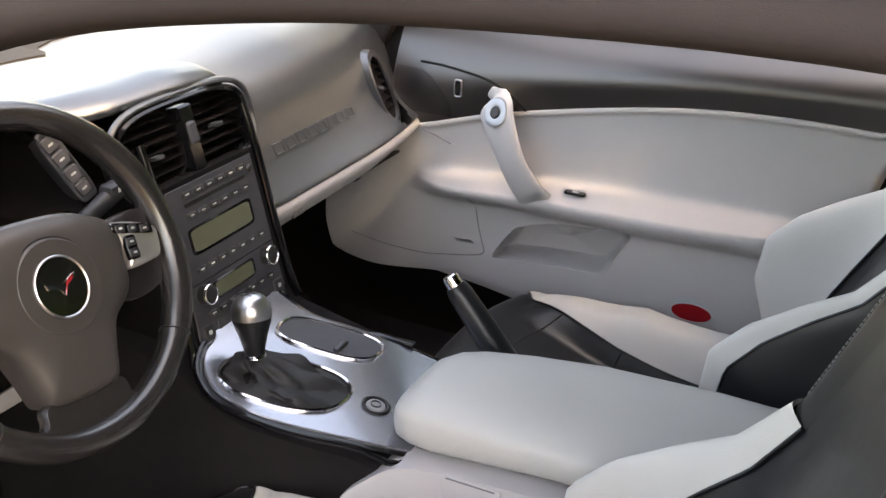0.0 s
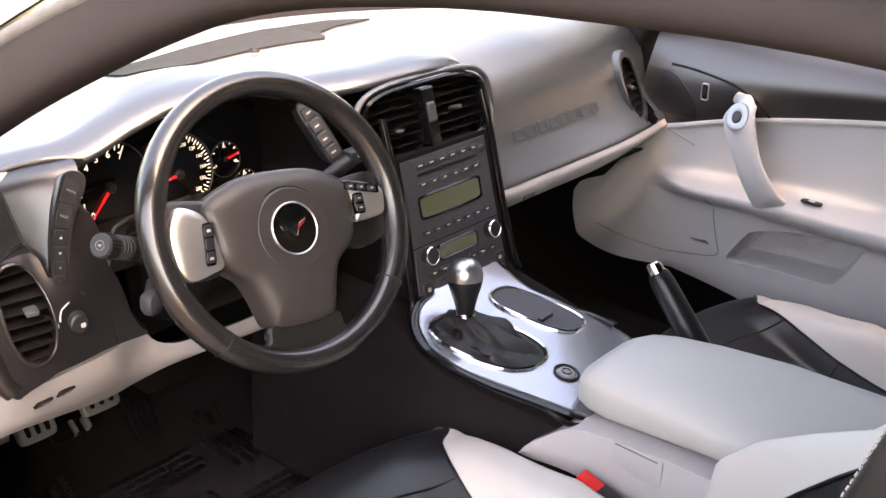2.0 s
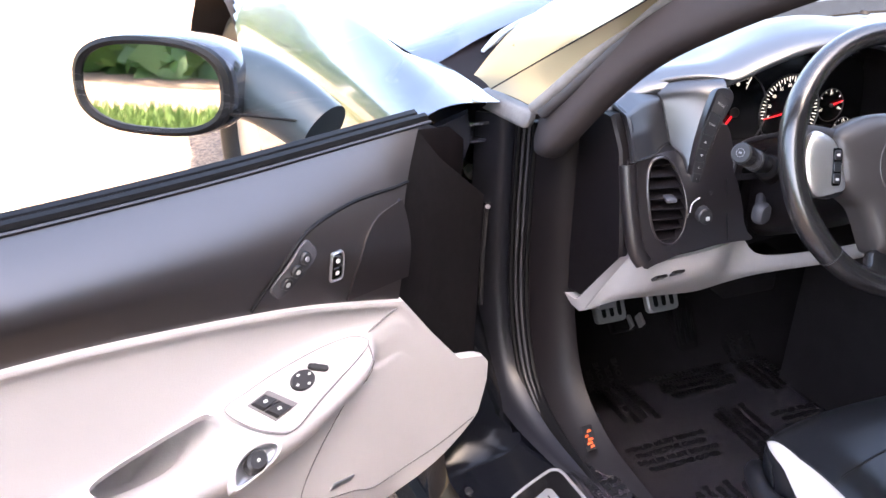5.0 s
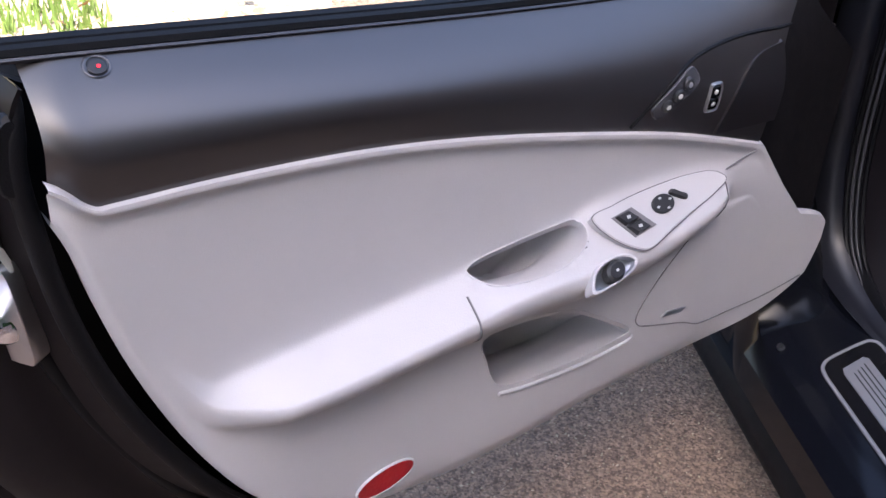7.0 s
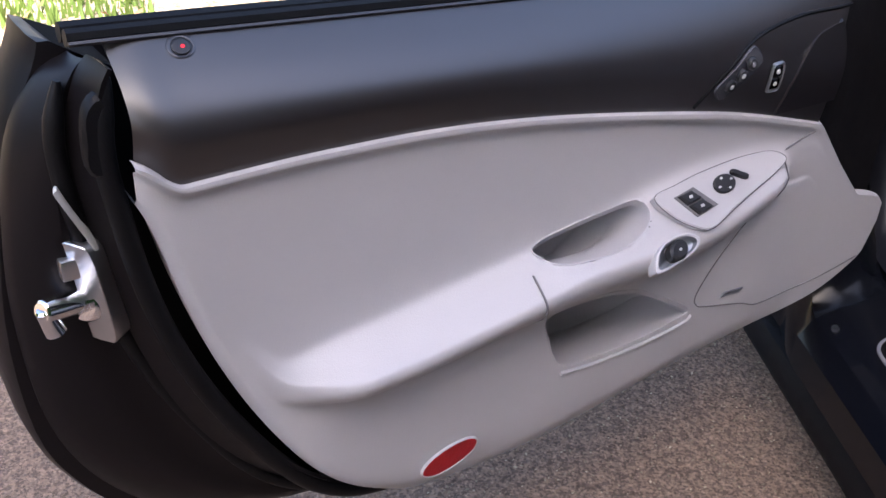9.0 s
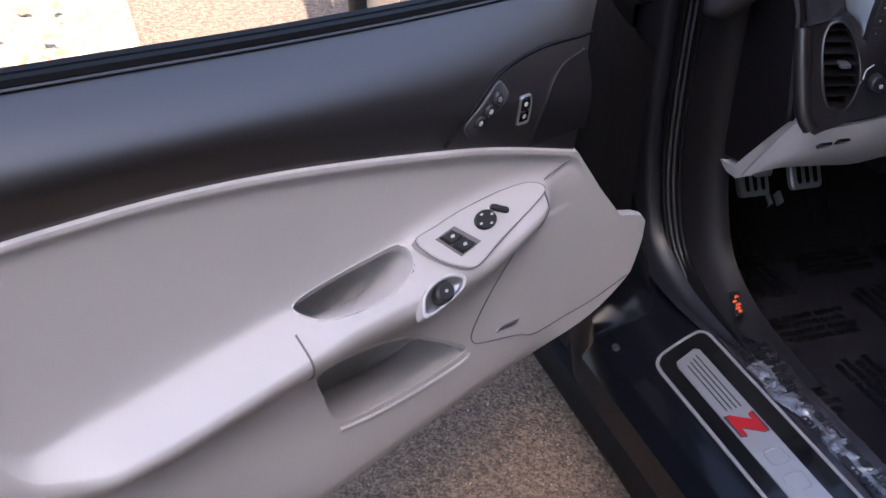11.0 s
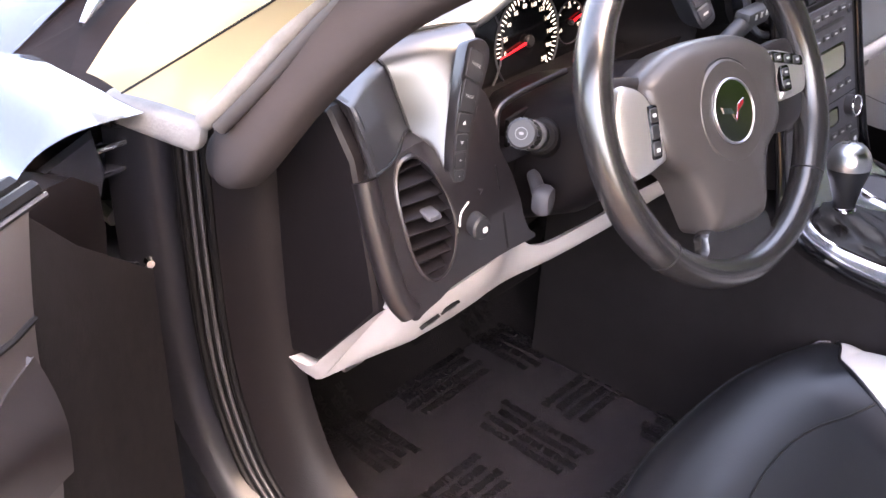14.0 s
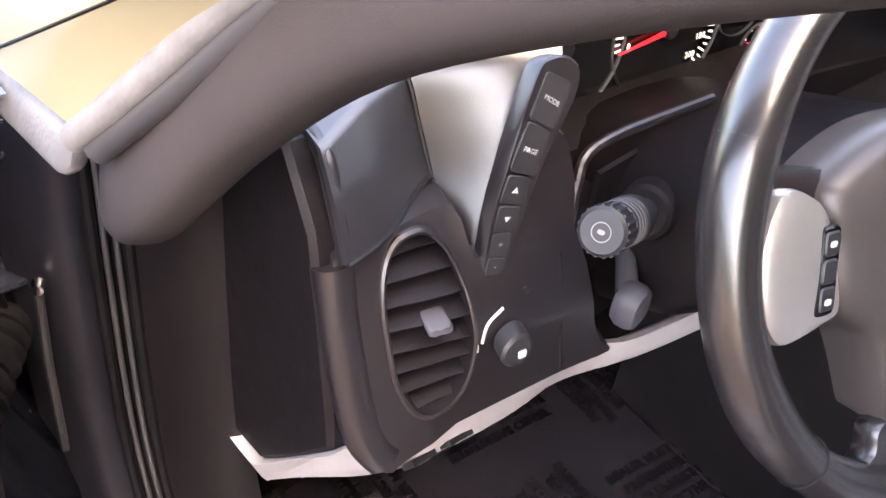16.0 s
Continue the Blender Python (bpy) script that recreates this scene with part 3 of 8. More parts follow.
def bonnet():
    def f(s, t):
        k = 2 * s - 1
        x = 0.835 * k
        y0 = sum(tab(abs(x) + d, REAR_EDGE) for d in (-0.03, 0, 0.03)) / 3
        y = y0 + t * (2.05 - y0)
        z = 0.822 - 0.062 * abs(k) ** 2.4 - 0.17 * t ** 1.7 - 0.014 * max(0, 1 - t * 40)
        return (x, y, z)
    part("bonnet", sheet(f, 48, 30, 0.004), PAINT, car, "painted bonnet", 60)
    for sg in (-1, 1):
        def wing(s, t):
            y = 0.335 + 1.75 * t
            inner = 0.800 if y < 0.528 else 0.8395
            d = 0.17 * max(0, (y - 0.5) / 1.55) ** 1.7
            nose_in = 0.06 * max(0, t - 0.6) ** 2 / 0.16
            pr = cr([(inner, 0, 0.755 - d), (0.875, 0, 0.758 - d * 0.9 + 0.035 * math.sin(min(1, t * 1.4) * 3.1)), (0.925, 0, 0.735 - d), (0.950, 0, 0.67 - d * 0.7), (0.958, 0, 0.55), (0.945, 0, 0.38), (0.93, 0, 0.20)], 5)
            q = s * (len(pr) - 1)
            i = min(int(q), len(pr) - 2)
            p = pr[i].lerp(pr[i + 1], q - i)
            return (sg * (p.x - nose_in), y, p.z)
        bm = sheet(wing, 30, 56)
        bmesh.ops.delete(bm, geom=[fc for fc in bm.faces if fc.calc_center_median().z < 0.7 and math.hypot(fc.calc_center_median().y - 1.45, fc.calc_center_median().z - 0.32) < 0.36], context="FACES")
        for v in {v for e in bm.edges if len(e.link_faces) == 1 for v in e.verts}:
            r = math.hypot(v.co.y - 1.45, v.co.z - 0.32)
            if r < 0.43 and v.co.z > 0.22:
                v.co.y, v.co.z = 1.45 + (v.co.y - 1.45) * 0.37 / r, 0.32 + (v.co.z - 0.32) * 0.37 / r
        part("wing", bm, PAINT, car, "painted front wing", 60)
        arch = [(sg * 0.947, 1.45 + 0.358 * math.cos(a), 0.32 + 0.358 * math.sin(a)) for a in np.linspace(-0.2, math.pi + 0.2, 30)]
        part("arch_liner", loft([[(p[0] - sg * d, p[1], p[2]) for p in arch] for d in (0.0, 0.24)], False, False), MATTE, car, "black wheel arch liner")
        tyre = part("wheel", tube([(sg * 0.83, 1.45 + 0.25 * math.cos(a), 0.32 + 0.25 * math.sin(a)) for a in np.linspace(0, 2 * math.pi, 41)[:-1]], 0.07, 14, True), RUBBER, car, "black front tyre")
        part("rim", cyl((sg * 0.80, 1.45, 0.32), (sg * 0.868, 1.45, 0.32), 0.21, 0.20, 30, 0.01), SILVER, tyre, "silver wheel rim")

    def nose(s, t):
        k = 2 * s - 1
        return (0.90 * k * (1 - 0.12 * t), 2.045 + 0.30 * (1 - k * k) * t ** 0.5, 0.655 - 0.45 * t)
    part("front_bumper", sheet(nose, 24, 8, 0.004), PAINT, car)
    part("cowl", sheet(lambda s, t: (0.82 * (2 * s - 1), (1 - t) * (tab(abs(0.82 * (2 * s - 1)), REAR_EDGE) + 0.03) + t * (0.66 - 0.30 * abs(2 * s - 1) ** 2.2), 0.778 - 0.040 * abs(2 * s - 1) ** 2), 30, 4, 0.01), COWL, car, "black cowl panel")
    for pts in ([(-0.735, 0.535, 0.766), (-0.66, 0.585, 0.785), (-0.54, 0.640, 0.800), (-0.36, 0.690, 0.815)], [(-0.10, 0.69, 0.80), (0.05, 0.71, 0.835), (0.25, 0.68, 0.845), (0.45, 0.60, 0.84)]):
        w = part("wiper", tube(cr(pts, 5), lambda q: 0.003 + 0.006 * min(1, q * 5) - 0.003 * q, 14), GLOSS, car, "glossy dark wiper arm")
        part("wiper_blade", tube(cr([V(p) + V((0.02, -0.012, 0.004)) for p in pts[2:]], 5), 0.005, 6), RUBBER, w, "black rubber blade")


bonnet()


def sill():
    """The rocker: a painted beam with a rounded top, its foot dark."""
    prof = [(-0.93, 0.13), (-0.935, 0.19), (-0.915, 0.222), (-0.875, 0.236), (-0.80, 0.244), (-0.745, 0.258), (-0.722, 0.262), (-0.705, 0.25), (-0.700, 0.16), (-0.74, 0.11), (-0.88, 0.10)]
    ys = [0.62, 0.45] + [0.40 - 0.0125 * k for k in range(17)] + [0.10, -0.1, -0.5, -0.9, -1.2]
    rings = []
    for y in ys:
        lift = min(0.36, max(0, (y - 0.20)) ** 1.6 * 6.0)
        rings.append([(x + (0.02 if lift else 0) * min(1, lift * 8), y, z + (lift * min(1, max(0, (-0.785 - x) / 0.05)) if z > 0.2 else 0)) for x, z in prof])
    part("sill", loft(rings), SILLPAINT, car, "blue-grey painted door sill, its colour darkened to imitate shade")
    part("rocker_foot", rbox((-0.86, -0.3, 0.085), (0.13, 1.7, 0.07), 0.02), MATTE, car, "black underside of the rocker")


sill()


def sill_plate():
    f = lambda a, b, h=0.0: V((-0.818 + a, b, 0.2445 + 0.165 * a + h))
    edge_line = cr([(a, b, 0) for a, b in [(-0.055, -0.60), (-0.055, -0.2), (-0.055, 0.04), (-0.0545, 0.085), (-0.048, 0.104), (-0.03, 0.117), (0.025, 0.135), (0.040, 0.134), (0.0465, 0.122), (0.047, 0.08), (0.047, -0.2), (0.047, -0.60)]], 5)
    p = part("sill_plate", plate([(q.x, q.y) for q in edge_line], f, 0.004, 0.002), PIANO, car, "black sill tread plate with a brushed insert")
    part("plate_rim", tube([f(q.x, q.y, 0.0035) for q in edge_line], 0.0028, 8), CAPGREY, p, "pale grey raised rim")
    part("tread_insert", plate([(-0.030, 0.079), (-0.026, 0.090), (0.010, 0.105), (0.016, 0.10), (0.016, -0.57), (-0.030, -0.57)], f, 0.0058, 0.001, 0.0035), TREAD, p, "brushed silver insert")
    for i in range(4):
        a = -0.017 + i * 0.0072
        part("groove", plate([(a - 0.0009, 0.075 + i * 0.005), (a + 0.0009, 0.075 + i * 0.005), (a + 0.0009, -0.03), (a - 0.0009, -0.03)], f, 0.0062, 0.0002, 0.005), BUTTON, p)
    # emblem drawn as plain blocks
    # a slanted angular block: its foot towards the outside, its run towards the rear
    zed = [(-0.007 + (a + 0.005) * 0.72, -0.062 + (b + 0.07) * 0.72) for a, b in [(0.020, -0.046), (0.020, -0.100), (0.010, -0.100), (-0.020, -0.074), (-0.020, -0.098), (-0.030, -0.094), (-0.030, -0.040), (-0.020, -0.040), (0.010, -0.066), (0.010, -0.050)]]
    part("emblem_block", plate([(-0.007 + (a + 0.007) * 1.14, -0.062 + (b + 0.062) * 1.1) for a, b in zed], f, 0.0063, 0.0002, 0.005), BUTTON, p, "dark outline of the emblem")
    part("emblem_block", plate(zed, f, 0.0069, 0.0002, 0.005), ZRED, p, "red angular emblem")
    for y0 in (-0.112, -0.158):
        ring = ring_frame(oval(0.017, 0.019, 20, 4, -0.006, y0 - 0.018), oval(0.009, 0.011, 20, 4, -0.006, y0 - 0.018), f, 0.0066, 0.005)
        part("emblem_block", ring, CAPGREY, p, "grey rounded emblem block")


sill_plate()
part("sill_stud", cyl((-0.90, 0.165, 0.226), (-0.903, 0.165, 0.232), 0.006, 0.005, 12), STEEL, car)


KICK = mat("dark_moulded_trim", (0.0070, 0.0057, 0.0066), 0.44, grain=0.25, scale=900, vary=0.2, spec=0.25)


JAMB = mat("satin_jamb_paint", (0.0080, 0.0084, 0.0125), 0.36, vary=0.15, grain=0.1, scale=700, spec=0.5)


def hinge_pillar():
    """The post behind the open door: painted outside, trimmed inside, with seals between."""
    prof = [(0.72, 0.0), (0.60, 0.0), (0.48, -0.006), (0.40, -0.022), (0.33, -0.055), (0.292, -0.10), (0.268, -0.16), (0.256, -0.23), (0.246, -0.31)]
    run = cr([(0, dy, z) for z, dy in prof], 8)

    def ease(x, dy):
        return (0.004 + 0.041 * min(1, max(0, (-0.745 - x) / 0.05))) * max(0, (-dy - 0.07) / 0.24) ** 1.2

    def band(x0, y0, x1, y1, bow, power=1.0):
        def f(s, t):
            p = run[round(s * (len(run) - 1))]
            z, dy = p.z, p.y
            x = x0 + (x1 - x0) * t
            y = y0 + (y1 - y0) * t ** power - bow * math.sin(t * math.pi) + dy
            return (x + ease(x, dy), y, z + 0.012 * t)
        return sheet(f, len(run) - 1, 12, 0.006)
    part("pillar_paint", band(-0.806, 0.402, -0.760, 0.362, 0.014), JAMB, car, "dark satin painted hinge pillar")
    part("pillar_seal", band(-0.760, 0.358, -0.742, 0.344, -0.004), RUBBER, car, "thick black rubber door seal")
    part("pillar_lining", band(-0.742, 0.340, -0.688, 0.280, 0.016), KICK, car, "dark moulded kick trim")
    for x, y, r, m in ((-0.759, 0.352, 0.0042, RUBBER), (-0.7525, 0.348, 0.0022, mat_lip), (-0.7465, 0.342, 0.0022, mat_lip), (-0.741, 0.335, 0.0045, RUBBER)):
        pts = [(x + ease(x, dy), y + dy, z) for z, dy in prof[:-2]] + [(-0.752 + (x + 0.752) * 0.8, 0.02, 0.2515), (-0.752 + (x + 0.752) * 0.8, -0.9, 0.2515)]
        part("seal_lip", tube(cr(pts, 5), r, 8), m, car)
    # two plain black blocks added to stand in for the recess's shade
    part("recess_shade", rbox((-0.84, 0.47, 0.48), (0.10, 0.03, 0.50), 0.008), MATTE, car, "plain black block standing in for shade in the hinge recess")
    part("recess_shade", rbox((-0.79, 0.55, 0.48), (0.02, 0.2, 0.50), 0.008), MATTE, car)


hinge_pillar()


ARMPAINT = mat("dark_teal_paint", (0.030, 0.045, 0.055), 0.30, vary=0.1, big=6, spec=0.5)
HINGE = mat("blue_black_hinge_paint", (0.014, 0.016, 0.024), 0.24, vary=0.2, big=30, spec=0.8)


def door_hinge(z):
    """Two leaves, a barrel and bolts."""
    h = part("hinge", rbox((-0.850, 0.430, z), (0.075, 0.012, 0.085), 0.004), PAINT, car, "dark painted steel door hinge")
    part("leaf", rbox((-0.905, 0.375, z), (0.012, 0.11, 0.085), 0.004), PAINT, h)
    for dz in (0.043, -0.043):
        part("web", rbox((-0.87, 0.40, z + dz), (0.08, 0.07, 0.006), 0.002), PAINT, h)
    part("hinge_pin", cyl((-0.872, 0.408, z - 0.052), (-0.872, 0.408, z + 0.052), 0.008, None, 14, 0.001), PAINT, h)
    for dx, dz in ((-0.02, 0.022), (0.015, -0.02)):
        part("bolt", cyl((-0.85 + dx, 0.425, z + dz), (-0.85 + dx, 0.410, z + dz), 0.010, 0.010, 6), STEEL, h, "zinc-plated bolt")


door_hinge(0.36)


def upper_hinge():
    """A pressed bracket with ledges on the post, and the door's bolted arm."""
    h = part("hinge", rbox((-0.812, 0.444, 0.627), (0.062, 0.008, 0.112), 0.002), HINGE, car, "dark blue-black pressed hinge bracket")
    part("web", rbox((-0.784, 0.425, 0.627), (0.006, 0.055, 0.108), 0.002), HINGE, h)
    for z in (0.680, 0.573):
        part("ledge", rbox((-0.808, 0.412, z), (0.056, 0.055, 0.006), 0.002), HINGE, h)
    part("bolt", cyl((-0.793, 0.440, 0.613), (-0.796, 0.416, 0.613), 0.0105, 0.0095, 6), STEEL, h, "zinc-plated bolt")
    part("bolt", cyl((-0.812, 0.440, 0.652), (-0.814, 0.424, 0.652), 0.008, 0.007, 6), STEEL, h, "zinc-plated bolt")
    arm = part("hinge_arm", plate([(-0.925, 0.652), (-0.915, 0.716), (-0.832, 0.736), (-0.824, 0.690), (-0.844, 0.634), (-0.88, 0.620)], lambda a, b, q=0.0: V((a, 0.385 - q + 0.15 * (a + 0.85), b)), 0.020, 0.006, -0.02), HINGE, car, "dark blue-black door hinge arm")
    for x, z in ((-0.880, 0.690), (-0.862, 0.682)):
        part("bolt", cyl((x, 0.372, z), (x - 0.002, 0.352, z), 0.0085, 0.0075, 6), CHROME, arm, "bright bolt")
    part("hinge_ledge", rbox((-0.80, 0.385, 0.708), (0.05, 0.008, 0.006), 0.002), CHROME, h, "bright bracket edge")


upper_hinge()


def wiring_boot():
    """A ribbed rubber sleeve between post and door, and the strap under it."""
    line = cr([(-0.800, 0.425, 0.522), (-0.815, 0.400, 0.528), (-0.835, 0.370, 0.528), (-0.858, 0.340, 0.520)], 12)
    rings = []
    for i, p in enumerate(line):
        d = (line[min(i + 1, len(line) - 1)] - line[max(i - 1, 0)]).normalized()
        u = d.cross(V((0, 0, 1))).normalized()
        v = u.cross(d)
        r = 0.022 if i % 4 < 2 else 0.0165
        rings.append([p + u * (r * math.cos(a)) + v * (r * math.sin(a)) for a in np.linspace(0, 2 * math.pi, 21)[:-1]])
    part("wiring_boot", loft(rings), RUBBER, car, "ribbed black rubber wiring sleeve", 40)
    strap = part("check_strap", tube(cr([(-0.806, 0.462, 0.425), (-0.810, 0.440, 0.412), (-0.8135, 0.413, 0.397), (-0.835, 0.375, 0.390)], 5), 0.007, 8), CAPGREY, car, "grey door check strap")
    part("strap_end", rbox((-0.8135, 0.411, 0.394), (0.026, 0.024, 0.026), 0.005), BUTTON, strap)


wiring_boot()
# pleated cable sleeve and check strap between pillar and door
sleeve = [(-0.790, 0.425, 0.548), (-0.83, 0.412, 0.545), (-0.88, 0.390, 0.535), (-0.93, 0.36, 0.52)]
path = cr(sleeve, 22)
part("cable_sleeve", tube(path, lambda t: 0.021 + 0.0032 * math.sin(t * 34 * math.pi), 14), RUBBER, car, "pleated black rubber cable sleeve")
part("check_strap", rbox((-0.865, 0.372, 0.455), (0.10, 0.006, 0.022), 0.002), STEEL, car, "steel door check strap")
part("cable", tube(cr([(-0.83, 0.42, 0.47), (-0.86, 0.39, 0.44), (-0.91, 0.37, 0.47)], 6), 0.006, 8), RUBBER, car)
part("pillar_strip", tube([(-0.794, 0.371, 0.578), (-0.796, 0.372, 0.50), (-0.797, 0.366, 0.415)], 0.0035, 8), mat_lip, car, "thin grey metal edge strip")
part("strip_stud", cyl((-0.794, 0.369, 0.582), (-0.797, 0.362, 0.583), 0.006, 0.004, 12), CHROME, car, "bright stud")


def cabin_shell():
    """Floor, firewall, tunnel side, far wall and the bulkhead behind the seats."""
    def floor(s, t):
        x = -0.70 + 1.42 * s
        y = -1.0 + 1.75 * t
        z = 0.155 + 0.0 * t
        if y > 0.42:
            z += (y - 0.42) * 0.75
        return (x, y, z)
    part("floor_pan", sheet(floor, 8, 30, 0.012), CARPET, car, "dark carpeted floor and toe board")
    part("firewall", rbox((0, 0.80, 0.455), (1.5, 0.04, 0.55), 0.01), MATTE, car, "dark bulkhead under the dashboard")
    part("rear_bulkhead", rbox((0, -1.05, 0.45), (1.5, 0.05, 0.62), 0.02), CARPET, car, "dark carpeted rear bulkhead")
    part("rear_shelf", sheet(lambda s, t: (-0.75 + 1.5 * s, -1.02 - 1.0 * t, 0.75 + 0.02 * math.sin(t * 3)), 8, 8, 0.02), CARPET, car, "dark cargo shelf")
    part("far_wall", rbox((0.86, -0.1, 0.3), (0.14, 2.2, 0.40), 0.02), MATTE, car, "dark inner sill of the far side")
    part("tail", sheet(lambda s, t: (0.9 * (2 * s - 1), -1.2 - 1.15 * t, tab(t, [(0, 0.92), (0.4, 0.95), (0.9, 0.9), (1, 0.8)]) - 0.1 * abs(2 * s - 1) ** 4), 20, 14, 0.006), PAINT, car, "painted rear deck")
    # body side behind the door opening, with the latch post
    part("rear_quarter", rbox((-0.86, -1.60, 0.50), (0.14, 1.0, 0.78), 0.06), PAINT, car, "painted rear quarter")


cabin_shell()


# ---------------------------------------------------------------- doors
def open_side(u, v, w=0.0):
    """Places on the open door: u from its hinge side to its latch, v height, w out of its lining."""
    return V((-1.029 - 0.91696 * u + 0.39898 * w, 0.126 - 0.39898 * u - 0.91696 * w, v))


def shut_side(u, v, w=0.0):
    """The same on the shut door across the car."""
    return V((0.712 - w, 0.12 - u, v))


def shut_lower(u, v, w=0.0):
    """The shut door's lower lining reaches further forward and down."""
    k = max(0.0, min(1.0, (0.05 - u) / 0.22))
    return shut_side(u - 0.03 * k, v - 0.055 * k * max(0.0, min(1.0, (0.52 - v) / 0.16)), w)


TOP = [(-0.175, 0.425), (-0.165, 0.440), (-0.15, 0.447), (-0.112, 0.459), (-0.057, 0.520), (0.0, 0.590), (0.126, 0.630), (0.229, 0.656), (0.413, 0.693), (0.561, 0.713), (0.70, 0.720), (0.80, 0.7195), (0.822, 0.721), (0.846, 0.741), (0.86, 0.745)]
BOT = [(-0.175, 0.400), (-0.165, 0.365), (-0.15, 0.338), (-0.075, 0.304), (0.033, 0.291), (0.165, 0.277), (0.321, 0.251), (0.434, 0.239), (0.57, 0.244), (0.644, 0.273), (0.70, 0.325), (0.753, 0.411), (0.796, 0.509), (0.826, 0.604), (0.843, 0.674), (0.86, 0.71)]
TOP = TOP[:5] + [(p.x, p.y) for p in cr([(a, b, 0) for a, b in TOP[5:]], 6)]
BOT = [(p.x, p.y) for p in cr([(a, b, 0) for a, b in BOT], 5)]
# arm rest rows by u: inner line, lip height, how far the lip stands out, foot
ARM_OPEN = ([(0.04, 0.562), (0.077, 0.569), (0.13, 0.577), (0.19, 0.578), (0.238, 0.573), (0.283, 0.564), (0.33, 0.553), (0.45, 0.534), (0.67, 0.503), (0.78, 0.487)],
            [(0.04, 0.548), (0.062, 0.549), (0.075, 0.547), (0.10, 0.541), (0.134, 0.534), (0.18, 0.525), (0.22, 0.519), (0.30, 0.517), (0.45, 0.514), (0.67, 0.481), (0.78, 0.476)],
            [(0.046, 0.0), (0.054, 0.006), (0.062, 0.017), (0.075, 0.028), (0.10, 0.036), (0.134, 0.041), (0.18, 0.046), (0.22, 0.049), (0.30, 0.050), (0.45, 0.052), (0.60, 0.052), (0.68, 0.049), (0.74, 0.034), (0.785, 0.010), (0.80, 0.0)],
            [(0.04, 0.525), (0.065, 0.518), (0.088, 0.507), (0.122, 0.493), (0.19, 0.471), (0.27, 0.459), (0.42, 0.455), (0.59, 0.450), (0.664, 0.440), (0.72, 0.450), (0.79, 0.468)])
ARM_SHUT = ([(-0.05, 0.500), (0.03, 0.505), (0.26, 0.530), (0.45, 0.538), (0.69, 0.545), (0.80, 0.545)],
            [(-0.05, 0.490), (0.03, 0.490), (0.26, 0.508), (0.45, 0.515), (0.69, 0.520), (0.80, 0.525)],
            [(0.0, 0.0), (0.010, 0.008), (0.025, 0.026), (0.05, 0.038), (0.10, 0.048), (0.25, 0.056), (0.5, 0.056), (0.72, 0.045), (0.82, 0.0)],
            [(-0.05, 0.475), (0.03, 0.470), (0.26, 0.462), (0.45, 0.462), (0.69, 0.468), (0.80, 0.50)])
CUP = [(0.436, 0.5310), (0.440, 0.536), (0.434, 0.5415), (0.415, 0.5465), (0.376, 0.5525), (0.335, 0.5575), (0.302, 0.561), (0.290, 0.5575), (0.288, 0.549), (0.299, 0.538), (0.325, 0.529), (0.353, 0.5255), (0.392, 0.5250), (0.420, 0.5258)]
POCKET = [(0.416, 0.446), (0.408, 0.405), (0.398, 0.378), (0.383, 0.360), (0.348, 0.354), (0.26, 0.355), (0.190, 0.366), (0.186, 0.374), (0.196, 0.384), (0.253, 0.421), (0.29, 0.440), (0.35, 0.451)]
POCKET_SHUT = [(0.437, 0.460), (0.414, 0.407), (0.397, 0.379), (0.372, 0.368), (0.258, 0.360), (0.180, 0.351), (0.172, 0.358), (0.180, 0.375), (0.204, 0.412), (0.228, 0.432), (0.314, 0.455), (0.424, 0.466)]


def inside(p, poly):
    x, y = p
    odd = False
    for (x0, y0), (x1, y1) in zip(poly, poly[1:] + poly[:1]):
        if (y0 > y) != (y1 > y) and x < x0 + (y - y0) / (y1 - y0) * (x1 - x0):
            odd = not odd
    return odd


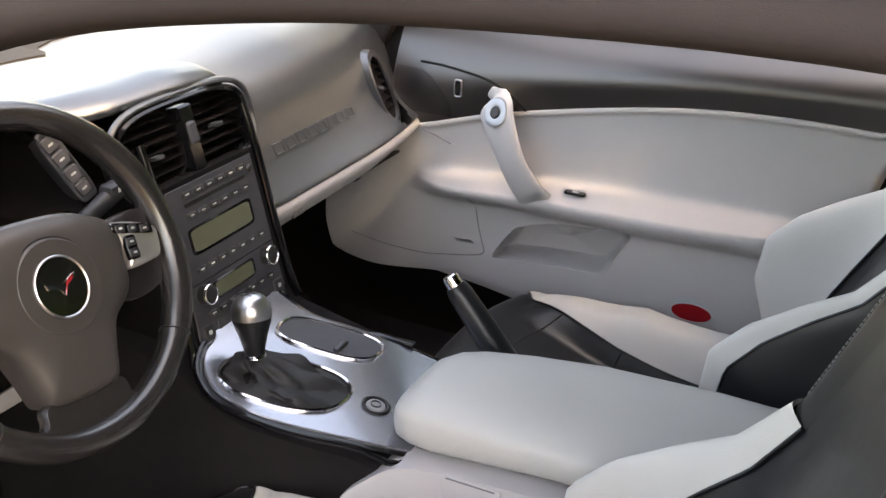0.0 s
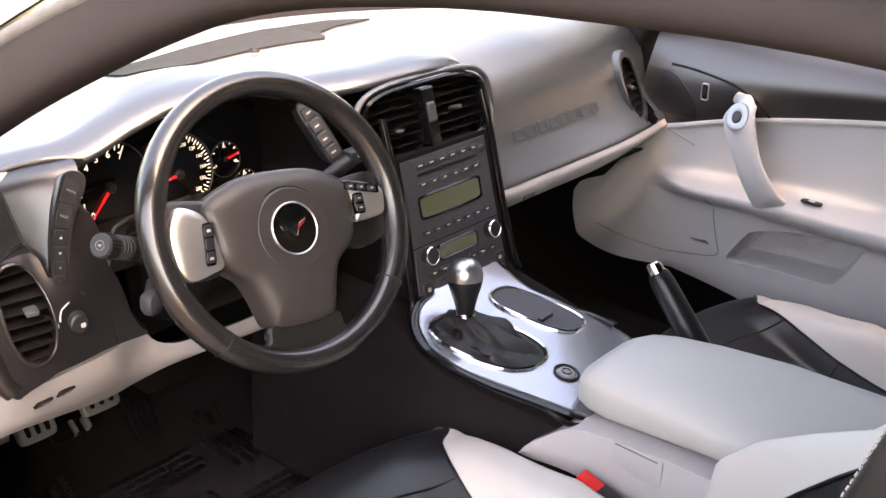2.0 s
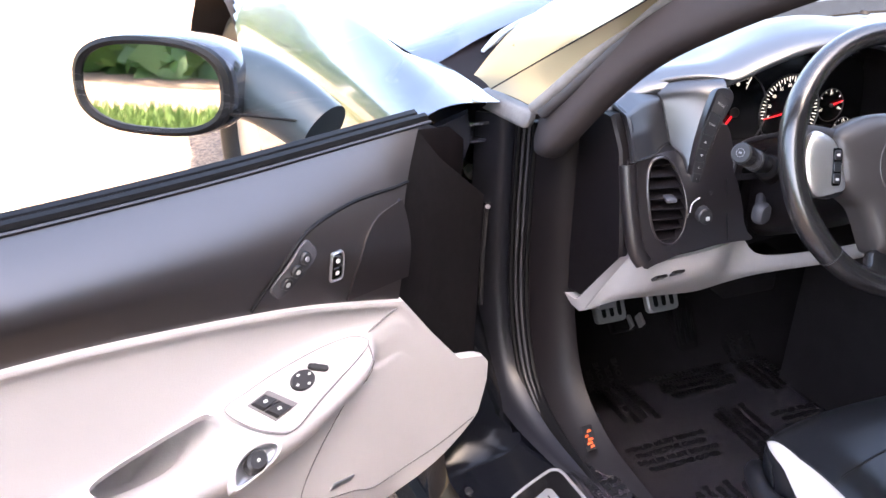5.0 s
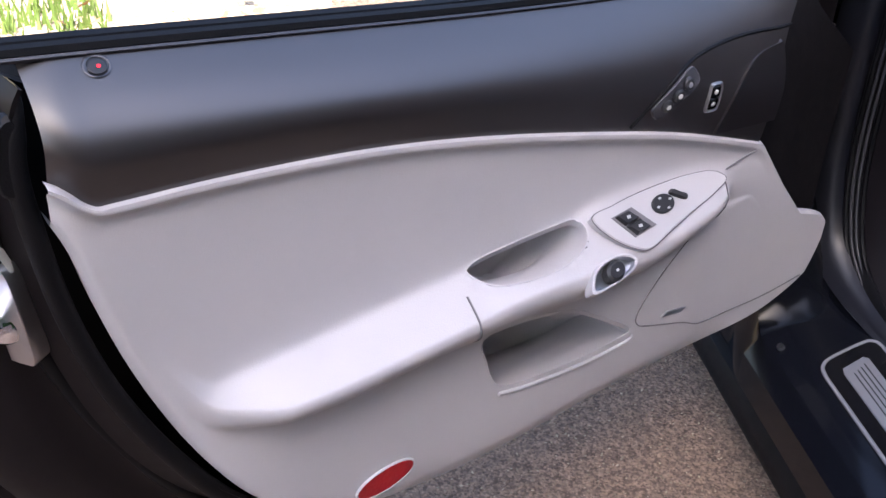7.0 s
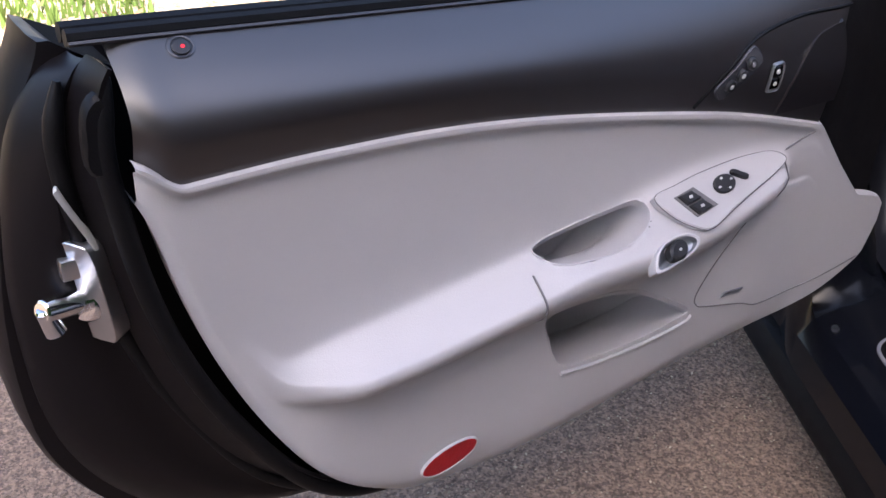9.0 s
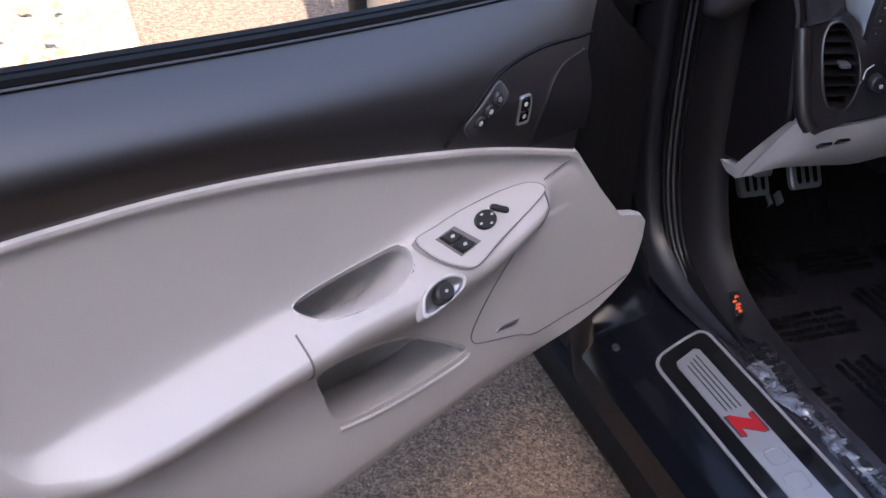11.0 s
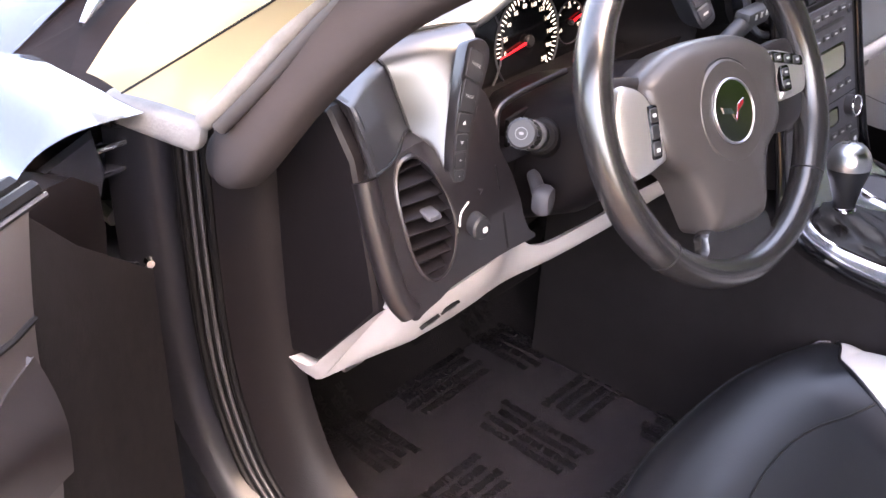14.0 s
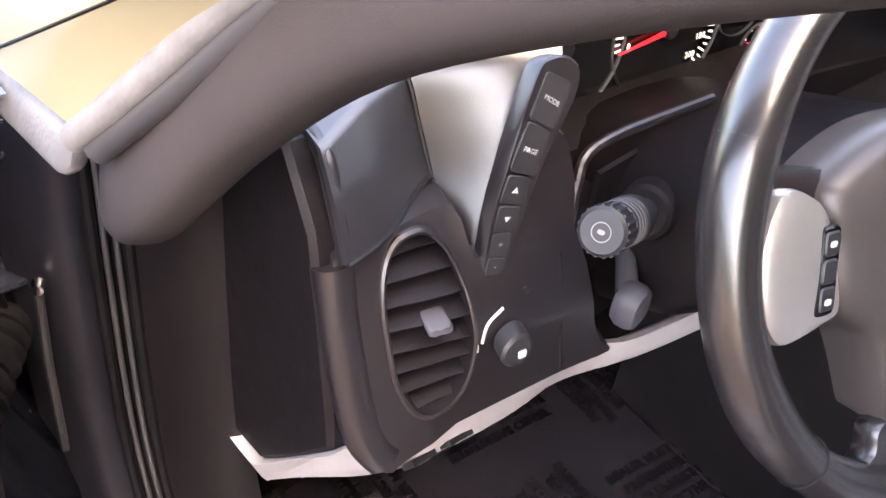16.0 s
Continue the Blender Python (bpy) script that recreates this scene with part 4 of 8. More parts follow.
def lining_depth(u, arm):
    """Rows (v, w) of the light lining at u, from its top edge to its foot."""
    top, bot = tab(u, TOP), tab(u, BOT)
    span = top - bot
    out = tab(u, arm[2])
    vi, vl, vf = (tab(u, arm[k]) for k in (0, 1, 3))
    vi = max(min(vi, top - min(0.03, 0.2 * span)), bot + 0.34 * span)
    vl = max(min(vl, vi - 0.06 * span), bot + 0.27 * span)
    vf = min(max(bot + 0.16 * span, min(vf, vl - 0.1 * span)), vl - 0.05 * span)
    e = min(1.0, span / 0.08)
    rows = [(top - 0.001, -0.012), (top, -0.004), (top - 0.003 * e, 0.003), (top - 0.009 * e, 0.004), (top - 0.014 * e, -0.002), (top - 0.02 * e, -0.005)]
    d = min(0.012, (top - 0.02 * e - vi) * 0.6)
    g = vl - vf
    o = max(out, 0.004)
    rows += [(vi + d, -0.004), (vi, 0.001), (vi * 0.55 + vl * 0.45, o * 0.5), (vl + (vi - vl) * 0.12, o * 0.88), (vl, o), (vl - g * 0.18, o * 1.04), (vl - g * 0.40, o * 0.98), (vl - g * 0.65, o * 0.80), (vf + g * 0.12, o * 0.50), (vf - g * 0.05, max(0.010, o * 0.25))]
    h = vf - g * 0.05 - bot
    rows += [(bot + h * 0.6, 0.010), (bot + h * 0.25, 0.010), (bot + h * 0.1, 0.007), (bot + min(0.003, h * 0.05), 0.0), (bot, -0.014), (bot + 0.002, -0.03)]
    # the hinge end lies flat; the latch side rolls back in a band
    fl = min(1.0, max(0.0, (u + 0.03) / 0.10))
    fl = fl * fl * (3 - 2 * fl)
    rows = rows[:2] + [(v, w * fl + 0.002 * (1 - fl)) for v, w in rows[2:-2]] + rows[-2:]
    fe = min(1.0, max(0.0, (0.79 - u) / 0.13))
    fe = fe * fe * (3 - 2 * fe)
    rows = rows[:6] + [(v, w * fe - 0.004 * (1 - fe)) for v, w in rows[6:-2]] + rows[-2:]
    return [(v, w - 0.014 * max(0.0, 1 - (latch_u(v) - u) / 0.012) ** 1.6) for v, w in rows]


def latch_u(v):
    return tab(v, [(r[1], r[0]) for r in BOT if r[0] > 0.6])


def lining(place, arm, holes):
    us = []
    u = -0.174
    while u < 0.8545:
        us.append(u)
        u += 0.005
    us.append(0.855)
    cols = []
    for u in us:
        rows = lining_depth(u, arm)
        # the same count in every column, by even steps along the rows
        per = []
        for (v0, w0), (v1, w1) in zip(rows, rows[1:]):
            for k in range(5):
                per.append((v0 + (v1 - v0) * k / 5, w0 + (w1 - w0) * k / 5))
        per.append(rows[-1])
        cols.append([(u, v, w) for v, w in per])
    bm = bmesh.new()
    vs = [[bm.verts.new(place(*p)) for p in c] for c in cols]
    for a, b, ca, cb in zip(vs, vs[1:], cols, cols[1:]):
        for i in range(len(a) - 1):
            m = ((ca[i][0] + cb[i][0]) / 2, (ca[i][1] + ca[i + 1][1] + cb[i][1] + cb[i + 1][1]) / 4)
            if any(inside(m, h) for h in holes):
                continue
            bm.faces.new((a[i], b[i], b[i + 1], a[i + 1]))
    # round the holes' edges off onto their outlines
    rim = {v for e in bm.edges if len(e.link_faces) == 1 for v in e.verts}
    outlines = [[(p.x, p.y) for p in cr([(a, b, 0) for a, b in h], 6, True)] for h in holes]
    for col, cc in zip(vs, cols):
        for v, (u, vv, w) in zip(col, cc):
            if v in rim:
                for o in outlines:
                    q = min(o, key=lambda p: (p[0] - u) ** 2 + (p[1] - vv) ** 2)
                    if math.hypot(q[0] - u, q[1] - vv) < 0.012:
                        v.co = place(q[0], q[1], w)
    for _ in range(10):
        bmesh.ops.smooth_vert(bm, verts=[v for c in vs[1:-1] for v in c[12:-12] if v not in rim], factor=0.5, use_axis_x=True, use_axis_y=True, use_axis_z=True)
    return bm


def smooth_rim(pts, w_edge):
    """Heights of the lining along an outline, evened out."""
    hs = [w_edge(u, v) for u, v in pts]
    for _ in range(3):
        hs = [(hs[i - 1] + 2 * hs[i] + hs[(i + 1) % len(hs)]) / 4 for i in range(len(hs))]
    return hs


def lip(place, outline, w_edge, r=0.0022):
    """The rolled edge of a recess."""
    pts = [(p.x, p.y) for p in cr([(a, b, 0) for a, b in outline], 6, True)]
    return tube([place(u, v, h - 0.0008) for (u, v), h in zip(pts, smooth_rim(pts, w_edge))], r, 8, True)


def bowl(place, outline, w_edge, depth, sag, n=4):
    """A recess: rounded edge, walls and floor. w_edge(u, v): height of the lining at the edge."""
    pts = [(p.x, p.y) for p in cr([(a, b, 0) for a, b in outline], 4, True)]
    cu, cv = sum(p[0] for p in pts) / len(pts), sum(p[1] for p in pts) / len(pts)
    hs = smooth_rim(pts, w_edge)
    rings = []
    for k, (sc, d) in enumerate(((1.015, -0.003), (1.0, 0.0003), (0.985, -0.003), (0.975, -depth * 0.45), (0.955, -depth * 0.80), (0.92, -depth * 0.93), (0.85, -depth), (0.70, -depth * 1.01), (0.50, -depth * 1.02), (0.30, -depth * 1.02), (0.08, -depth * 1.02))):
        rings.append([place(cu + (u - cu) * sc, cv + (v - cv) * sc - sag * max(0, k - 1) / 5, h + d) for (u, v), h in zip(pts, hs)])
    bm = loft(rings, True, False)
    bm.verts.ensure_lookup_table()
    bm.faces.new([bm.verts[i] for i in range(len(bm.verts) - len(pts), len(bm.verts))])
    return bm


def edge_w(arm):
    def w(u, v):
        rows = lining_depth(u, arm)
        for (v0, w0), (v1, w1) in zip(rows[5:], rows[6:]):
            if v1 <= v <= v0:
                return w0 + (w1 - w0) * (v0 - v) / max(1e-6, v0 - v1)
        return 0.005
    return w


BELT = [(p.x, p.y) for p in cr([(-0.12, 0.781, 0), (0.0, 0.784, 0), (0.2, 0.789, 0), (0.4, 0.799, 0), (0.6, 0.813, 0), (0.8, 0.8275, 0), (0.9, 0.834, 0)], 6)]


def belt(u):
    """Height of the window sill along the door."""
    return tab(u, BELT)


def upper_w(u, v):
    lo = tab(u, TOP) - 0.004
    hi = belt(u)
    q = (v - lo) / (hi - lo)
    return 0.010 * math.sin(q * math.pi * 0.9) - 0.058 * max(0, q - 0.35) ** 1.8 / 0.46 - 0.002


def upper_lining(place):
    """The dark upper lining, bulging and leaning back to the window sill."""
    side = 0.008 if place is shut_side else -0.008
    def f(s, t):
        u0 = -0.060 if place is shut_side else 0.005 - 0.086 * max(0, (t - 0.45) / 0.55) ** 2
        u = u0 + (0.852 - u0) * s
        lo = tab(u, TOP) - 0.004
        hi = belt(u)
        v = lo + (hi - lo) * t
        w = 0.010 * math.sin(t * math.pi * 0.9) - 0.058 * max(0, t - 0.35) ** 1.8 / 0.46 - 0.002
        if s > 0.965:
            w -= ((s - 0.965) / 0.035) ** 2 * 0.014
        return place(u, v, w)
    return sheet(f, 80, 24, side)


def door_shell(place):
    out = [(-0.20, 0.30), (-0.215, 0.55), (-0.20, 0.775), (0.2, 0.80), (0.60, 0.825), (0.865, 0.835), (0.910, 0.80), (0.950, 0.70), (0.972, 0.56), (0.966, 0.42), (0.935, 0.335), (0.88, 0.265),
           (0.79, 0.222), (0.70, 0.200), (0.45, 0.185), (0.10, 0.20), (-0.12, 0.235)]
    pts = [(p.x, p.y) for p in cr([(a, b, 0) for a, b in out], 4, True)]
    cu, cv = 0.36, 0.5
    rings = []
    for sc, w in ((0.90, -0.100), (0.957, -0.102), (0.985, -0.106), (0.995, -0.118), (1.0, -0.150), (1.0, -0.165), (0.9, -0.185), (0.4, -0.205)):
        rings.append([place(cu + (u - cu) * sc, cv + (v - cv) * sc - (0.60 if w < -0.11 else 0.40) * max(0, v - 0.70) * min(1, max(0, (0.90 - u) / 0.06)), w) for u, v in pts])
    return loft(rings)


def shut_face(place):
    """The dark face between the lining and the outer skin, on the latch side and foot."""
    inner = cr([(0.858, 0.822, 0), (0.868, 0.80, 0), (0.868, 0.76, 0), (0.862, 0.69, 0), (0.845, 0.60, 0), (0.81, 0.49, 0), (0.76, 0.39, 0), (0.70, 0.315, 0), (0.64, 0.272, 0), (0.57, 0.262, 0)], 5)
    outer = cr([(0.870, 0.806, 0), (0.898, 0.790, 0), (0.928, 0.74, 0), (0.945, 0.66, 0), (0.952, 0.56, 0), (0.940, 0.43, 0), (0.90, 0.335, 0), (0.83, 0.262, 0), (0.72, 0.222, 0), (0.60, 0.215, 0)], 5)

    def f(s, t):
        i = int(s * (len(inner) - 1) + 0.5)
        p = inner[i].lerp(outer[i], min(1, t * 1.1))
        return place(p.x, p.y, -0.020 - 0.090 * t - 0.018 * math.sin(t * math.pi * 2) * (1 if t < 0.5 else 0.4))
    return sheet(f, len(inner) - 1, 14, 0.004)


def door_base(t, place, arm, holes, spot=(0.538, 0.286), shell_mat=None):
    part("door_shell", door_shell(place), FACE, t, "dark painted door shell and shut face")
    part("shut_face", shut_face(place), FACE, t, "dark moulded shut face")
    part("lower_lining", lining(shut_lower if place is shut_side else place, arm, holes), LIGHT, t, "light grey padded lower lining with arm rest", 50)
    part("upper_lining", upper_lining(place), LINING, t, "dark grained upper lining")
    # window seals and glass
    sill_line = lambda w, dv: [place(u, belt(u) + 0.0005 + dv, w) for u in np.linspace(-0.10, 0.88, 24)]
    part("window_seal", tube(sill_line(-0.066, 0.002), 0.0075, 8), RUBBER, t, "black rubber window seal")
    part("window_seal", tube(sill_line(-0.085, 0.0), 0.009, 8), RUBBER, t)
    part("seal_bead", tube(sill_line(-0.056, 0.0), 0.0025, 6), DARK, t)
    # curved seam of the switch pad, and the plain pad in front of it
    seam = [(0.232, 0.660), (0.221, 0.674), (0.209, 0.688), (0.178, 0.714), (0.139, 0.729), (0.069, 0.736), (-0.008, 0.733), (-0.026, 0.732)]
    if place is shut_side:
        seam = [(0.213, 0.650), (0.204, 0.660), (0.182, 0.678), (0.134, 0.699), (0.052, 0.709), (-0.004, 0.710)]
    sp = cr([(a, b, 0) for a, b in seam], 6)
    part("seam", tube([place(p.x, p.y, upper_w(p.x, p.y) + 0.0005) for p in sp], 0.0024, 6), RUBBER, t)
    pad = [(0.094, 0.622), (0.084, 0.660), (0.070, 0.693), (0.043, 0.713), (0.0, 0.720)]
    if place is shut_side:
        pad = [(0.066, 0.615), (0.064, 0.636), (0.050, 0.663), (0.020, 0.690), (0.0, 0.697)]
    pp = cr([(a, b, 0) for a, b in pad], 6)
    n = len(pp)

    def pf(s, q):
        p = pp[min(n - 1, int(s * (n - 1) + 0.5))]
        u = p.x * (1 - q) - (0.055 if place is shut_side else 0.003) * q
        v = p.y - 0.0 * q
        v = max(v, tab(u, TOP) - 0.002) if q < 1 else max(p.y, tab(-0.003, TOP))
        return place(u, v, upper_w(u, v) + 0.003)
    part("pad", sheet(pf, n - 1, 6, 0.004 if place is shut_side else -0.004), NEARTRIM, t, "smooth dark grey pad")
    # end cap towards the hinge: a flat dark board folding back from the lining
    cap = [[place(*p) for p in row] for row in (((0.006, 0.590, -0.004), (0.006, 0.66, 0.002), (-0.014, 0.72, -0.018), (-0.080, 0.774, -0.058)),
                                                ((-0.07, 0.500, -0.016), (-0.076, 0.60, -0.022), (-0.090, 0.68, -0.034), (-0.120, 0.728, -0.054)),
                                                ((-0.172, 0.415, -0.024), (-0.195, 0.50, -0.042), (-0.203, 0.59, -0.048), (-0.206, 0.655, -0.050)))]
    part("end_cap", sheet(lambda s, q: grid_at(cap, s, q), 12, 12, -0.004 if place is shut_side else 0.004), MATTE, t, "matte black end board of the door")
    # speaker cover seam and its badge (plain bar)
    sseam = [(0.069, 0.560), (0.10, 0.50), (0.150, 0.44), (0.176, 0.395), (0.172, 0.375), (0.150, 0.366), (0.09, 0.350), (0.045, 0.334), (-0.06, 0.332), (-0.148, 0.345)]
    if place is shut_side:
        sseam = [(0.128, 0.480), (0.132, 0.455), (0.141, 0.409), (0.152, 0.372), (0.154, 0.360), (0.138, 0.350), (0.07, 0.336), (0.014, 0.326), (-0.06, 0.325), (-0.14, 0.335)]
    w = edge_w(arm)
    part("speaker_seam", tube([place(p.x, p.y, w(p.x, p.y) + 0.0008) for p in cr([(a, b, 0) for a, b in sseam], 6)], 0.0009, 6), mat_seam, t)
    part("lining_seam", tube([place(u, v, 0.0005) for u, v in ((0.069, 0.562), (0.03, 0.575), (-0.002, 0.583))], 0.0012, 6), mat_seam, t)
    f = lambda a, b, h=0.0: place(0.111 - a, 0.375 + b - 0.10 * a, w(0.111, 0.375) + h)
    part("speaker_badge", plate([(-0.021, -0.0035), (0.015, -0.0035), (0.021, 0.0030), (-0.014, 0.0030)], f, 0.0018, 0.0008), SATIN, t, "small metal speaker badge")
    # red reflector near the foot
    f2 = lambda a, b, h=0.0: place(spot[0] - a, spot[1] + b + (0.22 * a if place is open_side else 0), w(*spot) + h)
    part("reflector_rim", ring_frame(oval(0.0385, 0.0182), oval(0.036, 0.0165), f2, 0.0035), LIGHT, t)
    part("reflector", plate(oval(0.037, 0.017), f2, 0.003, 0.001), RED, t, "oval red reflector")


def grid_at(g, s, t):
    """A place on a coarse grid of control places."""
    a, b = s * (len(g) - 1), t * (len(g[0]) - 1)
    i, j = min(int(a), len(g) - 2), min(int(b), len(g[0]) - 2)
    a, b = a - i, b - j
    p = [V(g[i + x][j + y]) for x in (0, 1) for y in (0, 1)]
    return p[0] * (1 - a) * (1 - b) + p[1] * (1 - a) * b + p[2] * a * (1 - b) + p[3] * a * b


FACE = mat("dark_shut_face_paint", (0.0050, 0.0040, 0.0048), 0.42, vary=0.25, spec=0.22)
mat_pad = mat("smooth_dark_grey_plastic", (0.05, 0.05, 0.058), 0.55, vary=0.1, grain=0.15, scale=900)
mat_seam = mat("shadowed_joint", (0.16, 0.15, 0.155), 0.8, vary=0.0)


def window_glass(place, h):
    def f(s, q):
        u = -0.08 + 0.96 * s
        v = belt(u) + 0.004 + h * q
        return place(u, v, -0.075 + 0.10 * q + 0.02 * math.sin(q * 3))
    return f


def switch(t, place, u, v, w, su, sv, name, label, material=BUTTON, mark=True, tilt=0.0):
    ca, sa = math.cos(tilt), math.sin(tilt)
    f = lambda a, b, h=0.0: place(u - (a * ca - b * sa), v + a * sa + b * ca, w + h)
    p = part(name, plate(oval(su, sv, 20, 6), f, 0.005, 0.0015), material, t, label)
    if mark:
        part("mark", plate(oval(su * 0.3, sv * 0.3, 12), f, 0.0057, 0.0002, 0.0045), MARK, p)
    return p


def driver_door():
    t = thing("door_1", (-1.45, -0.1, 0.2), "open car door with light grey lining and dark upper trim", "car door", kind="structure")
    place = open_side
    door_base(t, place, ARM_OPEN, [CUP, POCKET])
    w = edge_w(ARM_OPEN)
    part("grip_recess", bowl(place, CUP, w, 0.060, 0.040), LIGHT, t, "hollow behind the arm rest grip")
    for line in (CUP, POCKET):
        part("recess_lip", lip(place, line, w, 0.0013), LIGHT, t, "", 60)
    part("map_pocket", bowl(place, POCKET, w, 0.085, 0.030), LIGHT, t, "moulded map pocket")
    part("pocket_ledge", tube(cr([place(u, v, w(u, v) + 0.0002) for u, v in ((0.178, 0.362), (0.19, 0.3535), (0.255, 0.3455), (0.335, 0.3440), (0.385, 0.3490))], 8), 0.0030, 10), LIGHT, t, "rolled lower edge of the pocket", 60)
    part("grip_seam", tube(cr([place(0.454, 0.522, w(0.454, 0.522) + 0.001), place(0.455, 0.505, w(0.455, 0.505) + 0.001), place(0.452, 0.485, w(0.452, 0.485) + 0.001), place(0.444, 0.462, w(0.444, 0.462) + 0.001)], 6), 0.0013, 6), mat_seam, t)

    def f(u, v, h=0.0):
        """On the sloping top of the arm rest's front end."""
        return place(u, v + 0.76 * h, 0.0175 + (0.557 - v) * 0.88 + 0.65 * h)
    pod = [(0.283, 0.563), (0.250, 0.568), (0.214, 0.572), (0.17, 0.5745), (0.13, 0.575), (0.09, 0.572), (0.072, 0.562), (0.095, 0.553), (0.134, 0.5435), (0.18, 0.532), (0.215, 0.523), (0.235, 0.526), (0.264, 0.541)]
    pts = [(p.x, p.y) for p in cr([(a, b, 0) for a, b in pod], 4, True)]
    panel = part("switch_panel", plate(pts, f, 0.005, 0.002, -0.02), LIGHT, t, "light grey window and mirror switch panel")
    part("panel_gap", tube([f(a, b, 0.0035) for a, b in pts], 0.0007, 6, True), mat_seam, panel)
    ff = lambda cu, cv: (lambda a, b, h=0.0: f(cu - a, cv + b * 0.68, 0.005 + h))
    part("switch_well", plate([(0.258, 0.558), (0.226, 0.562), (0.199, 0.541), (0.234, 0.536)], lambda a, b, h=0.0: f(a, b, 0.005 + h), 0.0010, 0.0004, -0.003), mat_seam, panel, "sunken switch well")
    def well(s_, t_):
        a = V((0.258, 0.558)).lerp(V((0.234, 0.536)), s_)
        b = V((0.226, 0.562)).lerp(V((0.199, 0.541)), s_)
        return a.lerp(b, t_)
    for s0, s1 in ((0.05, 0.48), (0.52, 0.95)):
        o = [tuple(well(a, b)) for a, b in ((s0, 0.10), (s1, 0.10), (s1, 0.72), (s0, 0.72))]
        m = well((s0 + s1) / 2, 0.41)
        g = lambda a, b, h=0.0: f(a, b, 0.005 + h)
        sw = part("window_switch", plate(o, g, 0.006, 0.0018), BUTTON, panel, "black window switch")
        part("mark", plate([(m.x + a, m.y + b * 0.6) for a, b in oval(0.0028, 0.0022, 10, 5)], g, 0.0066, 0.0002, 0.005), MARK, sw)
    mir = ff(0.181, 0.5565)
    dial = part("mirror_dial", plate(oval(0.0168, 0.0125, 28), mir, 0.004, 0.0015), BUTTON, panel, "round black mirror adjuster")
    for k in range(4):
        a = k * math.pi / 2 + 0.4
        part("arrow", plate(oval(0.0026, 0.0018, 8, 1.2, 0.011 * math.cos(a), 0.008 * math.sin(a)), mir, 0.0046, 0.0002, 0.003), MARK, dial)
    sel = ff(0.155, 0.5605)
    part("mirror_selector", plate([(q[0] * 0.88 + q[1] * 0.48, -q[0] * 0.55 + q[1] * 0.8) for q in oval(0.013, 0.0042, 24, 4)], sel, 0.005, 0.0015), BUTTON, panel, "small black mirror selector")
    # release button in its metal shell
    rb = lambda a, b, h=0.0: f(0.277 - a, 0.5145 + b * 0.75 + 0.10 * a, 0.003 + h)
    drop = [(p.x, p.y) for p in cr([(-0.038, -0.009, 0), (-0.030, 0.006, 0), (-0.018, 0.0135, 0), (0.0, 0.0165, 0), (0.022, 0.0125, 0), (0.036, 0.002, 0), (0.030, -0.0075, 0), (0.010, -0.0125, 0), (-0.014, -0.0140, 0), (-0.030, -0.0135, 0)], 5, True)]
    dish = [(a * 0.86, b * 0.80) for a, b in drop]
    shell = part("release_shell", ring_frame(drop, dish, rb, 0.0028, -0.014), LIGHT, t, "raised light grey surround")
    part("release_dish", loft([[rb(a, b, 0.0012) for a, b in dish], [rb(a * 0.92, b * 0.9, -0.004) for a, b in dish], [rb(a * 0.6, b * 0.6, -0.0065) for a, b in dish], [rb(a * 0.1, b * 0.1, -0.007) for a, b in dish]], True, False), SATIN, shell, "satin metal dish")
    b = part("release_button", plate(oval(0.0135, 0.0112, 28), rb, 0.008, 0.003, -0.006), BUTTON, t, "round black door release button")
    part("mark", plate(oval(0.0022, 0.0018, 10), rb, 0.0086, 0.0002, 0.006), MARK, b)
    # seat memory keys and lock rocker on the dark pad
    key_bed = lambda a, b, h=0.0: place(0.177 - a, 0.693 + b, upper_w(0.177 - a, 0.693 + b) + 0.001 + h)
    turn = lambda a, b: (a * 0.80 - b * 0.60, a * 0.60 + b * 0.80)
    bed = part("memory_plate", plate([turn(a, b) for a, b in oval(0.036, 0.0135, 28, 4)], key_bed, 0.003, 0.001), mat_pad, t, "grey seat memory key plate")
    for k in (-1, 0, 1):
        kf = lambda a, b, h=0.0, k=k: key_bed(0.0135 * k + a, 0.0112 * k + b, 0.003 + h)
        part("memory_key", plate(oval(0.0076, 0.0076, 20), kf, 0.004, 0.0015), BUTTON, bed, "round black memory key")
        part("mark", plate(oval(0.0030, 0.0030, 12), kf, 0.0046, 0.0002, 0.0035), MARK if k < 1 else CAPGREY, bed)
    lf = lambda a, b, h=0.0: place(0.116 - a, 0.677 + b, upper_w(0.116 - a, 0.677 + b) + 0.001 + h)
    rim = part("lock_rim", ring_frame(oval(0.010, 0.019, 28, 6), oval(0.0080, 0.0165, 28, 6), lf, 0.004), SATIN, t, "metal-rimmed lock rocker")
    for k in (-1, 1):
        p = part("lock_key", plate(oval(0.0072, 0.0072, 16, 6, 0, 0.0078 * k), lf, 0.003, 0.001), PIANO, rim)
        part("mark", plate(oval(0.003, 0.003, 10, 2, 0, 0.0078 * k), lf, 0.0036, 0.0002, 0.002), MARK, p)
    # lock pin near the latch
    pf = lambda a, b, h=0.0: place(0.793 - a, 0.8205 + b * 0.5, upper_w(0.793 - a, 0.8205 + b * 0.5) + h)
    pin = part("lock_pin", plate(oval(0.0085, 0.0085, 28), pf, 0.0035, 0.0015), BUTTON, t, "black lock indicator with a red dot")
    part("pin_ring", ring_frame(oval(0.0125, 0.0125, 32), oval(0.0098, 0.0098, 32), pf, 0.0022, -0.002), LINING, pin, "dark ring")
    part("lock_dot", plate(oval(0.0020, 0.0020, 12), lambda a, b, h=0.0: pf(a + 0.001, b + 0.001, h + 0.0036), 0.0004, 0.0001), NEEDLE, pin, "small lit red dot")
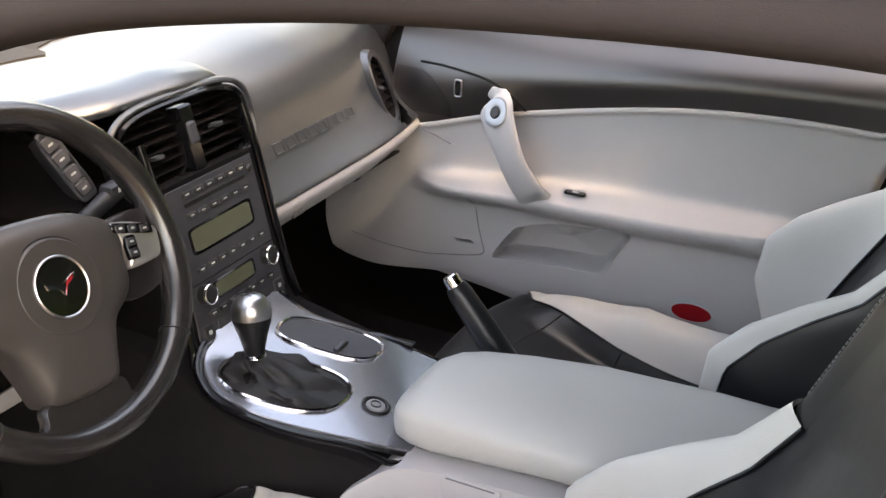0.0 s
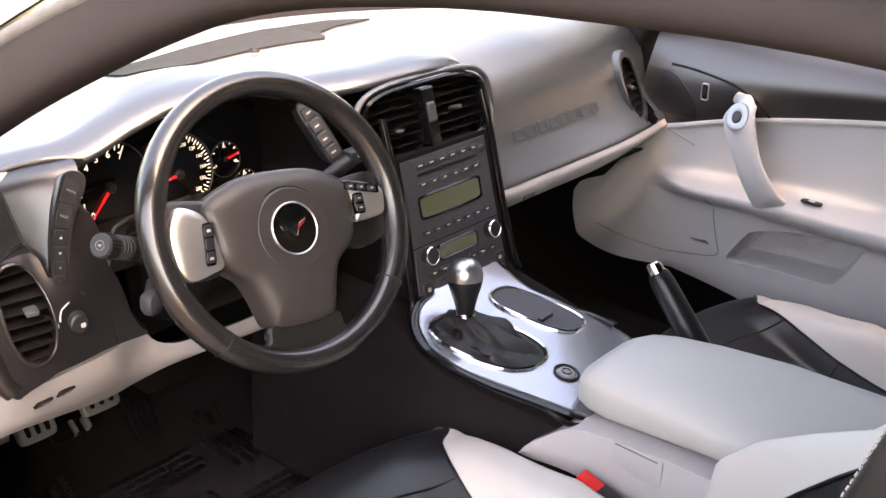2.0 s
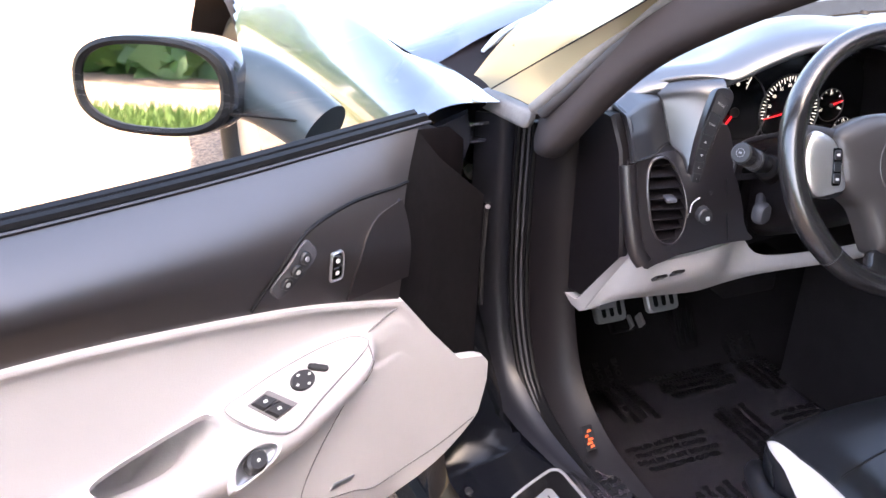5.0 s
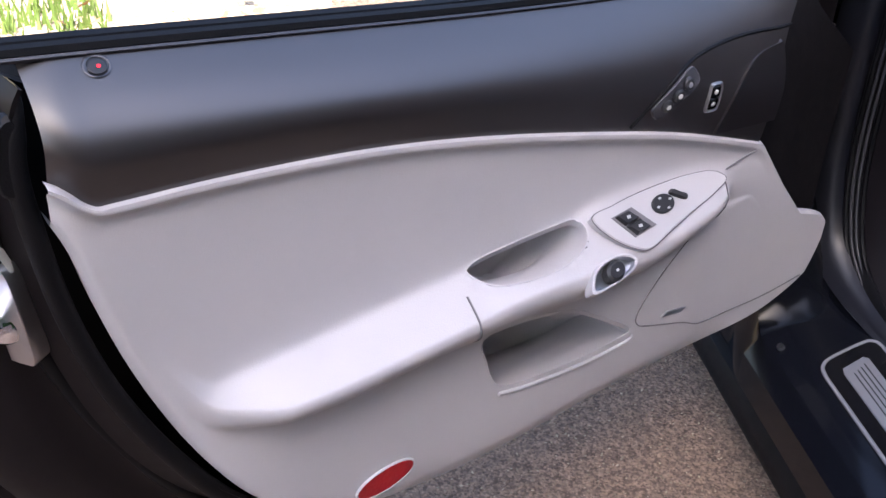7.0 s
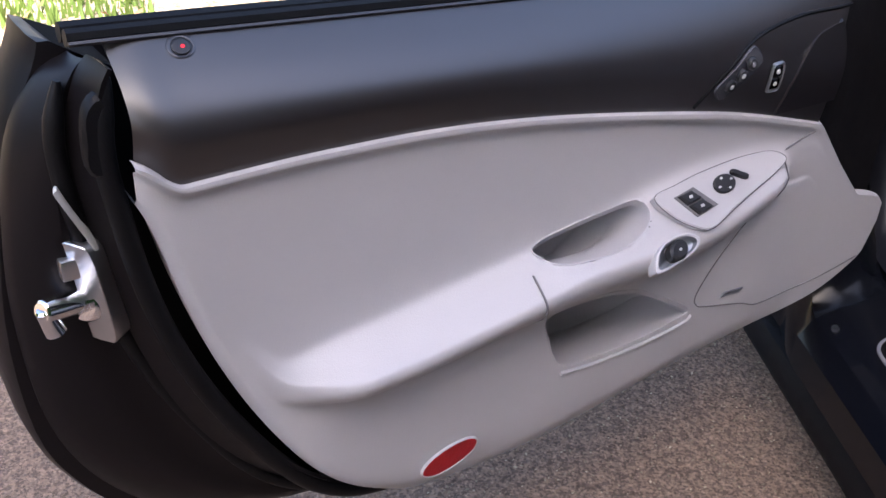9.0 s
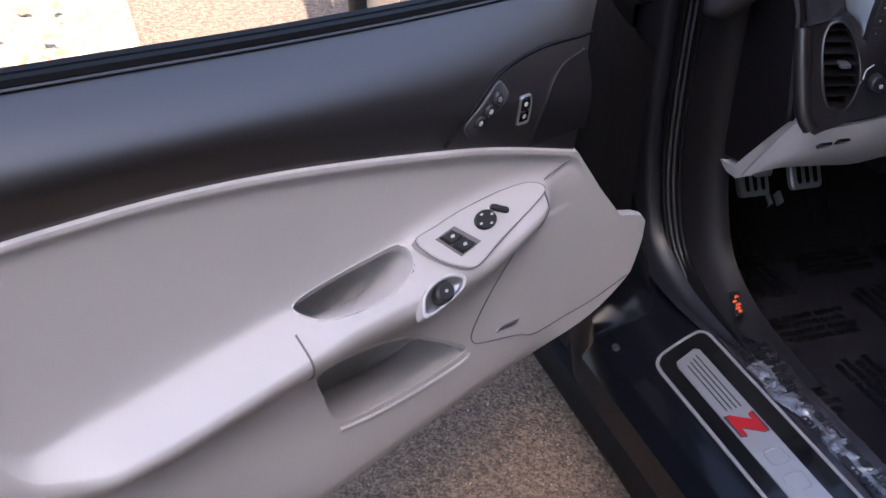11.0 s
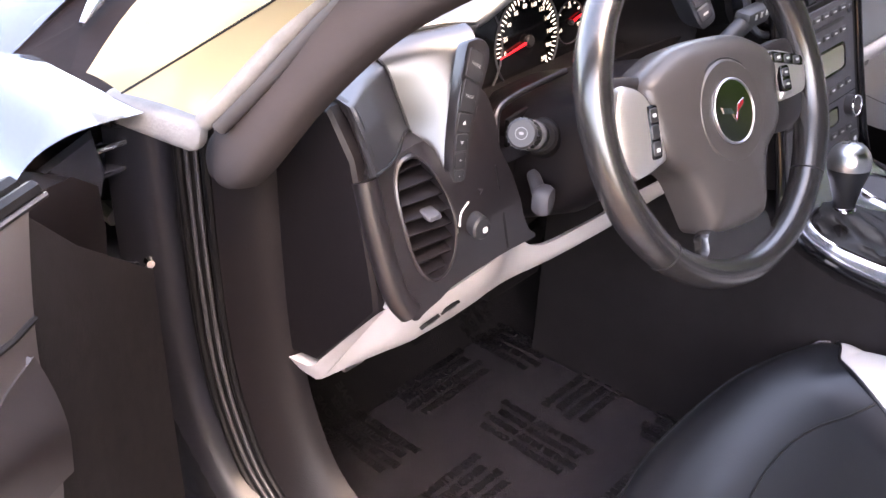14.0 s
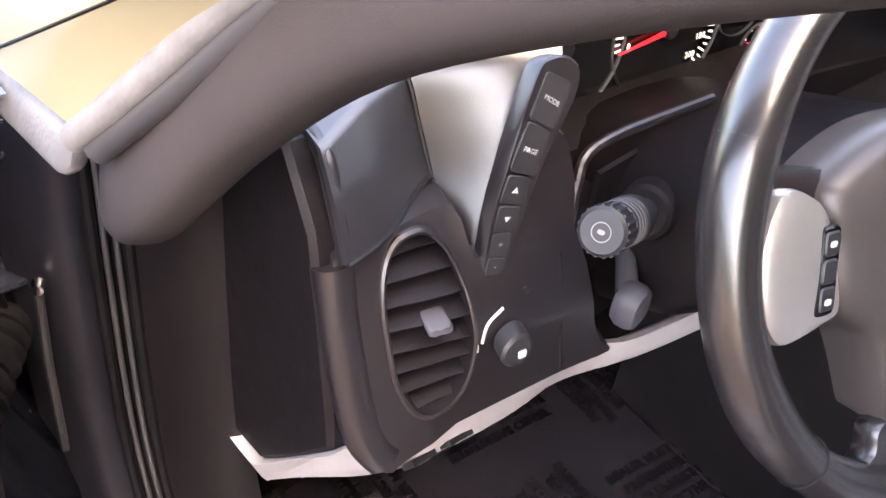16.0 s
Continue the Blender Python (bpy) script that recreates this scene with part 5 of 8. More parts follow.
    # latch and striker gear on the shut face
    latch = part("latch_plate", plate(oval(0.020, 0.055, 24, 6), lambda a, b, h=0.0: place(0.893 + h * 0.8 + a * 0.6 + b * 0.12, 0.60 + b, -0.058 + h * 0.6 - a * 0.8), 0.006, 0.001, -0.02), STEEL, t, "zinc latch plate")
    part("striker", join(cyl(place(0.895, 0.587, -0.066), place(0.940, 0.600, -0.045), 0.012, 0.011, 18, 0.002), cyl(place(0.938, 0.603, -0.046), place(0.930, 0.574, -0.046), 0.008, 0.010, 16, 0.002),
                         cyl(place(0.890, 0.585, -0.068), place(0.902, 0.588, -0.062), 0.022, 0.020, 20, 0.002)), CHROME, t, "bright chromed striker pin")
    part("latch_label", plate(oval(0.008, 0.035, 16, 8), lambda a, b, h=0.0: place(0.896 + b * 0.42 + a * 0.3 + h * 0.8, 0.678 + b, -0.052 + a * 0.9 + h * 0.6), 0.001, 0.0003, -0.004), MARK, t, "white paper label")
    part("latch_cover", rbox(place(0.898, 0.628, -0.062), (0.036, 0.016, 0.022), 0.003, Matrix.Rotation(radians(23.5), 3, "Z")), STEEL, t)
    # rubber seals round the lining's latch side and foot
    seal = [(0.862, 0.815), (0.872, 0.76), (0.866, 0.69), (0.848, 0.59), (0.815, 0.49), (0.765, 0.39), (0.708, 0.305), (0.655, 0.262), (0.60, 0.246), (0.55, 0.242)]
    sp = cr([(a, b, 0) for a, b in seal], 6)
    part("door_seal", tube([place(p.x, p.y, -0.026) for p in sp], lambda q: 0.010 * min(1, 0.35 + q * 9), 16), RUBBER, t, "black rubber door seal")
    part("door_seal", tube([place(p.x + 0.03 * min(1, max(0, (p.x - 0.4) * 3)), p.y - 0.012, -0.062) for p in sp], lambda q: 0.009 * min(1, 0.35 + q * 9), 16), RUBBER, t)
    part("seal_pad", plate([(p.x, p.y) for p in cr([(0.868, 0.80, 0), (0.885, 0.79, 0), (0.888, 0.74, 0), (0.872, 0.735, 0)], 5, True)], lambda a, b, h=0.0: place(a, b, -0.03 + h), 0.012, 0.004), RUBBER, t)
    # door glass, nearly fully lowered on the window side: a clear pane standing above the sill
    g = part("window_pane", sheet(window_glass(place, 0.20), 16, 8), GLASS, t, "clear raised window pane")
    g.visible_shadow = False
    # exterior mirror
    c = V((-1.267, 0.397, 0.803))
    n = V((-0.70, -0.70, 0.10)).normalized()
    f = lay(c, n, (-0.06, 0.06, 1))
    hs = part("mirror_housing", loft([[f(a * k, b * k, h) for a, b in oval(0.121, 0.065, 36, 2.7)] for k, h in ((0.94, 0.004), (1.0, -0.006), (1.0, -0.03), (0.93, -0.07), (0.75, -0.11), (0.4, -0.135))]), PAINT, t, "dark painted mirror housing")
    part("mirror_rim", ring_frame(oval(0.118, 0.063, 36, 2.7), oval(0.104, 0.053, 36, 2.7), f, 0.012, -0.004), RUBBER, hs, "black mirror rim")
    part("mirror_pane", plate(oval(0.105, 0.054, 36, 2.7), f, 0.006, 0.001), MIRROR, hs, "mirror pane reflecting the hedge")
    part("mirror_arm", tube(cr([(-1.190, 0.430, 0.803), (-1.145, 0.372, 0.800), (-1.110, 0.320, 0.785), (-1.080, 0.275, 0.762)], 5), lambda q: 0.050 - 0.010 * q, 18), ARMPAINT, t, "dark teal painted mirror arm")
    part("mirror_joint", tube(cr([(-1.205, 0.325, 0.782), (-1.165, 0.295, 0.785), (-1.12, 0.262, 0.785)], 5), 0.002, 6), RUBBER, t)


driver_door()


def passenger_door():
    t = thing("door_2", (0.75, -0.25, 0.2), "shut car door with beige-grey lining and pull strap", "car door", kind="structure")
    place = shut_side
    door_base(t, place, ARM_SHUT, [POCKET_SHUT], (0.565, 0.336))
    w = edge_w(ARM_SHUT)
    part("map_pocket", bowl(place, POCKET_SHUT, w, 0.075, 0.0), LIGHT, t, "moulded map pocket")
    part("recess_lip", lip(place, POCKET_SHUT, w), LIGHT, t, "", 60)
    strap = [(0.168, 0.668, 0.006), (0.170, 0.6695, 0.034), (0.180, 0.652, 0.056), (0.200, 0.612, 0.066), (0.226, 0.562, 0.068), (0.252, 0.522, 0.060), (0.264, 0.502, 0.044)]
    path = cr(strap, 6)
    rings = []
    for i, p in enumerate(path):
        q = i / (len(path) - 1)
        wd = tab(q, [(0, 0.020), (0.12, 0.027), (0.28, 0.034), (0.6, 0.025), (1, 0.030)])
        d = (path[min(i + 1, len(path) - 1)] - path[max(i - 1, 0)]).normalized()
        side = V((-d.y, d.x, 0)).normalized() if abs(d.x) + abs(d.y) > 1e-6 else V((1, 0, 0))
        nrm = d.cross(side).normalized()
        rings.append([place(*(p + side * a + nrm * b)) for a, b in oval(wd, 0.009, 18, 2.6)])
    part("pull_strap", loft(rings), LIGHT, t, "light grey pull strap across the lining")
    rb = lambda a, b, h=0.0: place(0.180 - a, 0.660 + b, 0.0635 + h - b * 0.4)
    part("release_shell", ring_frame(oval(0.021, 0.024, 28), oval(0.0095, 0.0105, 28), rb, 0.006, -0.004), SATIN, t, "satin metal surround")
    part("release_button", plate(oval(0.0098, 0.0108, 24), rb, 0.007, 0.003), BUTTON, t, "round black door release button")
    lf = lambda a, b, h=0.0: place(0.080 - a, 0.674 + b, upper_w(0.080 - a, 0.674 + b) + 0.001 + h)
    rim = part("lock_rim", ring_frame(oval(0.008, 0.017, 28, 6), oval(0.006, 0.0145, 28, 6), lf, 0.004), STEEL, t, "metal-rimmed lock rocker")
    part("lock_key", plate(oval(0.0062, 0.0142, 16, 6), lf, 0.003, 0.001), PIANO, rim)
    wf = lambda a, b, h=0.0: place(0.331 - a, 0.5235 + h, 0.030 + b)
    bed = part("window_switch", plate(oval(0.020, 0.007, 20, 5), wf, 0.004, 0.001), PIANO, t, "small black window switch")
    part("mark", plate(oval(0.006, 0.003, 10, 5), wf, 0.0046, 0.0002, 0.003), MARK, bed)
    part("chrome_strip", tube([place(u, belt(u) + 0.008, -0.052) for u in np.linspace(-0.06, 0.85, 12)], 0.003, 6), STEEL, t, "bright window sill strip")
    g = part("window_pane", sheet(window_glass(place, 0.30), 16, 8), GLASS, t, "clear raised window pane")
    g.visible_shadow = False


passenger_door()


# ---------------------------------------------------------------- dashboard
dash = thing("dashboard", (0, 0.3, 0.5), "dark grained dashboard with light grey lower trim", "dashboard")


def base_y(x):
    return 0.66 - 0.44 * min(1, abs(x) / 0.74) ** 2.2


EDGE_Y = [(-0.70, 0.222), (-0.63, 0.240), (-0.56, 0.222), (-0.515, 0.198), (-0.42, 0.190), (-0.34, 0.187), (-0.27, 0.185), (-0.21, 0.175), (-0.165, 0.150), (-0.13, 0.128), (0.0, 0.118), (0.10, 0.125), (0.14, 0.17)]
EDGE_Z = [(-0.70, 0.764), (-0.63, 0.783), (-0.56, 0.792), (-0.515, 0.798), (-0.46, 0.822), (-0.40, 0.840), (-0.34, 0.846), (-0.27, 0.842), (-0.21, 0.824), (-0.165, 0.822), (-0.13, 0.828), (0.0, 0.832), (0.08, 0.822), (0.14, 0.785)]


def soft_tab(x, table):
    return sum(tab(x + d, table) for d in (-0.02, -0.01, 0, 0.01, 0.02)) / 5


def top_profile(x):
    yf, zf, yb = soft_tab(x, EDGE_Y), soft_tab(x, EDGE_Z), base_y(x)
    zb = 0.792 - 0.022 * abs(x / 0.72) ** 2
    rise = max(0, zf - 0.80)
    mid = (yf + yb) / 2
    return [(yb + 0.06, zb - 0.02), (yb, zb), (mid + 0.06, 0.800 - 0.02 * abs(x / 0.72) ** 2 + rise * 0.25), (yf + 0.11, max(0.803 - 0.03 * abs(x / 0.72) ** 2, zf + 0.000) + rise * 0.35 - 0.004),
            (yf + 0.05, zf + 0.016), (yf + 0.018, zf + 0.012), (yf + 0.002, zf + 0.003), (yf, zf - 0.006), (yf + 0.012, zf - 0.012)]


def along(profile, t):
    c = cr([(0, y, z) for y, z in profile], 6)
    q = t * (len(c) - 1)
    i = min(int(q), len(c) - 2)
    return c[i].lerp(c[i + 1], q - i)


def top_pad(s, t):
    x = -0.695 + 0.835 * s
    p = along(top_profile(x), t)
    return (x, p.y, p.z)


part("top_pad", sheet(top_pad, 84, 40, -0.004), DASH, dash, "dark dashboard top with soft sky reflection", 60)


def far_profile(x):
    k = max(0, (x - 0.45) / 0.3)
    yb = base_y(x)
    e = 0.035 * k * k
    d = max(0.0, 0.20 - x) * 0.25
    return [(yb + 0.06, 0.772 - 0.02 * k), (yb, 0.792 - 0.02 * k), (max(0.40, (yb + 0.3) / 2) - 0.02 * k, 0.800 - 0.016 * k), (0.315 - 0.01 * k, 0.793 - 0.012 * k), (0.232 + e * 0.3, 0.768 - 0.01 * k),
            (0.185 + e - d, 0.722), (0.160 + e - d, 0.668), (0.130 + e - d, 0.632), (0.100 + e * 0.9, 0.607), (0.102 + e, 0.599)]


def far_pad(s, t):
    x = 0.118 + 0.632 * s
    p = along(far_profile(x), t)
    return (x, p.y, p.z)


def far_pad_skin():
    """The padded fascia, open where the end vent sits in it."""
    bm = sheet(far_pad, 70, 80)
    gone = []
    for fc in bm.faces:
        c = fc.calc_center_median()
        if c.z < 0.75 and ((c.x - 0.650 + 0.13 * (c.z - 0.666)) / 0.040) ** 2 + ((c.z - 0.666) / 0.064) ** 2 < 1:
            gone.append(fc)
    bmesh.ops.delete(bm, geom=gone, context="FACES")
    return bm


part("far_pad", far_pad_skin(), DASH, dash, "dark padded fascia before the far seat", 60)


def strip_profile(x):
    k = max(0, (x - 0.45) / 0.3)
    e = 0.032 * k * k
    return [(0.100 + e, 0.6005), (0.094 + e, 0.590), (0.100 + e, 0.572 + 0.012 * k), (0.118 + e, 0.556 + 0.016 * k), (0.145 + e, 0.552 + 0.018 * k)]


part("far_strip", sheet(lambda s, t: (0.13 + 0.61 * s, *along(strip_profile(0.13 + 0.61 * s), t)[1:]), 40, 16, -0.004), LIGHT, dash, "light grey lower strip of the fascia")
part("far_underside", sheet(lambda s, t: (0.12 + 0.53 * s, 0.130 + 0.42 * t, 0.552 - 0.10 * t), 10, 10, 0.004), MATTE, dash, "dark underside of the fascia")
part("strip_badge", rbox((0.24, 0.098, 0.574), (0.03, 0.004, 0.008), 0.001), mat_seam, dash)

# raised brand relief, as plain bars
rel = lambda a, b, h=0.0: V((0.385 + a, tab(0.66 + b, [(0.63, 0.1285), (0.668, 0.1595), (0.70, 0.175)]) - 0.0015 - h, 0.661 + b))
x = -0.128
for wdt in (0.031, 0.030, 0.028, 0.029, 0.027, 0.027, 0.027, 0.027):
    o = [(x, -0.0075), (x + wdt - 0.004, -0.0075), (x + wdt, 0.0075), (x + 0.004, 0.0075)]
    i = [(x + 0.0030, -0.0056), (x + wdt - 0.0056, -0.0056), (x + wdt - 0.0030, 0.0056), (x + 0.0056, 0.0056)]
    part("relief_bar", ring_frame(o, i, rel, 0.0008, -0.002), DASH, dash, "embossed bar")
    x += wdt + 0.004

# dark sensor cover on top, and the little sun sensor



def on_top(a, b, h=0.0):
    pr = top_profile(max(-0.69, min(0.13, a))) if a < 0.118 else far_profile(a)
    c = cr([(0, y, z) for y, z in pr], 6)
    for p, q in zip(c, c[1:]):
        if min(p.y, q.y) <= b <= max(p.y, q.y):
            k = (b - p.y) / ((q.y - p.y) or 1)
            return V((a, b, p.z + (q.z - p.z) * k + h))
    return V((a, b, 0.795 + h))


def cover_grid(s, t):
    # between the front and back edge of the outline
    k = s
    x = -0.30 + 0.56 * k
    y1 = tab(x, [(-0.30, 0.51), (-0.10, 0.548), (0.06, 0.566), (0.20, 0.545), (0.262, 0.50)])
    y0 = tab(x, [(-0.30, 0.43), (-0.20, 0.438), (-0.06, 0.436), (0.02, 0.425), (0.075, 0.420), (0.10, 0.445), (0.115, 0.478), (0.17, 0.498), (0.262, 0.499)])
    return on_top(x, y0 + (y1 - y0) * t, 0.003)


part("sensor_cover", sheet(cover_grid, 60, 10, 0.002), MATTE, dash, "matte black cover set into the dashboard top")
sp = on_top(-0.08, 0.415, 0.004)
part("sun_sensor", cyl(sp, sp + V((0, 0, 0.006)), 0.010, 0.006, 16, 0.001), MATTE, dash)


# ---- middle: vents, bezel
def vent(parent, f, rx, ry, slats, p=3.0, knob=(0, 0), vanes=3):
    """A recess with blades, upright vanes behind, and a thumb tab."""
    out = oval(rx, ry, 40, p)
    well = loft([[f(a, b, 0.0) for a, b in out], [f(a * 0.97, b * 0.97, -0.035) for a, b in out]], True, False)
    well.verts.ensure_lookup_table()
    well.faces.new([well.verts[i] for i in range(40, 80)])
    v = part("air_vent", well, MATTE, parent, "dark recessed air vent")
    for i in range(slats):
        b = -ry + 2 * ry * (i + 0.5) / slats
        half = rx * max(0.0, 1 - abs(b / ry) ** p) ** (1 / p) * 0.985
        if half < 0.004:
            continue
        g = lambda s, t, b=b, half=half: f(-half + 2 * half * s, b + 0.005 * (t - 0.5) * 1.0, -0.002 - 0.018 * t - 0.002 * math.sin(math.pi * s))
        part("slat", sheet(g, 6, 3, 0.0014), KICK, v)
    for i in range(vanes):
        a = -rx + 2 * rx * (i + 1) / (vanes + 1)
        part("vane", sheet(lambda s, t, a=a: f(a, (2 * s - 1) * ry * 0.9, -0.022 - 0.010 * t), 4, 2, 0.0015), MATTE, v)
    k = lambda a, b, h=0.0: f(knob[0] + a, knob[1] + b, h)
    part("vent_tab", join(plate(oval(0.0080, 0.0030, 20, 4), k, 0.004, 0.002, -0.012)), mat_pad, v, "grey thumb tab")
    return v


mid = lay((-0.0125, 0.108, 0.765), (0, -1, 0.30))
bez = part("bezel", ring_frame(oval(0.134, 0.054, 48, 3.6, 0, 0.0), oval(0.126, 0.0485, 48, 3.5, 0, -0.001), mid, 0.008, -0.02), PIANO, dash, "gloss black bezel round the middle vents")
part("bezel_lip", tube([mid(a, b, 0.004) for a, b in oval(0.142, 0.060, 48, 3.6)], 0.0045, 8, True), DASH, dash)
vent(bez, lambda a, b, h=0.0: mid(-0.068 + a, b - 0.001, h), 0.058, 0.0475, 7, 3.2, (0.008, -0.008))
vent(bez, lambda a, b, h=0.0: mid(0.069 + a, b - 0.001, h), 0.056, 0.0475, 7, 3.2, (0.0, 0.002))
part("vent_bridge", plate([(-0.012, 0.043), (0.014, 0.043), (0.012, -0.060), (-0.008, -0.060)], mid, 0.010, 0.003, -0.01), PIANO, bez, "gloss black bridge between the vents")
part("hazard_key", plate(oval(0.0085, 0.015, 20, 6, 0.002, 0.006), mid, 0.014, 0.003, 0.006), mat_pad, bez, "brownish grey hazard key")

# ---- middle stack
stk = lay((-0.004, 0.056, 0.626), (0, -1, 0.27))
part("stack_body", plate([(-0.105, 0.105), (0.100, 0.105), (0.104, -0.100), (-0.112, -0.100)], stk, 0.001, 0.001, -0.16), MATTE, dash, "dark housing of the middle stack")
for sx in (-1, 1):
    pts = [stk(sx * 0.108, 0.165, -0.004), stk(sx * 0.109, 0.10, 0.0), stk(sx * 0.111, 0.0, 0.0), stk(sx * 0.116, -0.095, 0.0), stk(sx * 0.124, -0.125, 0.0)]
    part("stack_edge", tube(cr(pts, 5), 0.0065, 14), PIANO, dash, "gloss black edge strip")


def key_row(parent, f, b, xs, w, h, lab="small dark key", name="key", mark=True):
    for a in xs:
        k = part(name, plate(oval(w, h, 16, 6, a, b), f, 0.0055, 0.0015), BUTTON, parent, lab)
        if mark:
            part("mark", plate(oval(w * 0.45, h * 0.22, 8, 6, a, b), f, 0.006, 0.0002, 0.0045), MARK, k)


radio = thing("car_radio", (-0.004, 0.056, 0.58), "dark grey car radio with display and key rows", "radio")
part("face", plate([(-0.094, 0.098), (0.090, 0.098), (0.092, -0.028), (-0.098, -0.028)], stk, 0.003, 0.001, -0.02), mat_pad, radio, "dark grey face")
xs6 = [-0.058 + 0.0235 * i for i in range(6)]
key_row(radio, stk, 0.086, xs6, 0.0095, 0.0042)
part("disc_slot", plate(oval(0.066, 0.0028, 24, 8, 0.0, 0.0725), stk, 0.0036, 0.0004, -0.001), INK, radio, "black disc slot")
part("eject_key", plate(oval(0.006, 0.006, 20, 2, 0.080, 0.080), stk, 0.006, 0.002), BUTTON, radio)
key_row(radio, stk, 0.0585, xs6, 0.0085, 0.0038)
part("display_rim", ring_frame(oval(0.070, 0.0185, 32, 9, -0.004, 0.025), oval(0.064, 0.0145, 32, 9, -0.004, 0.025), stk, 0.0045), PIANO, radio)
part("display", plate(oval(0.065, 0.0155, 32, 9, -0.004, 0.025), stk, 0.0034, 0.0003), LCD, radio, "unlit green-grey display")
key_row(radio, stk, -0.012, [-0.066 + 0.0225 * i for i in range(7)], 0.0082, 0.0042)

climate = thing("climate_control", (-0.004, 0.04, 0.53), "dark climate control panel with two knobs", "climate control")
part("face", plate([(-0.098, -0.030), (0.092, -0.030), (0.095, -0.098), (-0.103, -0.098)], stk, 0.003, 0.001, -0.02), mat_pad, climate, "dark grey face")
part("display_rim", ring_frame(oval(0.046, 0.0125, 32, 9, -0.006, -0.048), oval(0.042, 0.0095, 32, 9, -0.006, -0.048), stk, 0.0045), PIANO, climate)
part("display", plate(oval(0.0425, 0.0105, 32, 9, -0.006, -0.048), stk, 0.0034, 0.0003), LCD, climate, "unlit green-grey display")
for a in (-0.074, 0.068):
    kn = part("knob", plate(oval(0.0135, 0.0135, 30, 2, a, -0.044), stk, 0.016, 0.003), BUTTON, climate, "round ribbed black knob")
    part("knob_ring", tube([stk(*q, 0.015) for q in oval(0.0128, 0.0128, 30, 2, a, -0.044)], 0.0014, 6, True), CHROME, kn, "bright chrome ring")
key_row(climate, stk, -0.073, [-0.066 + 0.022 * i for i in range(7)], 0.0082, 0.0042)
part("ash_lid", plate([(-0.062, -0.084), (0.058, -0.084), (0.060, -0.112), (-0.066, -0.112)], stk, 0.004, 0.001, -0.01), mat_pad, dash, "dark flap under the controls")
for a in (-0.084, 0.079):
    rk = part("seat_rocker", plate(oval(0.011, 0.017, 20, 7, a, -0.100), stk, 0.006, 0.002), BUTTON, dash, "dark seat heating rocker")
    for d in (-0.007, 0.007):
        part("mark", plate(oval(0.0035, 0.003, 8, 5, a, -0.100 + d), stk, 0.0066, 0.0002, 0.005), MARK, rk)

# ---- far end vent
fv = lambda a, b, h=0.0: V((0.650 + a - 0.13 * b, 0.170 + 0.42 * b + 0.25 * a - h, 0.666 + b))
part("vent_bezel", ring_frame(oval(0.044, 0.068, 40, 2.6), oval(0.035, 0.057, 40, 2.6), fv, 0.007, -0.04), DASH, dash, "dark oval vent bezel")
vent(dash, fv, 0.035, 0.057, 8, 2.6, (0.0, 0.0), 2)

# ---- fascia on the open side
FY = [(-0.70, 0.160), (-0.688, 0.152), (-0.64, 0.138), (-0.59, 0.133), (-0.49, 0.128), (-0.40, 0.14)]


def near(a, b, h=0.0):
    """The upright fascia: it leans back towards its top, more so at its outer end and over the column."""
    lean = 0.12 + 0.20 * min(1, max(0, (-0.62 - a) / 0.05)) + (0.28 * min(1, max(0, (a + 0.60) / 0.05)) if b > 0.64 else 0)
    deep = 0.038 * (max(0, b - 0.65) / 0.066) ** 1.5 * min(1, max(0, (a + 0.68) / 0.07)) * min(1, max(0, (-0.56 - a) / 0.04))
    return V((a - 0.25 * h, tab(a, FY) + (b - 0.64) * lean + deep - h, b))


panel = [(-0.687, 0.712), (-0.660, 0.717), (-0.606, 0.716), (-0.601, 0.690), (-0.585, 0.700), (-0.562, 0.730), (-0.547, 0.747), (-0.532, 0.746), (-0.527, 0.718), (-0.530, 0.692), (-0.523, 0.668), (-0.517, 0.625), (-0.508, 0.603), (-0.500, 0.592),
         (-0.540, 0.592), (-0.60, 0.587), (-0.655, 0.577), (-0.674, 0.573), (-0.684, 0.595), (-0.688, 0.65)]
part("near_fascia", holed([(p.x, p.y) for p in cr([(a, b, 0) for a, b in panel], 3, True)], [(-0.637 + a - 0.02 * b, 0.658 + b) for a, b in oval(0.026, 0.056, 40, 2.5)], near, 0.004, 0.05), NEARTRIM, dash, "dark fascia beside the steering column")


def nv(a, b, h=0.0):
    return near(-0.637 + a - 0.02 * b, 0.658 + b, 0.004 + h)


part("vent_bezel", ring_frame(oval(0.0280, 0.0575, 48, 2.5), oval(0.0250, 0.0540, 48, 2.5), nv, 0.003, -0.02), NEARTRIM, dash, "dark oval vent bezel")
vent(dash, nv, 0.0255, 0.0545, 8, 2.5, (0.004, 0.004), 2)
part("vent_ridge", tube(cr([near(-0.687, 0.706, -0.003), near(-0.687, 0.66, -0.003), near(-0.683, 0.60, -0.003), near(-0.673, 0.578, -0.003)], 6), 0.0125, 12), NEARTRIM, dash, "rounded outer ridge of the fascia")
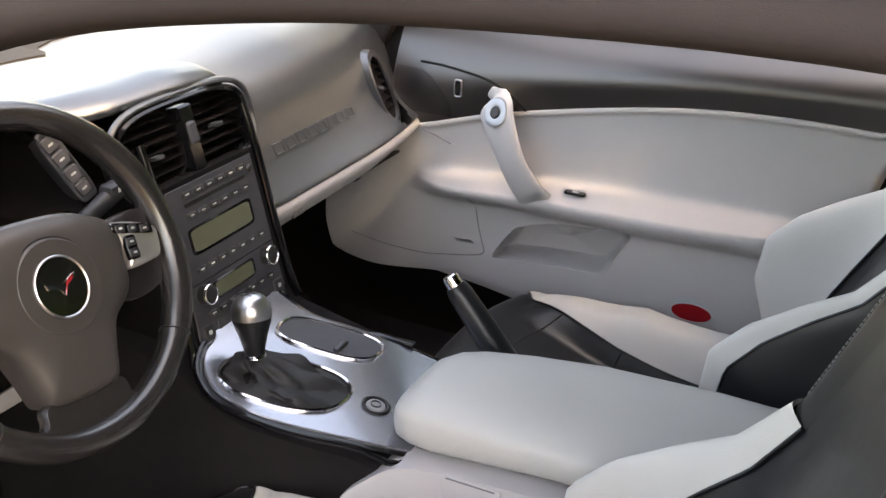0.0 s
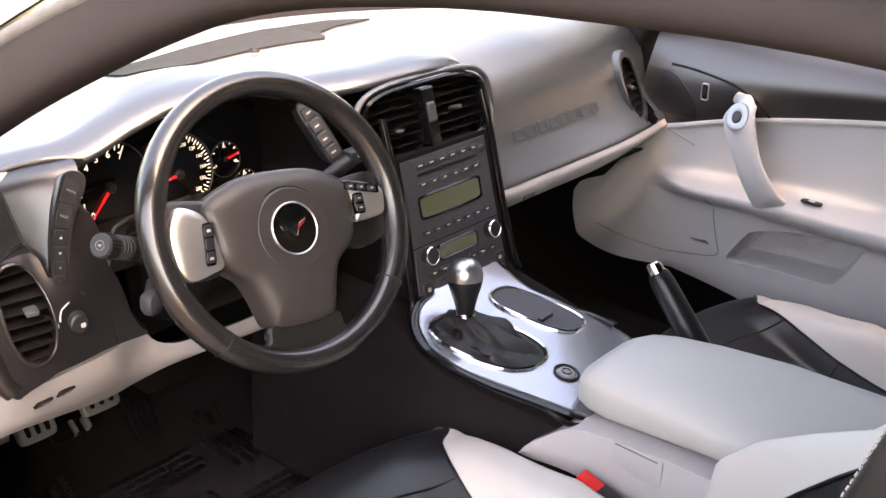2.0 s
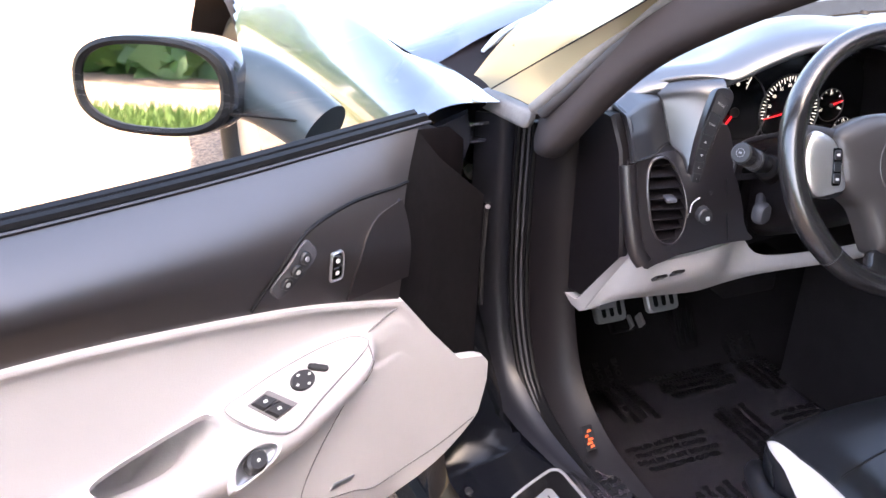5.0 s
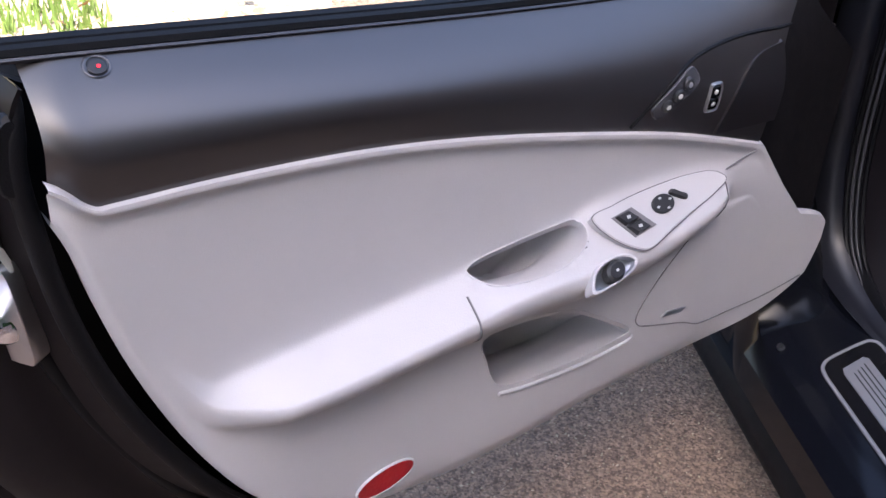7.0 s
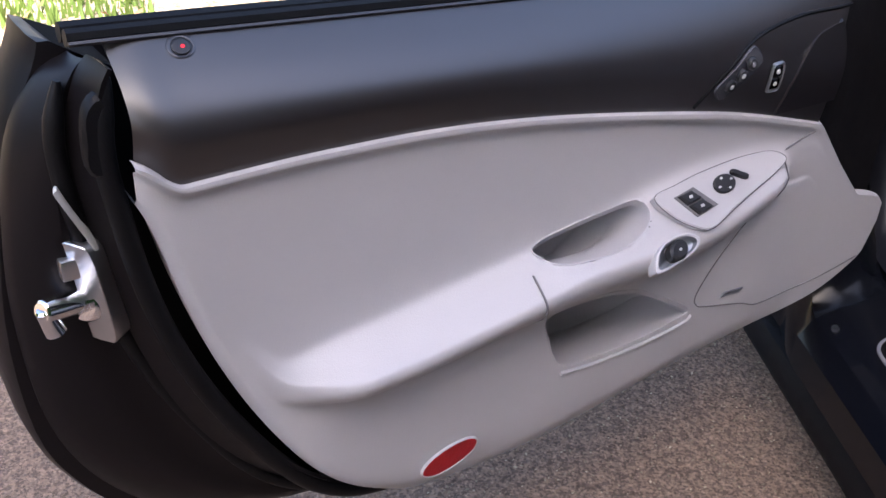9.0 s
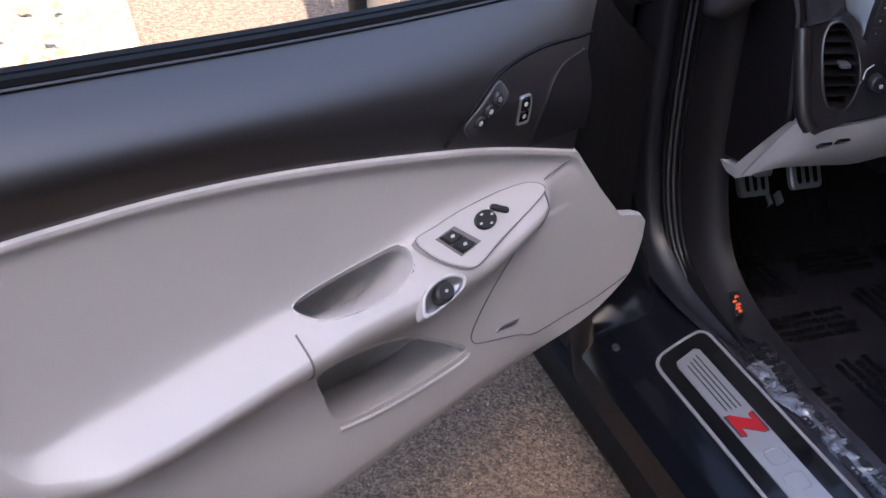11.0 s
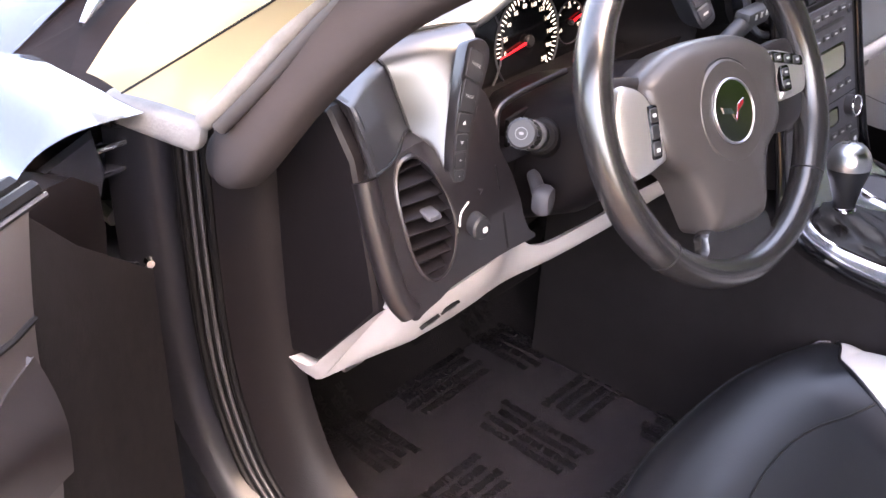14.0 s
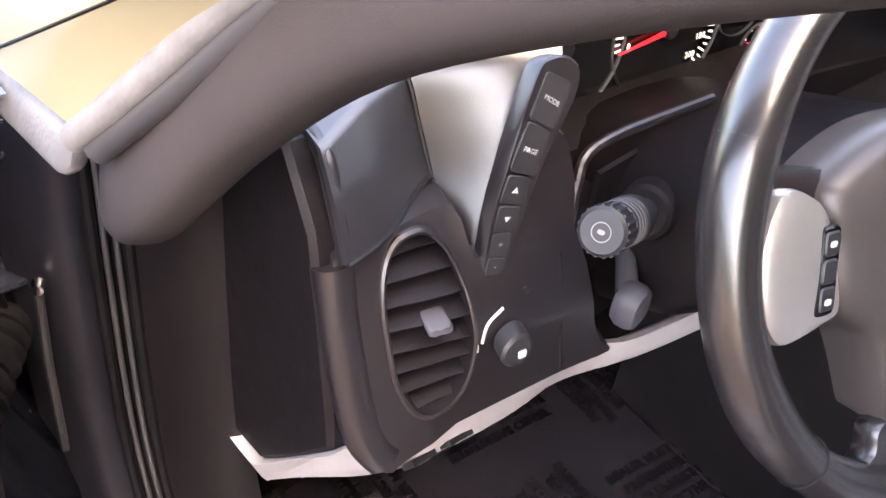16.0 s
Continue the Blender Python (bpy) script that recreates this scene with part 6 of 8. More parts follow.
# dimmer knob with its arc mark
dm = lambda a, b, h=0.0: near(-0.586 + a, 0.640 + b, 0.005 + h)
kn = part("dimmer_knob", join(plate(oval(0.0115, 0.0115, 28), dm, 0.013, 0.002)), BUTTON, dash, "small black dimmer knob")
part("mark", plate(oval(0.0030, 0.0026, 12, 5, 0.003, -0.002), dm, 0.0137, 0.0002, 0.012), MARK, kn)
part("dimmer_arc", tube(cr([dm(-0.020, 0.004, 0.0008), dm(-0.016, 0.016, 0.0008), dm(-0.004, 0.022, 0.0008)], 6), 0.0011, 6), MARK, dash, "white dimmer arc")
part("dimmer_mark", plate(oval(0.0022, 0.0030, 10, 4, -0.024, 0.000), dm, 0.0006, 0.0002, -0.001), MARK, dash)
part("fascia_joint", tube([near(-0.542, 0.680, 0.0042), near(-0.545, 0.63, 0.0042), near(-0.541, 0.596, 0.0042)], 0.0012, 6), INK, dash)

# pod with the information keys beside the cluster
L_EDGE = cr([(-0.622, 0.275, 0.784), (-0.612, 0.245, 0.785), (-0.609, 0.226, 0.775), (-0.606, 0.214, 0.748), (-0.603, 0.200, 0.718), (-0.602, 0.180, 0.697), (-0.601, 0.160, 0.676)], 5)
R_EDGE = cr([(-0.532, 0.240, 0.802), (-0.530, 0.205, 0.806), (-0.534, 0.183, 0.798), (-0.548, 0.168, 0.770), (-0.566, 0.159, 0.735), (-0.579, 0.154, 0.706), (-0.590, 0.151, 0.676)], 5)


def pod(s, t):
    i = t * (len(L_EDGE) - 1)
    k = min(int(i), len(L_EDGE) - 2)
    a, b = L_EDGE[k].lerp(L_EDGE[k + 1], i - k), R_EDGE[k].lerp(R_EDGE[k + 1], i - k)
    return a.lerp(b, s) + V((0, -0.06, 0.05)) * (a - b).length * math.sin(math.pi * s)


part("key_pod", sheet(pod, 24, 36, -0.004), POD, dash, "curved dark pod beside the dials", 60)
part("pod_hood", tube(cr([(-0.62, 0.256, 0.786), (-0.585, 0.236, 0.799), (-0.552, 0.214, 0.806), (-0.517, 0.198, 0.803)], 6), 0.0035, 10), DASH, dash, "dark rolled lip over the pod")
WEDGE = [[(-0.684, 0.225, 0.775), (-0.683, 0.196, 0.768), (-0.685, 0.176, 0.745), (-0.686, 0.160, 0.716)], [(-0.650, 0.243, 0.785), (-0.648, 0.214, 0.775), (-0.648, 0.190, 0.748), (-0.650, 0.172, 0.717)],
         [(-0.612, 0.250, 0.785), (-0.609, 0.227, 0.776), (-0.606, 0.214, 0.748), (-0.603, 0.201, 0.718)]]
part("dash_end", sheet(lambda s, t: grid_at(WEDGE, s, t), 12, 18, -0.004), POD, dash, "wrapped dark end of the dashboard top", 60)
part("end_ridge", tube(cr([V(p) + V((0.004, 0.006, -0.004)) for p in WEDGE[0]], 6), 0.0055, 12), NEARTRIM, dash, "rounded outer ridge")
part("end_seam", tube([V(p) + V((0, -0.001, 0)) for p in cr([WEDGE[0][-1], WEDGE[1][-1], WEDGE[2][-1], L_EDGE[-1]], 6)], 0.0016, 6), INK, dash)
part("end_seam", tube([V(p) + V((0, -0.001, 0.0)) for p in cr(WEDGE[2], 6)], 0.0012, 6), INK, dash)
part("column_lip", tube(cr([(-0.574, 0.138, 0.664), (-0.548, 0.146, 0.666), (-0.522, 0.160, 0.676), (-0.506, 0.174, 0.694), (-0.494, 0.182, 0.709), (-0.470, 0.184, 0.715), (-0.436, 0.184, 0.717), (-0.38, 0.184, 0.718)], 6), 0.0038, 10), NEARTRIM, dash, "rounded lip round the column recess")
# the key strip bends along the pod's edge
KLINE = cr([(-0.541, 0.1700, 0.800), (-0.553, 0.1625, 0.784), (-0.5705, 0.1555, 0.761), (-0.5815, 0.1525, 0.736), (-0.5865, 0.1515, 0.719), (-0.590, 0.1505, 0.702), (-0.594, 0.1490, 0.684)], 8)
KRUN = [0.0]
for p, q in zip(KLINE, KLINE[1:]):
    KRUN.append(KRUN[-1] + (q - p).length)
klen = KRUN[-1] - 0.012


def kf(a, b, h=0.0):
    """On the strip: a across it, b down along it, h out of it."""
    b += 0.012
    i = max(0, min(len(KLINE) - 2, sum(1 for r in KRUN if r <= b) - 1))
    d = (KLINE[i + 1] - KLINE[i]).normalized()
    c = KLINE[i] + d * (b - KRUN[i])
    n = V((-0.12, -0.96, 0.24))
    n = (n - d * n.dot(d)).normalized()
    return c - d.cross(n).normalized() * a + n * h


part("key_bed", plate([(p.x, p.y) for p in cr([(-0.019, 0.006, 0), (-0.012, -0.008, 0), (0.002, -0.012, 0), (0.011, -0.004, 0), (0.012, 0.03, 0), (0.011, klen, 0), (0.004, klen + 0.007, 0), (-0.005, klen, 0), (-0.012, 0.06, 0)], 4, True)], kf, 0.0028, 0.0016, -0.01), NEARTRIM, dash, "black key strip")
kn0 = 0.0
for i, (ln, word) in enumerate(((0.029, "MODE"), (0.029, "PAGE"), (0.019, ""), (0.018, ""), (0.017, "+"), (0.013, "-"))):
    c = kn0 + ln / 2
    key = part("info_key", plate([(a - 0.0045 + 0.006 * b / klen, b) for a, b in oval(0.0106 - 0.0046 * c / klen, ln / 2 - 0.0005, 20, 8, 0.0005, c)], kf, 0.0034, 0.0006), BUTTON, dash, "dark information key")
    lf = lambda a, b, h=0.0, c=c: kf(-0.004 + 0.006 * c / klen + a, c - b, h - 0.0018)
    if word:
        part("lettering", words(word, lambda a, b, h: lf(a, b, 0.0054 + h), 0.0042 if len(word) > 1 else 0.006, 0.0001), MARK, key)
    else:
        sgn = 1 if i == 2 else -1
        part("arrow", plate([(-0.002, -0.0015 * sgn), (0.002, -0.0015 * sgn), (0, 0.002 * sgn)], lambda a, b, h=0.0: lf(a, b, h), 0.0056, 0.0002, 0.004), MARK, key)
    kn0 += ln

# keys on the other side of the cluster
ka, kb2 = V((-0.196, 0.168, 0.808)), V((-0.150, 0.158, 0.722))
rf = lay((ka + kb2) / 2, (-0.35, -0.9, 0.15), (kb2 - ka) * -1)
part("key_bed", plate(oval(0.014, 0.052, 28, 5), rf, 0.004, 0.002, -0.03), DASH, dash, "dark key strip")
for i in range(4):
    key = part("info_key", plate(oval(0.0095, 0.0095, 18, 6, 0, 0.034 - 0.0225 * i), rf, 0.0065, 0.0015), mat_pad, dash, "dark information key")
    part("mark", plate(oval(0.004, 0.0015, 8, 4, 0, 0.034 - 0.0225 * i), rf, 0.007, 0.0002, 0.006), MARK, key)

# well of the cluster
front = cr([(-0.520, 0.196, 0.792), (-0.47, 0.194, 0.812), (-0.41, 0.192, 0.834), (-0.34, 0.190, 0.840), (-0.27, 0.188, 0.836), (-0.215, 0.178, 0.814), (-0.170, 0.165, 0.76), (-0.155, 0.160, 0.70),
            (-0.25, 0.150, 0.672), (-0.37, 0.150, 0.665), (-0.49, 0.145, 0.672), (-0.590, 0.150, 0.684), (-0.555, 0.170, 0.742)], 4, True)
back = [(max(-0.515, min(-0.19, p.x * 1.0 + 0.012)), 0.285, max(0.650, min(0.802, p.z - 0.02))) for p in front]
part("cluster_well", loft([front, [V(p).lerp(V(q), 0.5) + V((0, 0.01, 0.004)) for p, q in zip(front, back)], back], True, False), MATTE, dash, "matte black well round the dials")
part("dial_backing", rbox((-0.355, 0.292, 0.716), (0.33, 0.012, 0.15), 0.004), MATTE, dash)

cluster = thing("instrument_cluster", (-0.37, 0.28, 0.65), "black instrument dials with red needles, lit", "instrument cluster")
cf = lay((-0.36, 0.276, 0.722), (0, -1, 0.12))
part("face", plate(oval(0.172, 0.078, 40, 4), cf, 0.002, 0.001, -0.004), PIANO, cluster, "black dial face")


def dial(cx, cz, r, a0, a1, texts, needle, ticks, size):
    d = part("dial", ring_frame(oval(r, r, 48, 2, cx, cz), oval(r * 0.965, r * 0.965, 48, 2, cx, cz), cf, 0.0045, 0.001), mat_pad, cluster, "round dial rim")
    for i in range(ticks):
        a = a0 + (a1 - a0) * i / (ticks - 1)
        c, s = math.cos(a), math.sin(a)
        ln = 0.14 if i % 2 == 0 else 0.08
        q = [(cx + c * r * 0.93 - s * 0.0006, cz + s * r * 0.93 + c * 0.0006), (cx + c * r * 0.93 + s * 0.0006, cz + s * r * 0.93 - c * 0.0006),
             (cx + c * r * (0.93 - ln) + s * 0.0006, cz + s * r * (0.93 - ln) - c * 0.0006), (cx + c * r * (0.93 - ln) - s * 0.0006, cz + s * r * (0.93 - ln) + c * 0.0006)]
        part("tick", plate(q, cf, 0.0027, 0.0001, 0.0018), GLOW, d)
    for i, tx in enumerate(texts):
        a = a0 + (a1 - a0) * i / (len(texts) - 1)
        px, pz = cx + math.cos(a) * r * 0.70, cz + math.sin(a) * r * 0.70
        part("numeral", words(tx, lambda x, y, h, px=px, pz=pz: cf(px + x, pz + y, 0.0027), size), GLOW, d)
    c, s = math.cos(needle), math.sin(needle)
    q = [(cx - s * 0.0016, cz + c * 0.0016), (cx + c * r * 0.92, cz + s * r * 0.92), (cx + s * 0.0016, cz - c * 0.0016), (cx - c * r * 0.12, cz - s * r * 0.12)]
    part("needle", plate(q, cf, 0.007, 0.0004, 0.0045), NEEDLE, d, "lit red needle")
    part("needle_cap", plate(oval(r * 0.12, r * 0.12, 20, 2, cx, cz), cf, 0.009, 0.002, 0.003), BUTTON, d)


A = radians
dial(-0.080, 0.001, 0.062, A(226), A(60), [str(i) for i in range(8)], A(226), 29, 0.0135)
dial(0.026, -0.008, 0.058, A(187), A(-44), [str(i * 20) for i in range(11)], A(188), 41, 0.0072)
dial(0.106, -0.006, 0.026, A(200), A(-20), ["0", "40", "80"], A(15), 9, 0.0058)
dial(0.136, -0.050, 0.022, A(200), A(-20), ["100", "210", "260"], A(150), 9, 0.0048)

# lower dark panel round the column, and the light knee trim
part("column_panel", sheet(lambda s, t: (-0.49 + 0.36 * s, 0.175 + 0.02 * math.sin(s * 3.1), 0.70 - 0.15 * t), 12, 8, 0.004), MATTE, dash, "dark panel round the column")
TOPK = [(-0.688, 0.146, 0.588), (-0.660, 0.133, 0.575), (-0.600, 0.131, 0.576), (-0.540, 0.131, 0.582), (-0.505, 0.146, 0.581), (-0.486, 0.152, 0.574), (-0.471, 0.152, 0.557), (-0.452, 0.152, 0.545), (-0.42, 0.151, 0.538), (-0.32, 0.152, 0.531), (-0.25, 0.153, 0.530), (-0.16, 0.150, 0.528)]
BOTK = [(-0.691, 0.234, 0.4525), (-0.660, 0.198, 0.482), (-0.600, 0.192, 0.482), (-0.526, 0.196, 0.474), (-0.480, 0.190, 0.483), (-0.44, 0.185, 0.490), (-0.40, 0.180, 0.496), (-0.35, 0.175, 0.500), (-0.27, 0.176, 0.496), (-0.16, 0.170, 0.505)]
ka_, kb_ = cr(TOPK, 5), cr(BOTK, 5)
part("knee_trim", sheet(lambda s, t: ka_[int(s * (len(ka_) - 1) + 0.5)].lerp(kb_[int(s * (len(kb_) - 1) + 0.5)], t) + V((0, -0.0125, -0.006)) * math.sin(math.pi * t) * min(1, s * 7), len(ka_) - 1, 8, -0.006), LIGHT, dash, "light grey knee trim", 50)
wing_up = [(0.303, 0.463), (0.285, 0.464), (0.262, 0.466), (0.245, 0.469), (0.236, 0.475), (0.192, 0.528), (0.162, 0.563), (0.142, 0.586)]
wing_low = [(0.305, 0.449), (0.286, 0.448), (0.262, 0.447), (0.243, 0.4475), (0.234, 0.453), (0.199, 0.506), (0.168, 0.551), (0.148, 0.580)]
for kx, kz in ((-0.637, 0.5475), (-0.608, 0.5505)):
    kslot = lay((kx, 0.1365, kz - 0.003), (0.05, -0.79, -0.615), (0.1, -0.615, 0.79))
    slot = part("trim_slot", plate([(-0.0115, -0.0045), (0.008, -0.0045), (0.0115, 0.0045), (-0.008, 0.0045)], kslot, 0.0010, 0.0005, -0.003), INK, dash, "small black slot in the knee trim")
    part("slot_tab", plate([(-0.003, -0.0015), (0.006, -0.0015), (0.007, 0.0015), (-0.002, 0.0015)], kslot, 0.0018, 0.0003, 0.0008), CAPGREY, slot)
part("knee_wing", loft([[(-0.703, *a), (-0.694, *b), (-0.672, *b), (-0.680, *a)] for a, b in zip(wing_up, wing_low)]), LIGHT, dash, "light grey wing of the knee trim", 50)
part("side_board", plate([(0.209, 0.768), (0.180, 0.728), (0.173, 0.700), (0.152, 0.600), (0.150, 0.578), (0.190, 0.528), (0.238, 0.476), (0.302, 0.464), (0.335, 0.49), (0.338, 0.64), (0.32, 0.72), (0.27, 0.765)],
                         lambda a, b, h=0.0: V((-0.690 - h, a, b)), 0.008, 0.004, -0.03), KICK, dash, "flat dark side board of the dashboard")
part("footwell_side", rbox((-0.690, 0.50, 0.33), (0.02, 0.36, 0.34), 0.005), CARPET, dash, "dark carpeted footwell side")
part("lower_box", rbox((-0.36, 0.42, 0.60), (0.60, 0.40, 0.16), 0.02), MATTE, dash, "dark works under the dashboard")
part("lower_bracket", rbox((-0.40, 0.235, 0.47), (0.10, 0.04, 0.07), 0.006), MATTE, dash)
part("lower_bracket", rbox((-0.66, 0.235, 0.462), (0.03, 0.03, 0.012), 0.003), STEEL, dash)


# ---------------------------------------------------------------- steering
WC = V((-0.369, 0.015, 0.734))
wn_ = V((math.sin(radians(-3.9)) * math.cos(radians(27)), -math.cos(radians(-3.9)) * math.cos(radians(27)), math.sin(radians(27))))
wf = lay(WC, wn_)
wheel = thing("steering_wheel", WC, "black leather three-spoke steering wheel with silver pads", "steering wheel")


def rim():
    n, seg = 120, 16
    rings = []
    for k in range(n):
        a = 2 * math.pi * k / n
        thick = 1 + 0.10 * max(0, math.cos(2 * (a - radians(25)))) ** 6 + 0.10 * max(0, math.cos(2 * (a - radians(155)))) ** 6
        ring = []
        for j in range(seg):
            b = 2 * math.pi * j / seg
            r = 0.169 + 0.0155 * thick * math.cos(b)
            ring.append(wf(r * math.cos(a), r * math.sin(a), 0.0175 * thick * math.sin(b)))
        rings.append(ring)
    rings.append(rings[0])
    bm = loft(rings, True, False)
    bmesh.ops.remove_doubles(bm, verts=bm.verts, dist=1e-6)
    return bm


part("rim", rim(), WHEEL_LEATHER, wheel, "worn black leather rim")
for a in (radians(222), radians(318), radians(28), radians(152)):
    part("rim_seam", tube([wf((0.169 + 0.016 * math.cos(b)) * math.cos(a), (0.169 + 0.016 * math.cos(b)) * math.sin(a), 0.018 * math.sin(b)) for b in np.linspace(0, 6.28, 20)], 0.0009, 5), INK, wheel, "stitched seam")


CT, ST = math.cos(radians(6)), math.sin(radians(6))


def wr(a, b, h=0.0):
    """On the wheel, which is turned a little clockwise."""
    return wf(a * CT + b * ST, b * CT - a * ST, h)


def cover(pts, dome, edge, n=5):
    """A domed solid over an outline."""
    o = [(p.x, p.y) for p in cr([(a, b, 0) for a, b in pts], 5, True)]
    ca, cb = 0.0, -0.02
    rings = []
    for sc, h in ((0.97, -edge), (1.0, -edge * 0.4), (1.0, -0.003), (0.985, 0.003), (0.955, dome * 0.38), (0.88, dome * 0.62), (0.74, dome * 0.82), (0.55, dome * 0.94), (0.30, dome * 0.99), (0.05, dome)):
        rings.append([wr(ca + (a - ca) * sc, cb + (b - cb) * sc, h) for a, b in o])
    return loft(rings)


half_hub = [(0.0, 0.062), (0.045, 0.0595), (0.078, 0.049), (0.100, 0.036), (0.106, 0.022), (0.101, 0.0), (0.098, -0.028), (0.086, -0.046), (0.066, -0.062), (0.0555, -0.085), (0.048, -0.110), (0.043, -0.122), (0.030, -0.1265), (0.0, -0.128)]
hub = half_hub + [(-a, b) for a, b in half_hub[-2:0:-1]]
part("airbag_cover", cover(hub, 0.021, 0.034), HUB, wheel, "dark grained airbag cover", 60)
spoke = [(-0.044, -0.118), (0.044, -0.118), (0.056, -0.139), (0.076, -0.1515), (0.058, -0.163), (0.0, -0.171), (-0.058, -0.163), (-0.076, -0.1515), (-0.056, -0.139)]
part("lower_spoke", loft([[wr(a * k, b if k == 1 else -0.145 + (b + 0.145) * k, h) for a, b in [(p.x, p.y) for p in cr([(a, b, 0) for a, b in spoke], 5, True)]] for k, h in ((0.94, -0.014), (1.0, -0.008), (1.0, 0.000), (0.95, 0.004))]), WHEEL_LEATHER, wheel, "wide black leather lower spoke")
PADS = {-1: [(0.128, 0.034), (0.112, 0.026), (0.103, 0.014), (0.098, -0.004), (0.0945, -0.024), (0.094, -0.040), (0.106, -0.0445), (0.124, -0.0490), (0.140, -0.0495), (0.150, -0.036), (0.1535, -0.018), (0.1535, 0.004), (0.147, 0.023), (0.139, 0.034)],
        1: [(0.085, 0.034), (0.100, 0.0355), (0.125, 0.030), (0.150, 0.020), (0.152, 0.006), (0.147, -0.012), (0.130, -0.0165), (0.110, -0.0180), (0.1005, -0.0165), (0.1015, 0.000), (0.094, 0.018)]}
for sgn in (-1, 1):
    arm = [(0.075, 0.030), (0.100, 0.040), (0.150, 0.044), (0.166, 0.026), (0.160, -0.030), (0.125, -0.050), (0.090, -0.046), (0.075, -0.012)]
    part("side_spoke", loft([[wr(sgn * (0.115 + (p.x - 0.115) * k), 0.0 + p.y * k, h) for p in cr([(a, b, 0) for a, b in arm], 4, True)] for k, h in ((0.9, -0.022), (1.0, -0.014), (0.98, -0.004), (0.85, -0.001))]), DARK, wheel, "dark side spoke")
    cx_, cy_ = (0.122, -0.010) if sgn < 0 else (0.120, 0.008)
    pd = part("silver_pad", loft([[wr(sgn * (cx_ + (p.x - cx_) * k), cy_ + (p.y - cy_) * k, h) for p in cr([(a, b, 0) for a, b in PADS[sgn]], 4, True)] for k, h in ((0.97, -0.004), (1.0, 0.004), (0.97, 0.008), (0.87, 0.0105), (0.68, 0.0125), (0.45, 0.0135), (0.2, 0.014))]), SILVER, wheel, "satin silver spoke pad")
    if sgn < 0:
        ks = lambda a, b, h=0.0: wr(-0.1105 + a + b * 0.11, -0.012 + b, 0.0128 + h)
        kp = part("spoke_keys", plate(oval(0.0068, 0.0245, 24, 7), ks, 0.002, 0.001, -0.004), PIANO, pd, "black spoke key panel")
        for d in (-0.0150, 0.0, 0.0150):
            part("spoke_key", plate(oval(0.0056, 0.0068, 14, 6, 0, d), ks, 0.0030, 0.001, 0.001), BUTTON, kp)
        for d in (-0.0165, 0.0150):
            part("mark", plate(oval(0.0026, 0.0018, 8, 4, 0, d), ks, 0.0034, 0.0001, 0.0025), MARK, kp)
    else:
        ks = lambda a, b, h=0.0: wr(0.1065 + a, 0.004 + b, 0.0125 + h)
        kp = part("spoke_keys", plate(oval(0.0075, 0.0135, 24, 7, 0.001, 0.0), ks, 0.002, 0.001, -0.004), PIANO, pd, "black spoke key panel")
        kq = part("spoke_keys", plate([(a, b - 0.22 * (a - 0.008)) for a, b in oval(0.0270, 0.0058, 28, 7, 0.0085, 0.0195)], ks, 0.002, 0.001, -0.004), PIANO, pd, "black spoke key row")
        for a, b, own in ((0.001, -0.006, kp), (0.001, 0.006, kp), (-0.008, 0.0225, kq), (0.008, 0.0195, kq), (0.024, 0.0160, kq)):
            part("spoke_key", plate(oval(0.0062, 0.0045, 14, 6, a, b), ks, 0.0030, 0.001, 0.001), BUTTON, own)
            part("mark", plate(oval(0.0026, 0.0013, 8, 4, a, b), ks, 0.0034, 0.0001, 0.0025), MARK, own)
# emblem: rings and plain coloured blocks
eb = lambda a, b, h=0.0: wr(a, -0.0125 + b, 0.021 + h)
flag = lambda a, b, h=0.0: eb(a * 0.84, b * 0.84 + 0.001, h)
part("emblem_dish", plate(oval(0.051, 0.051, 48), lambda a, b, h=0.0: wr(a, -0.0125 + b, 0.0150 + h), 0.0060, 0.003), HUB, wheel)
part("dish_groove", tube([wr(a, -0.0125 + b, 0.0178) for a, b in oval(0.0515, 0.0515, 48)], 0.0011, 6, True), INK, wheel)
em = part("emblem", ring_frame(oval(0.0322, 0.0322, 40), oval(0.0300, 0.0300, 40), eb, 0.003, -0.002), STEEL, wheel, "round chromed emblem with plain coloured blocks")
part("emblem_ground", plate(oval(0.0302, 0.0302, 36), eb, 0.0015, 0.0005), DARKCHROME, em, "dark mirror-like ground")
part("emblem_block", plate([(-0.024, 0.006), (-0.006, 0.003), (0.001, -0.012), (-0.003, -0.005), (-0.022, -0.001)], flag, 0.0028, 0.0006), CHROME, em)
part("emblem_block", plate([(0.0185, 0.0095), (0.008, 0.0045), (0.001, -0.012), (0.0055, -0.002), (0.0175, 0.0050)], flag, 0.0028, 0.0006), ZRED, em)
part("emblem_block", plate([(0.0215, 0.0115), (0.0075, 0.0060), (0.0, -0.0140), (0.0075, -0.0035), (0.0205, 0.0035)], flag, 0.0022, 0.0006), CHROME, em)

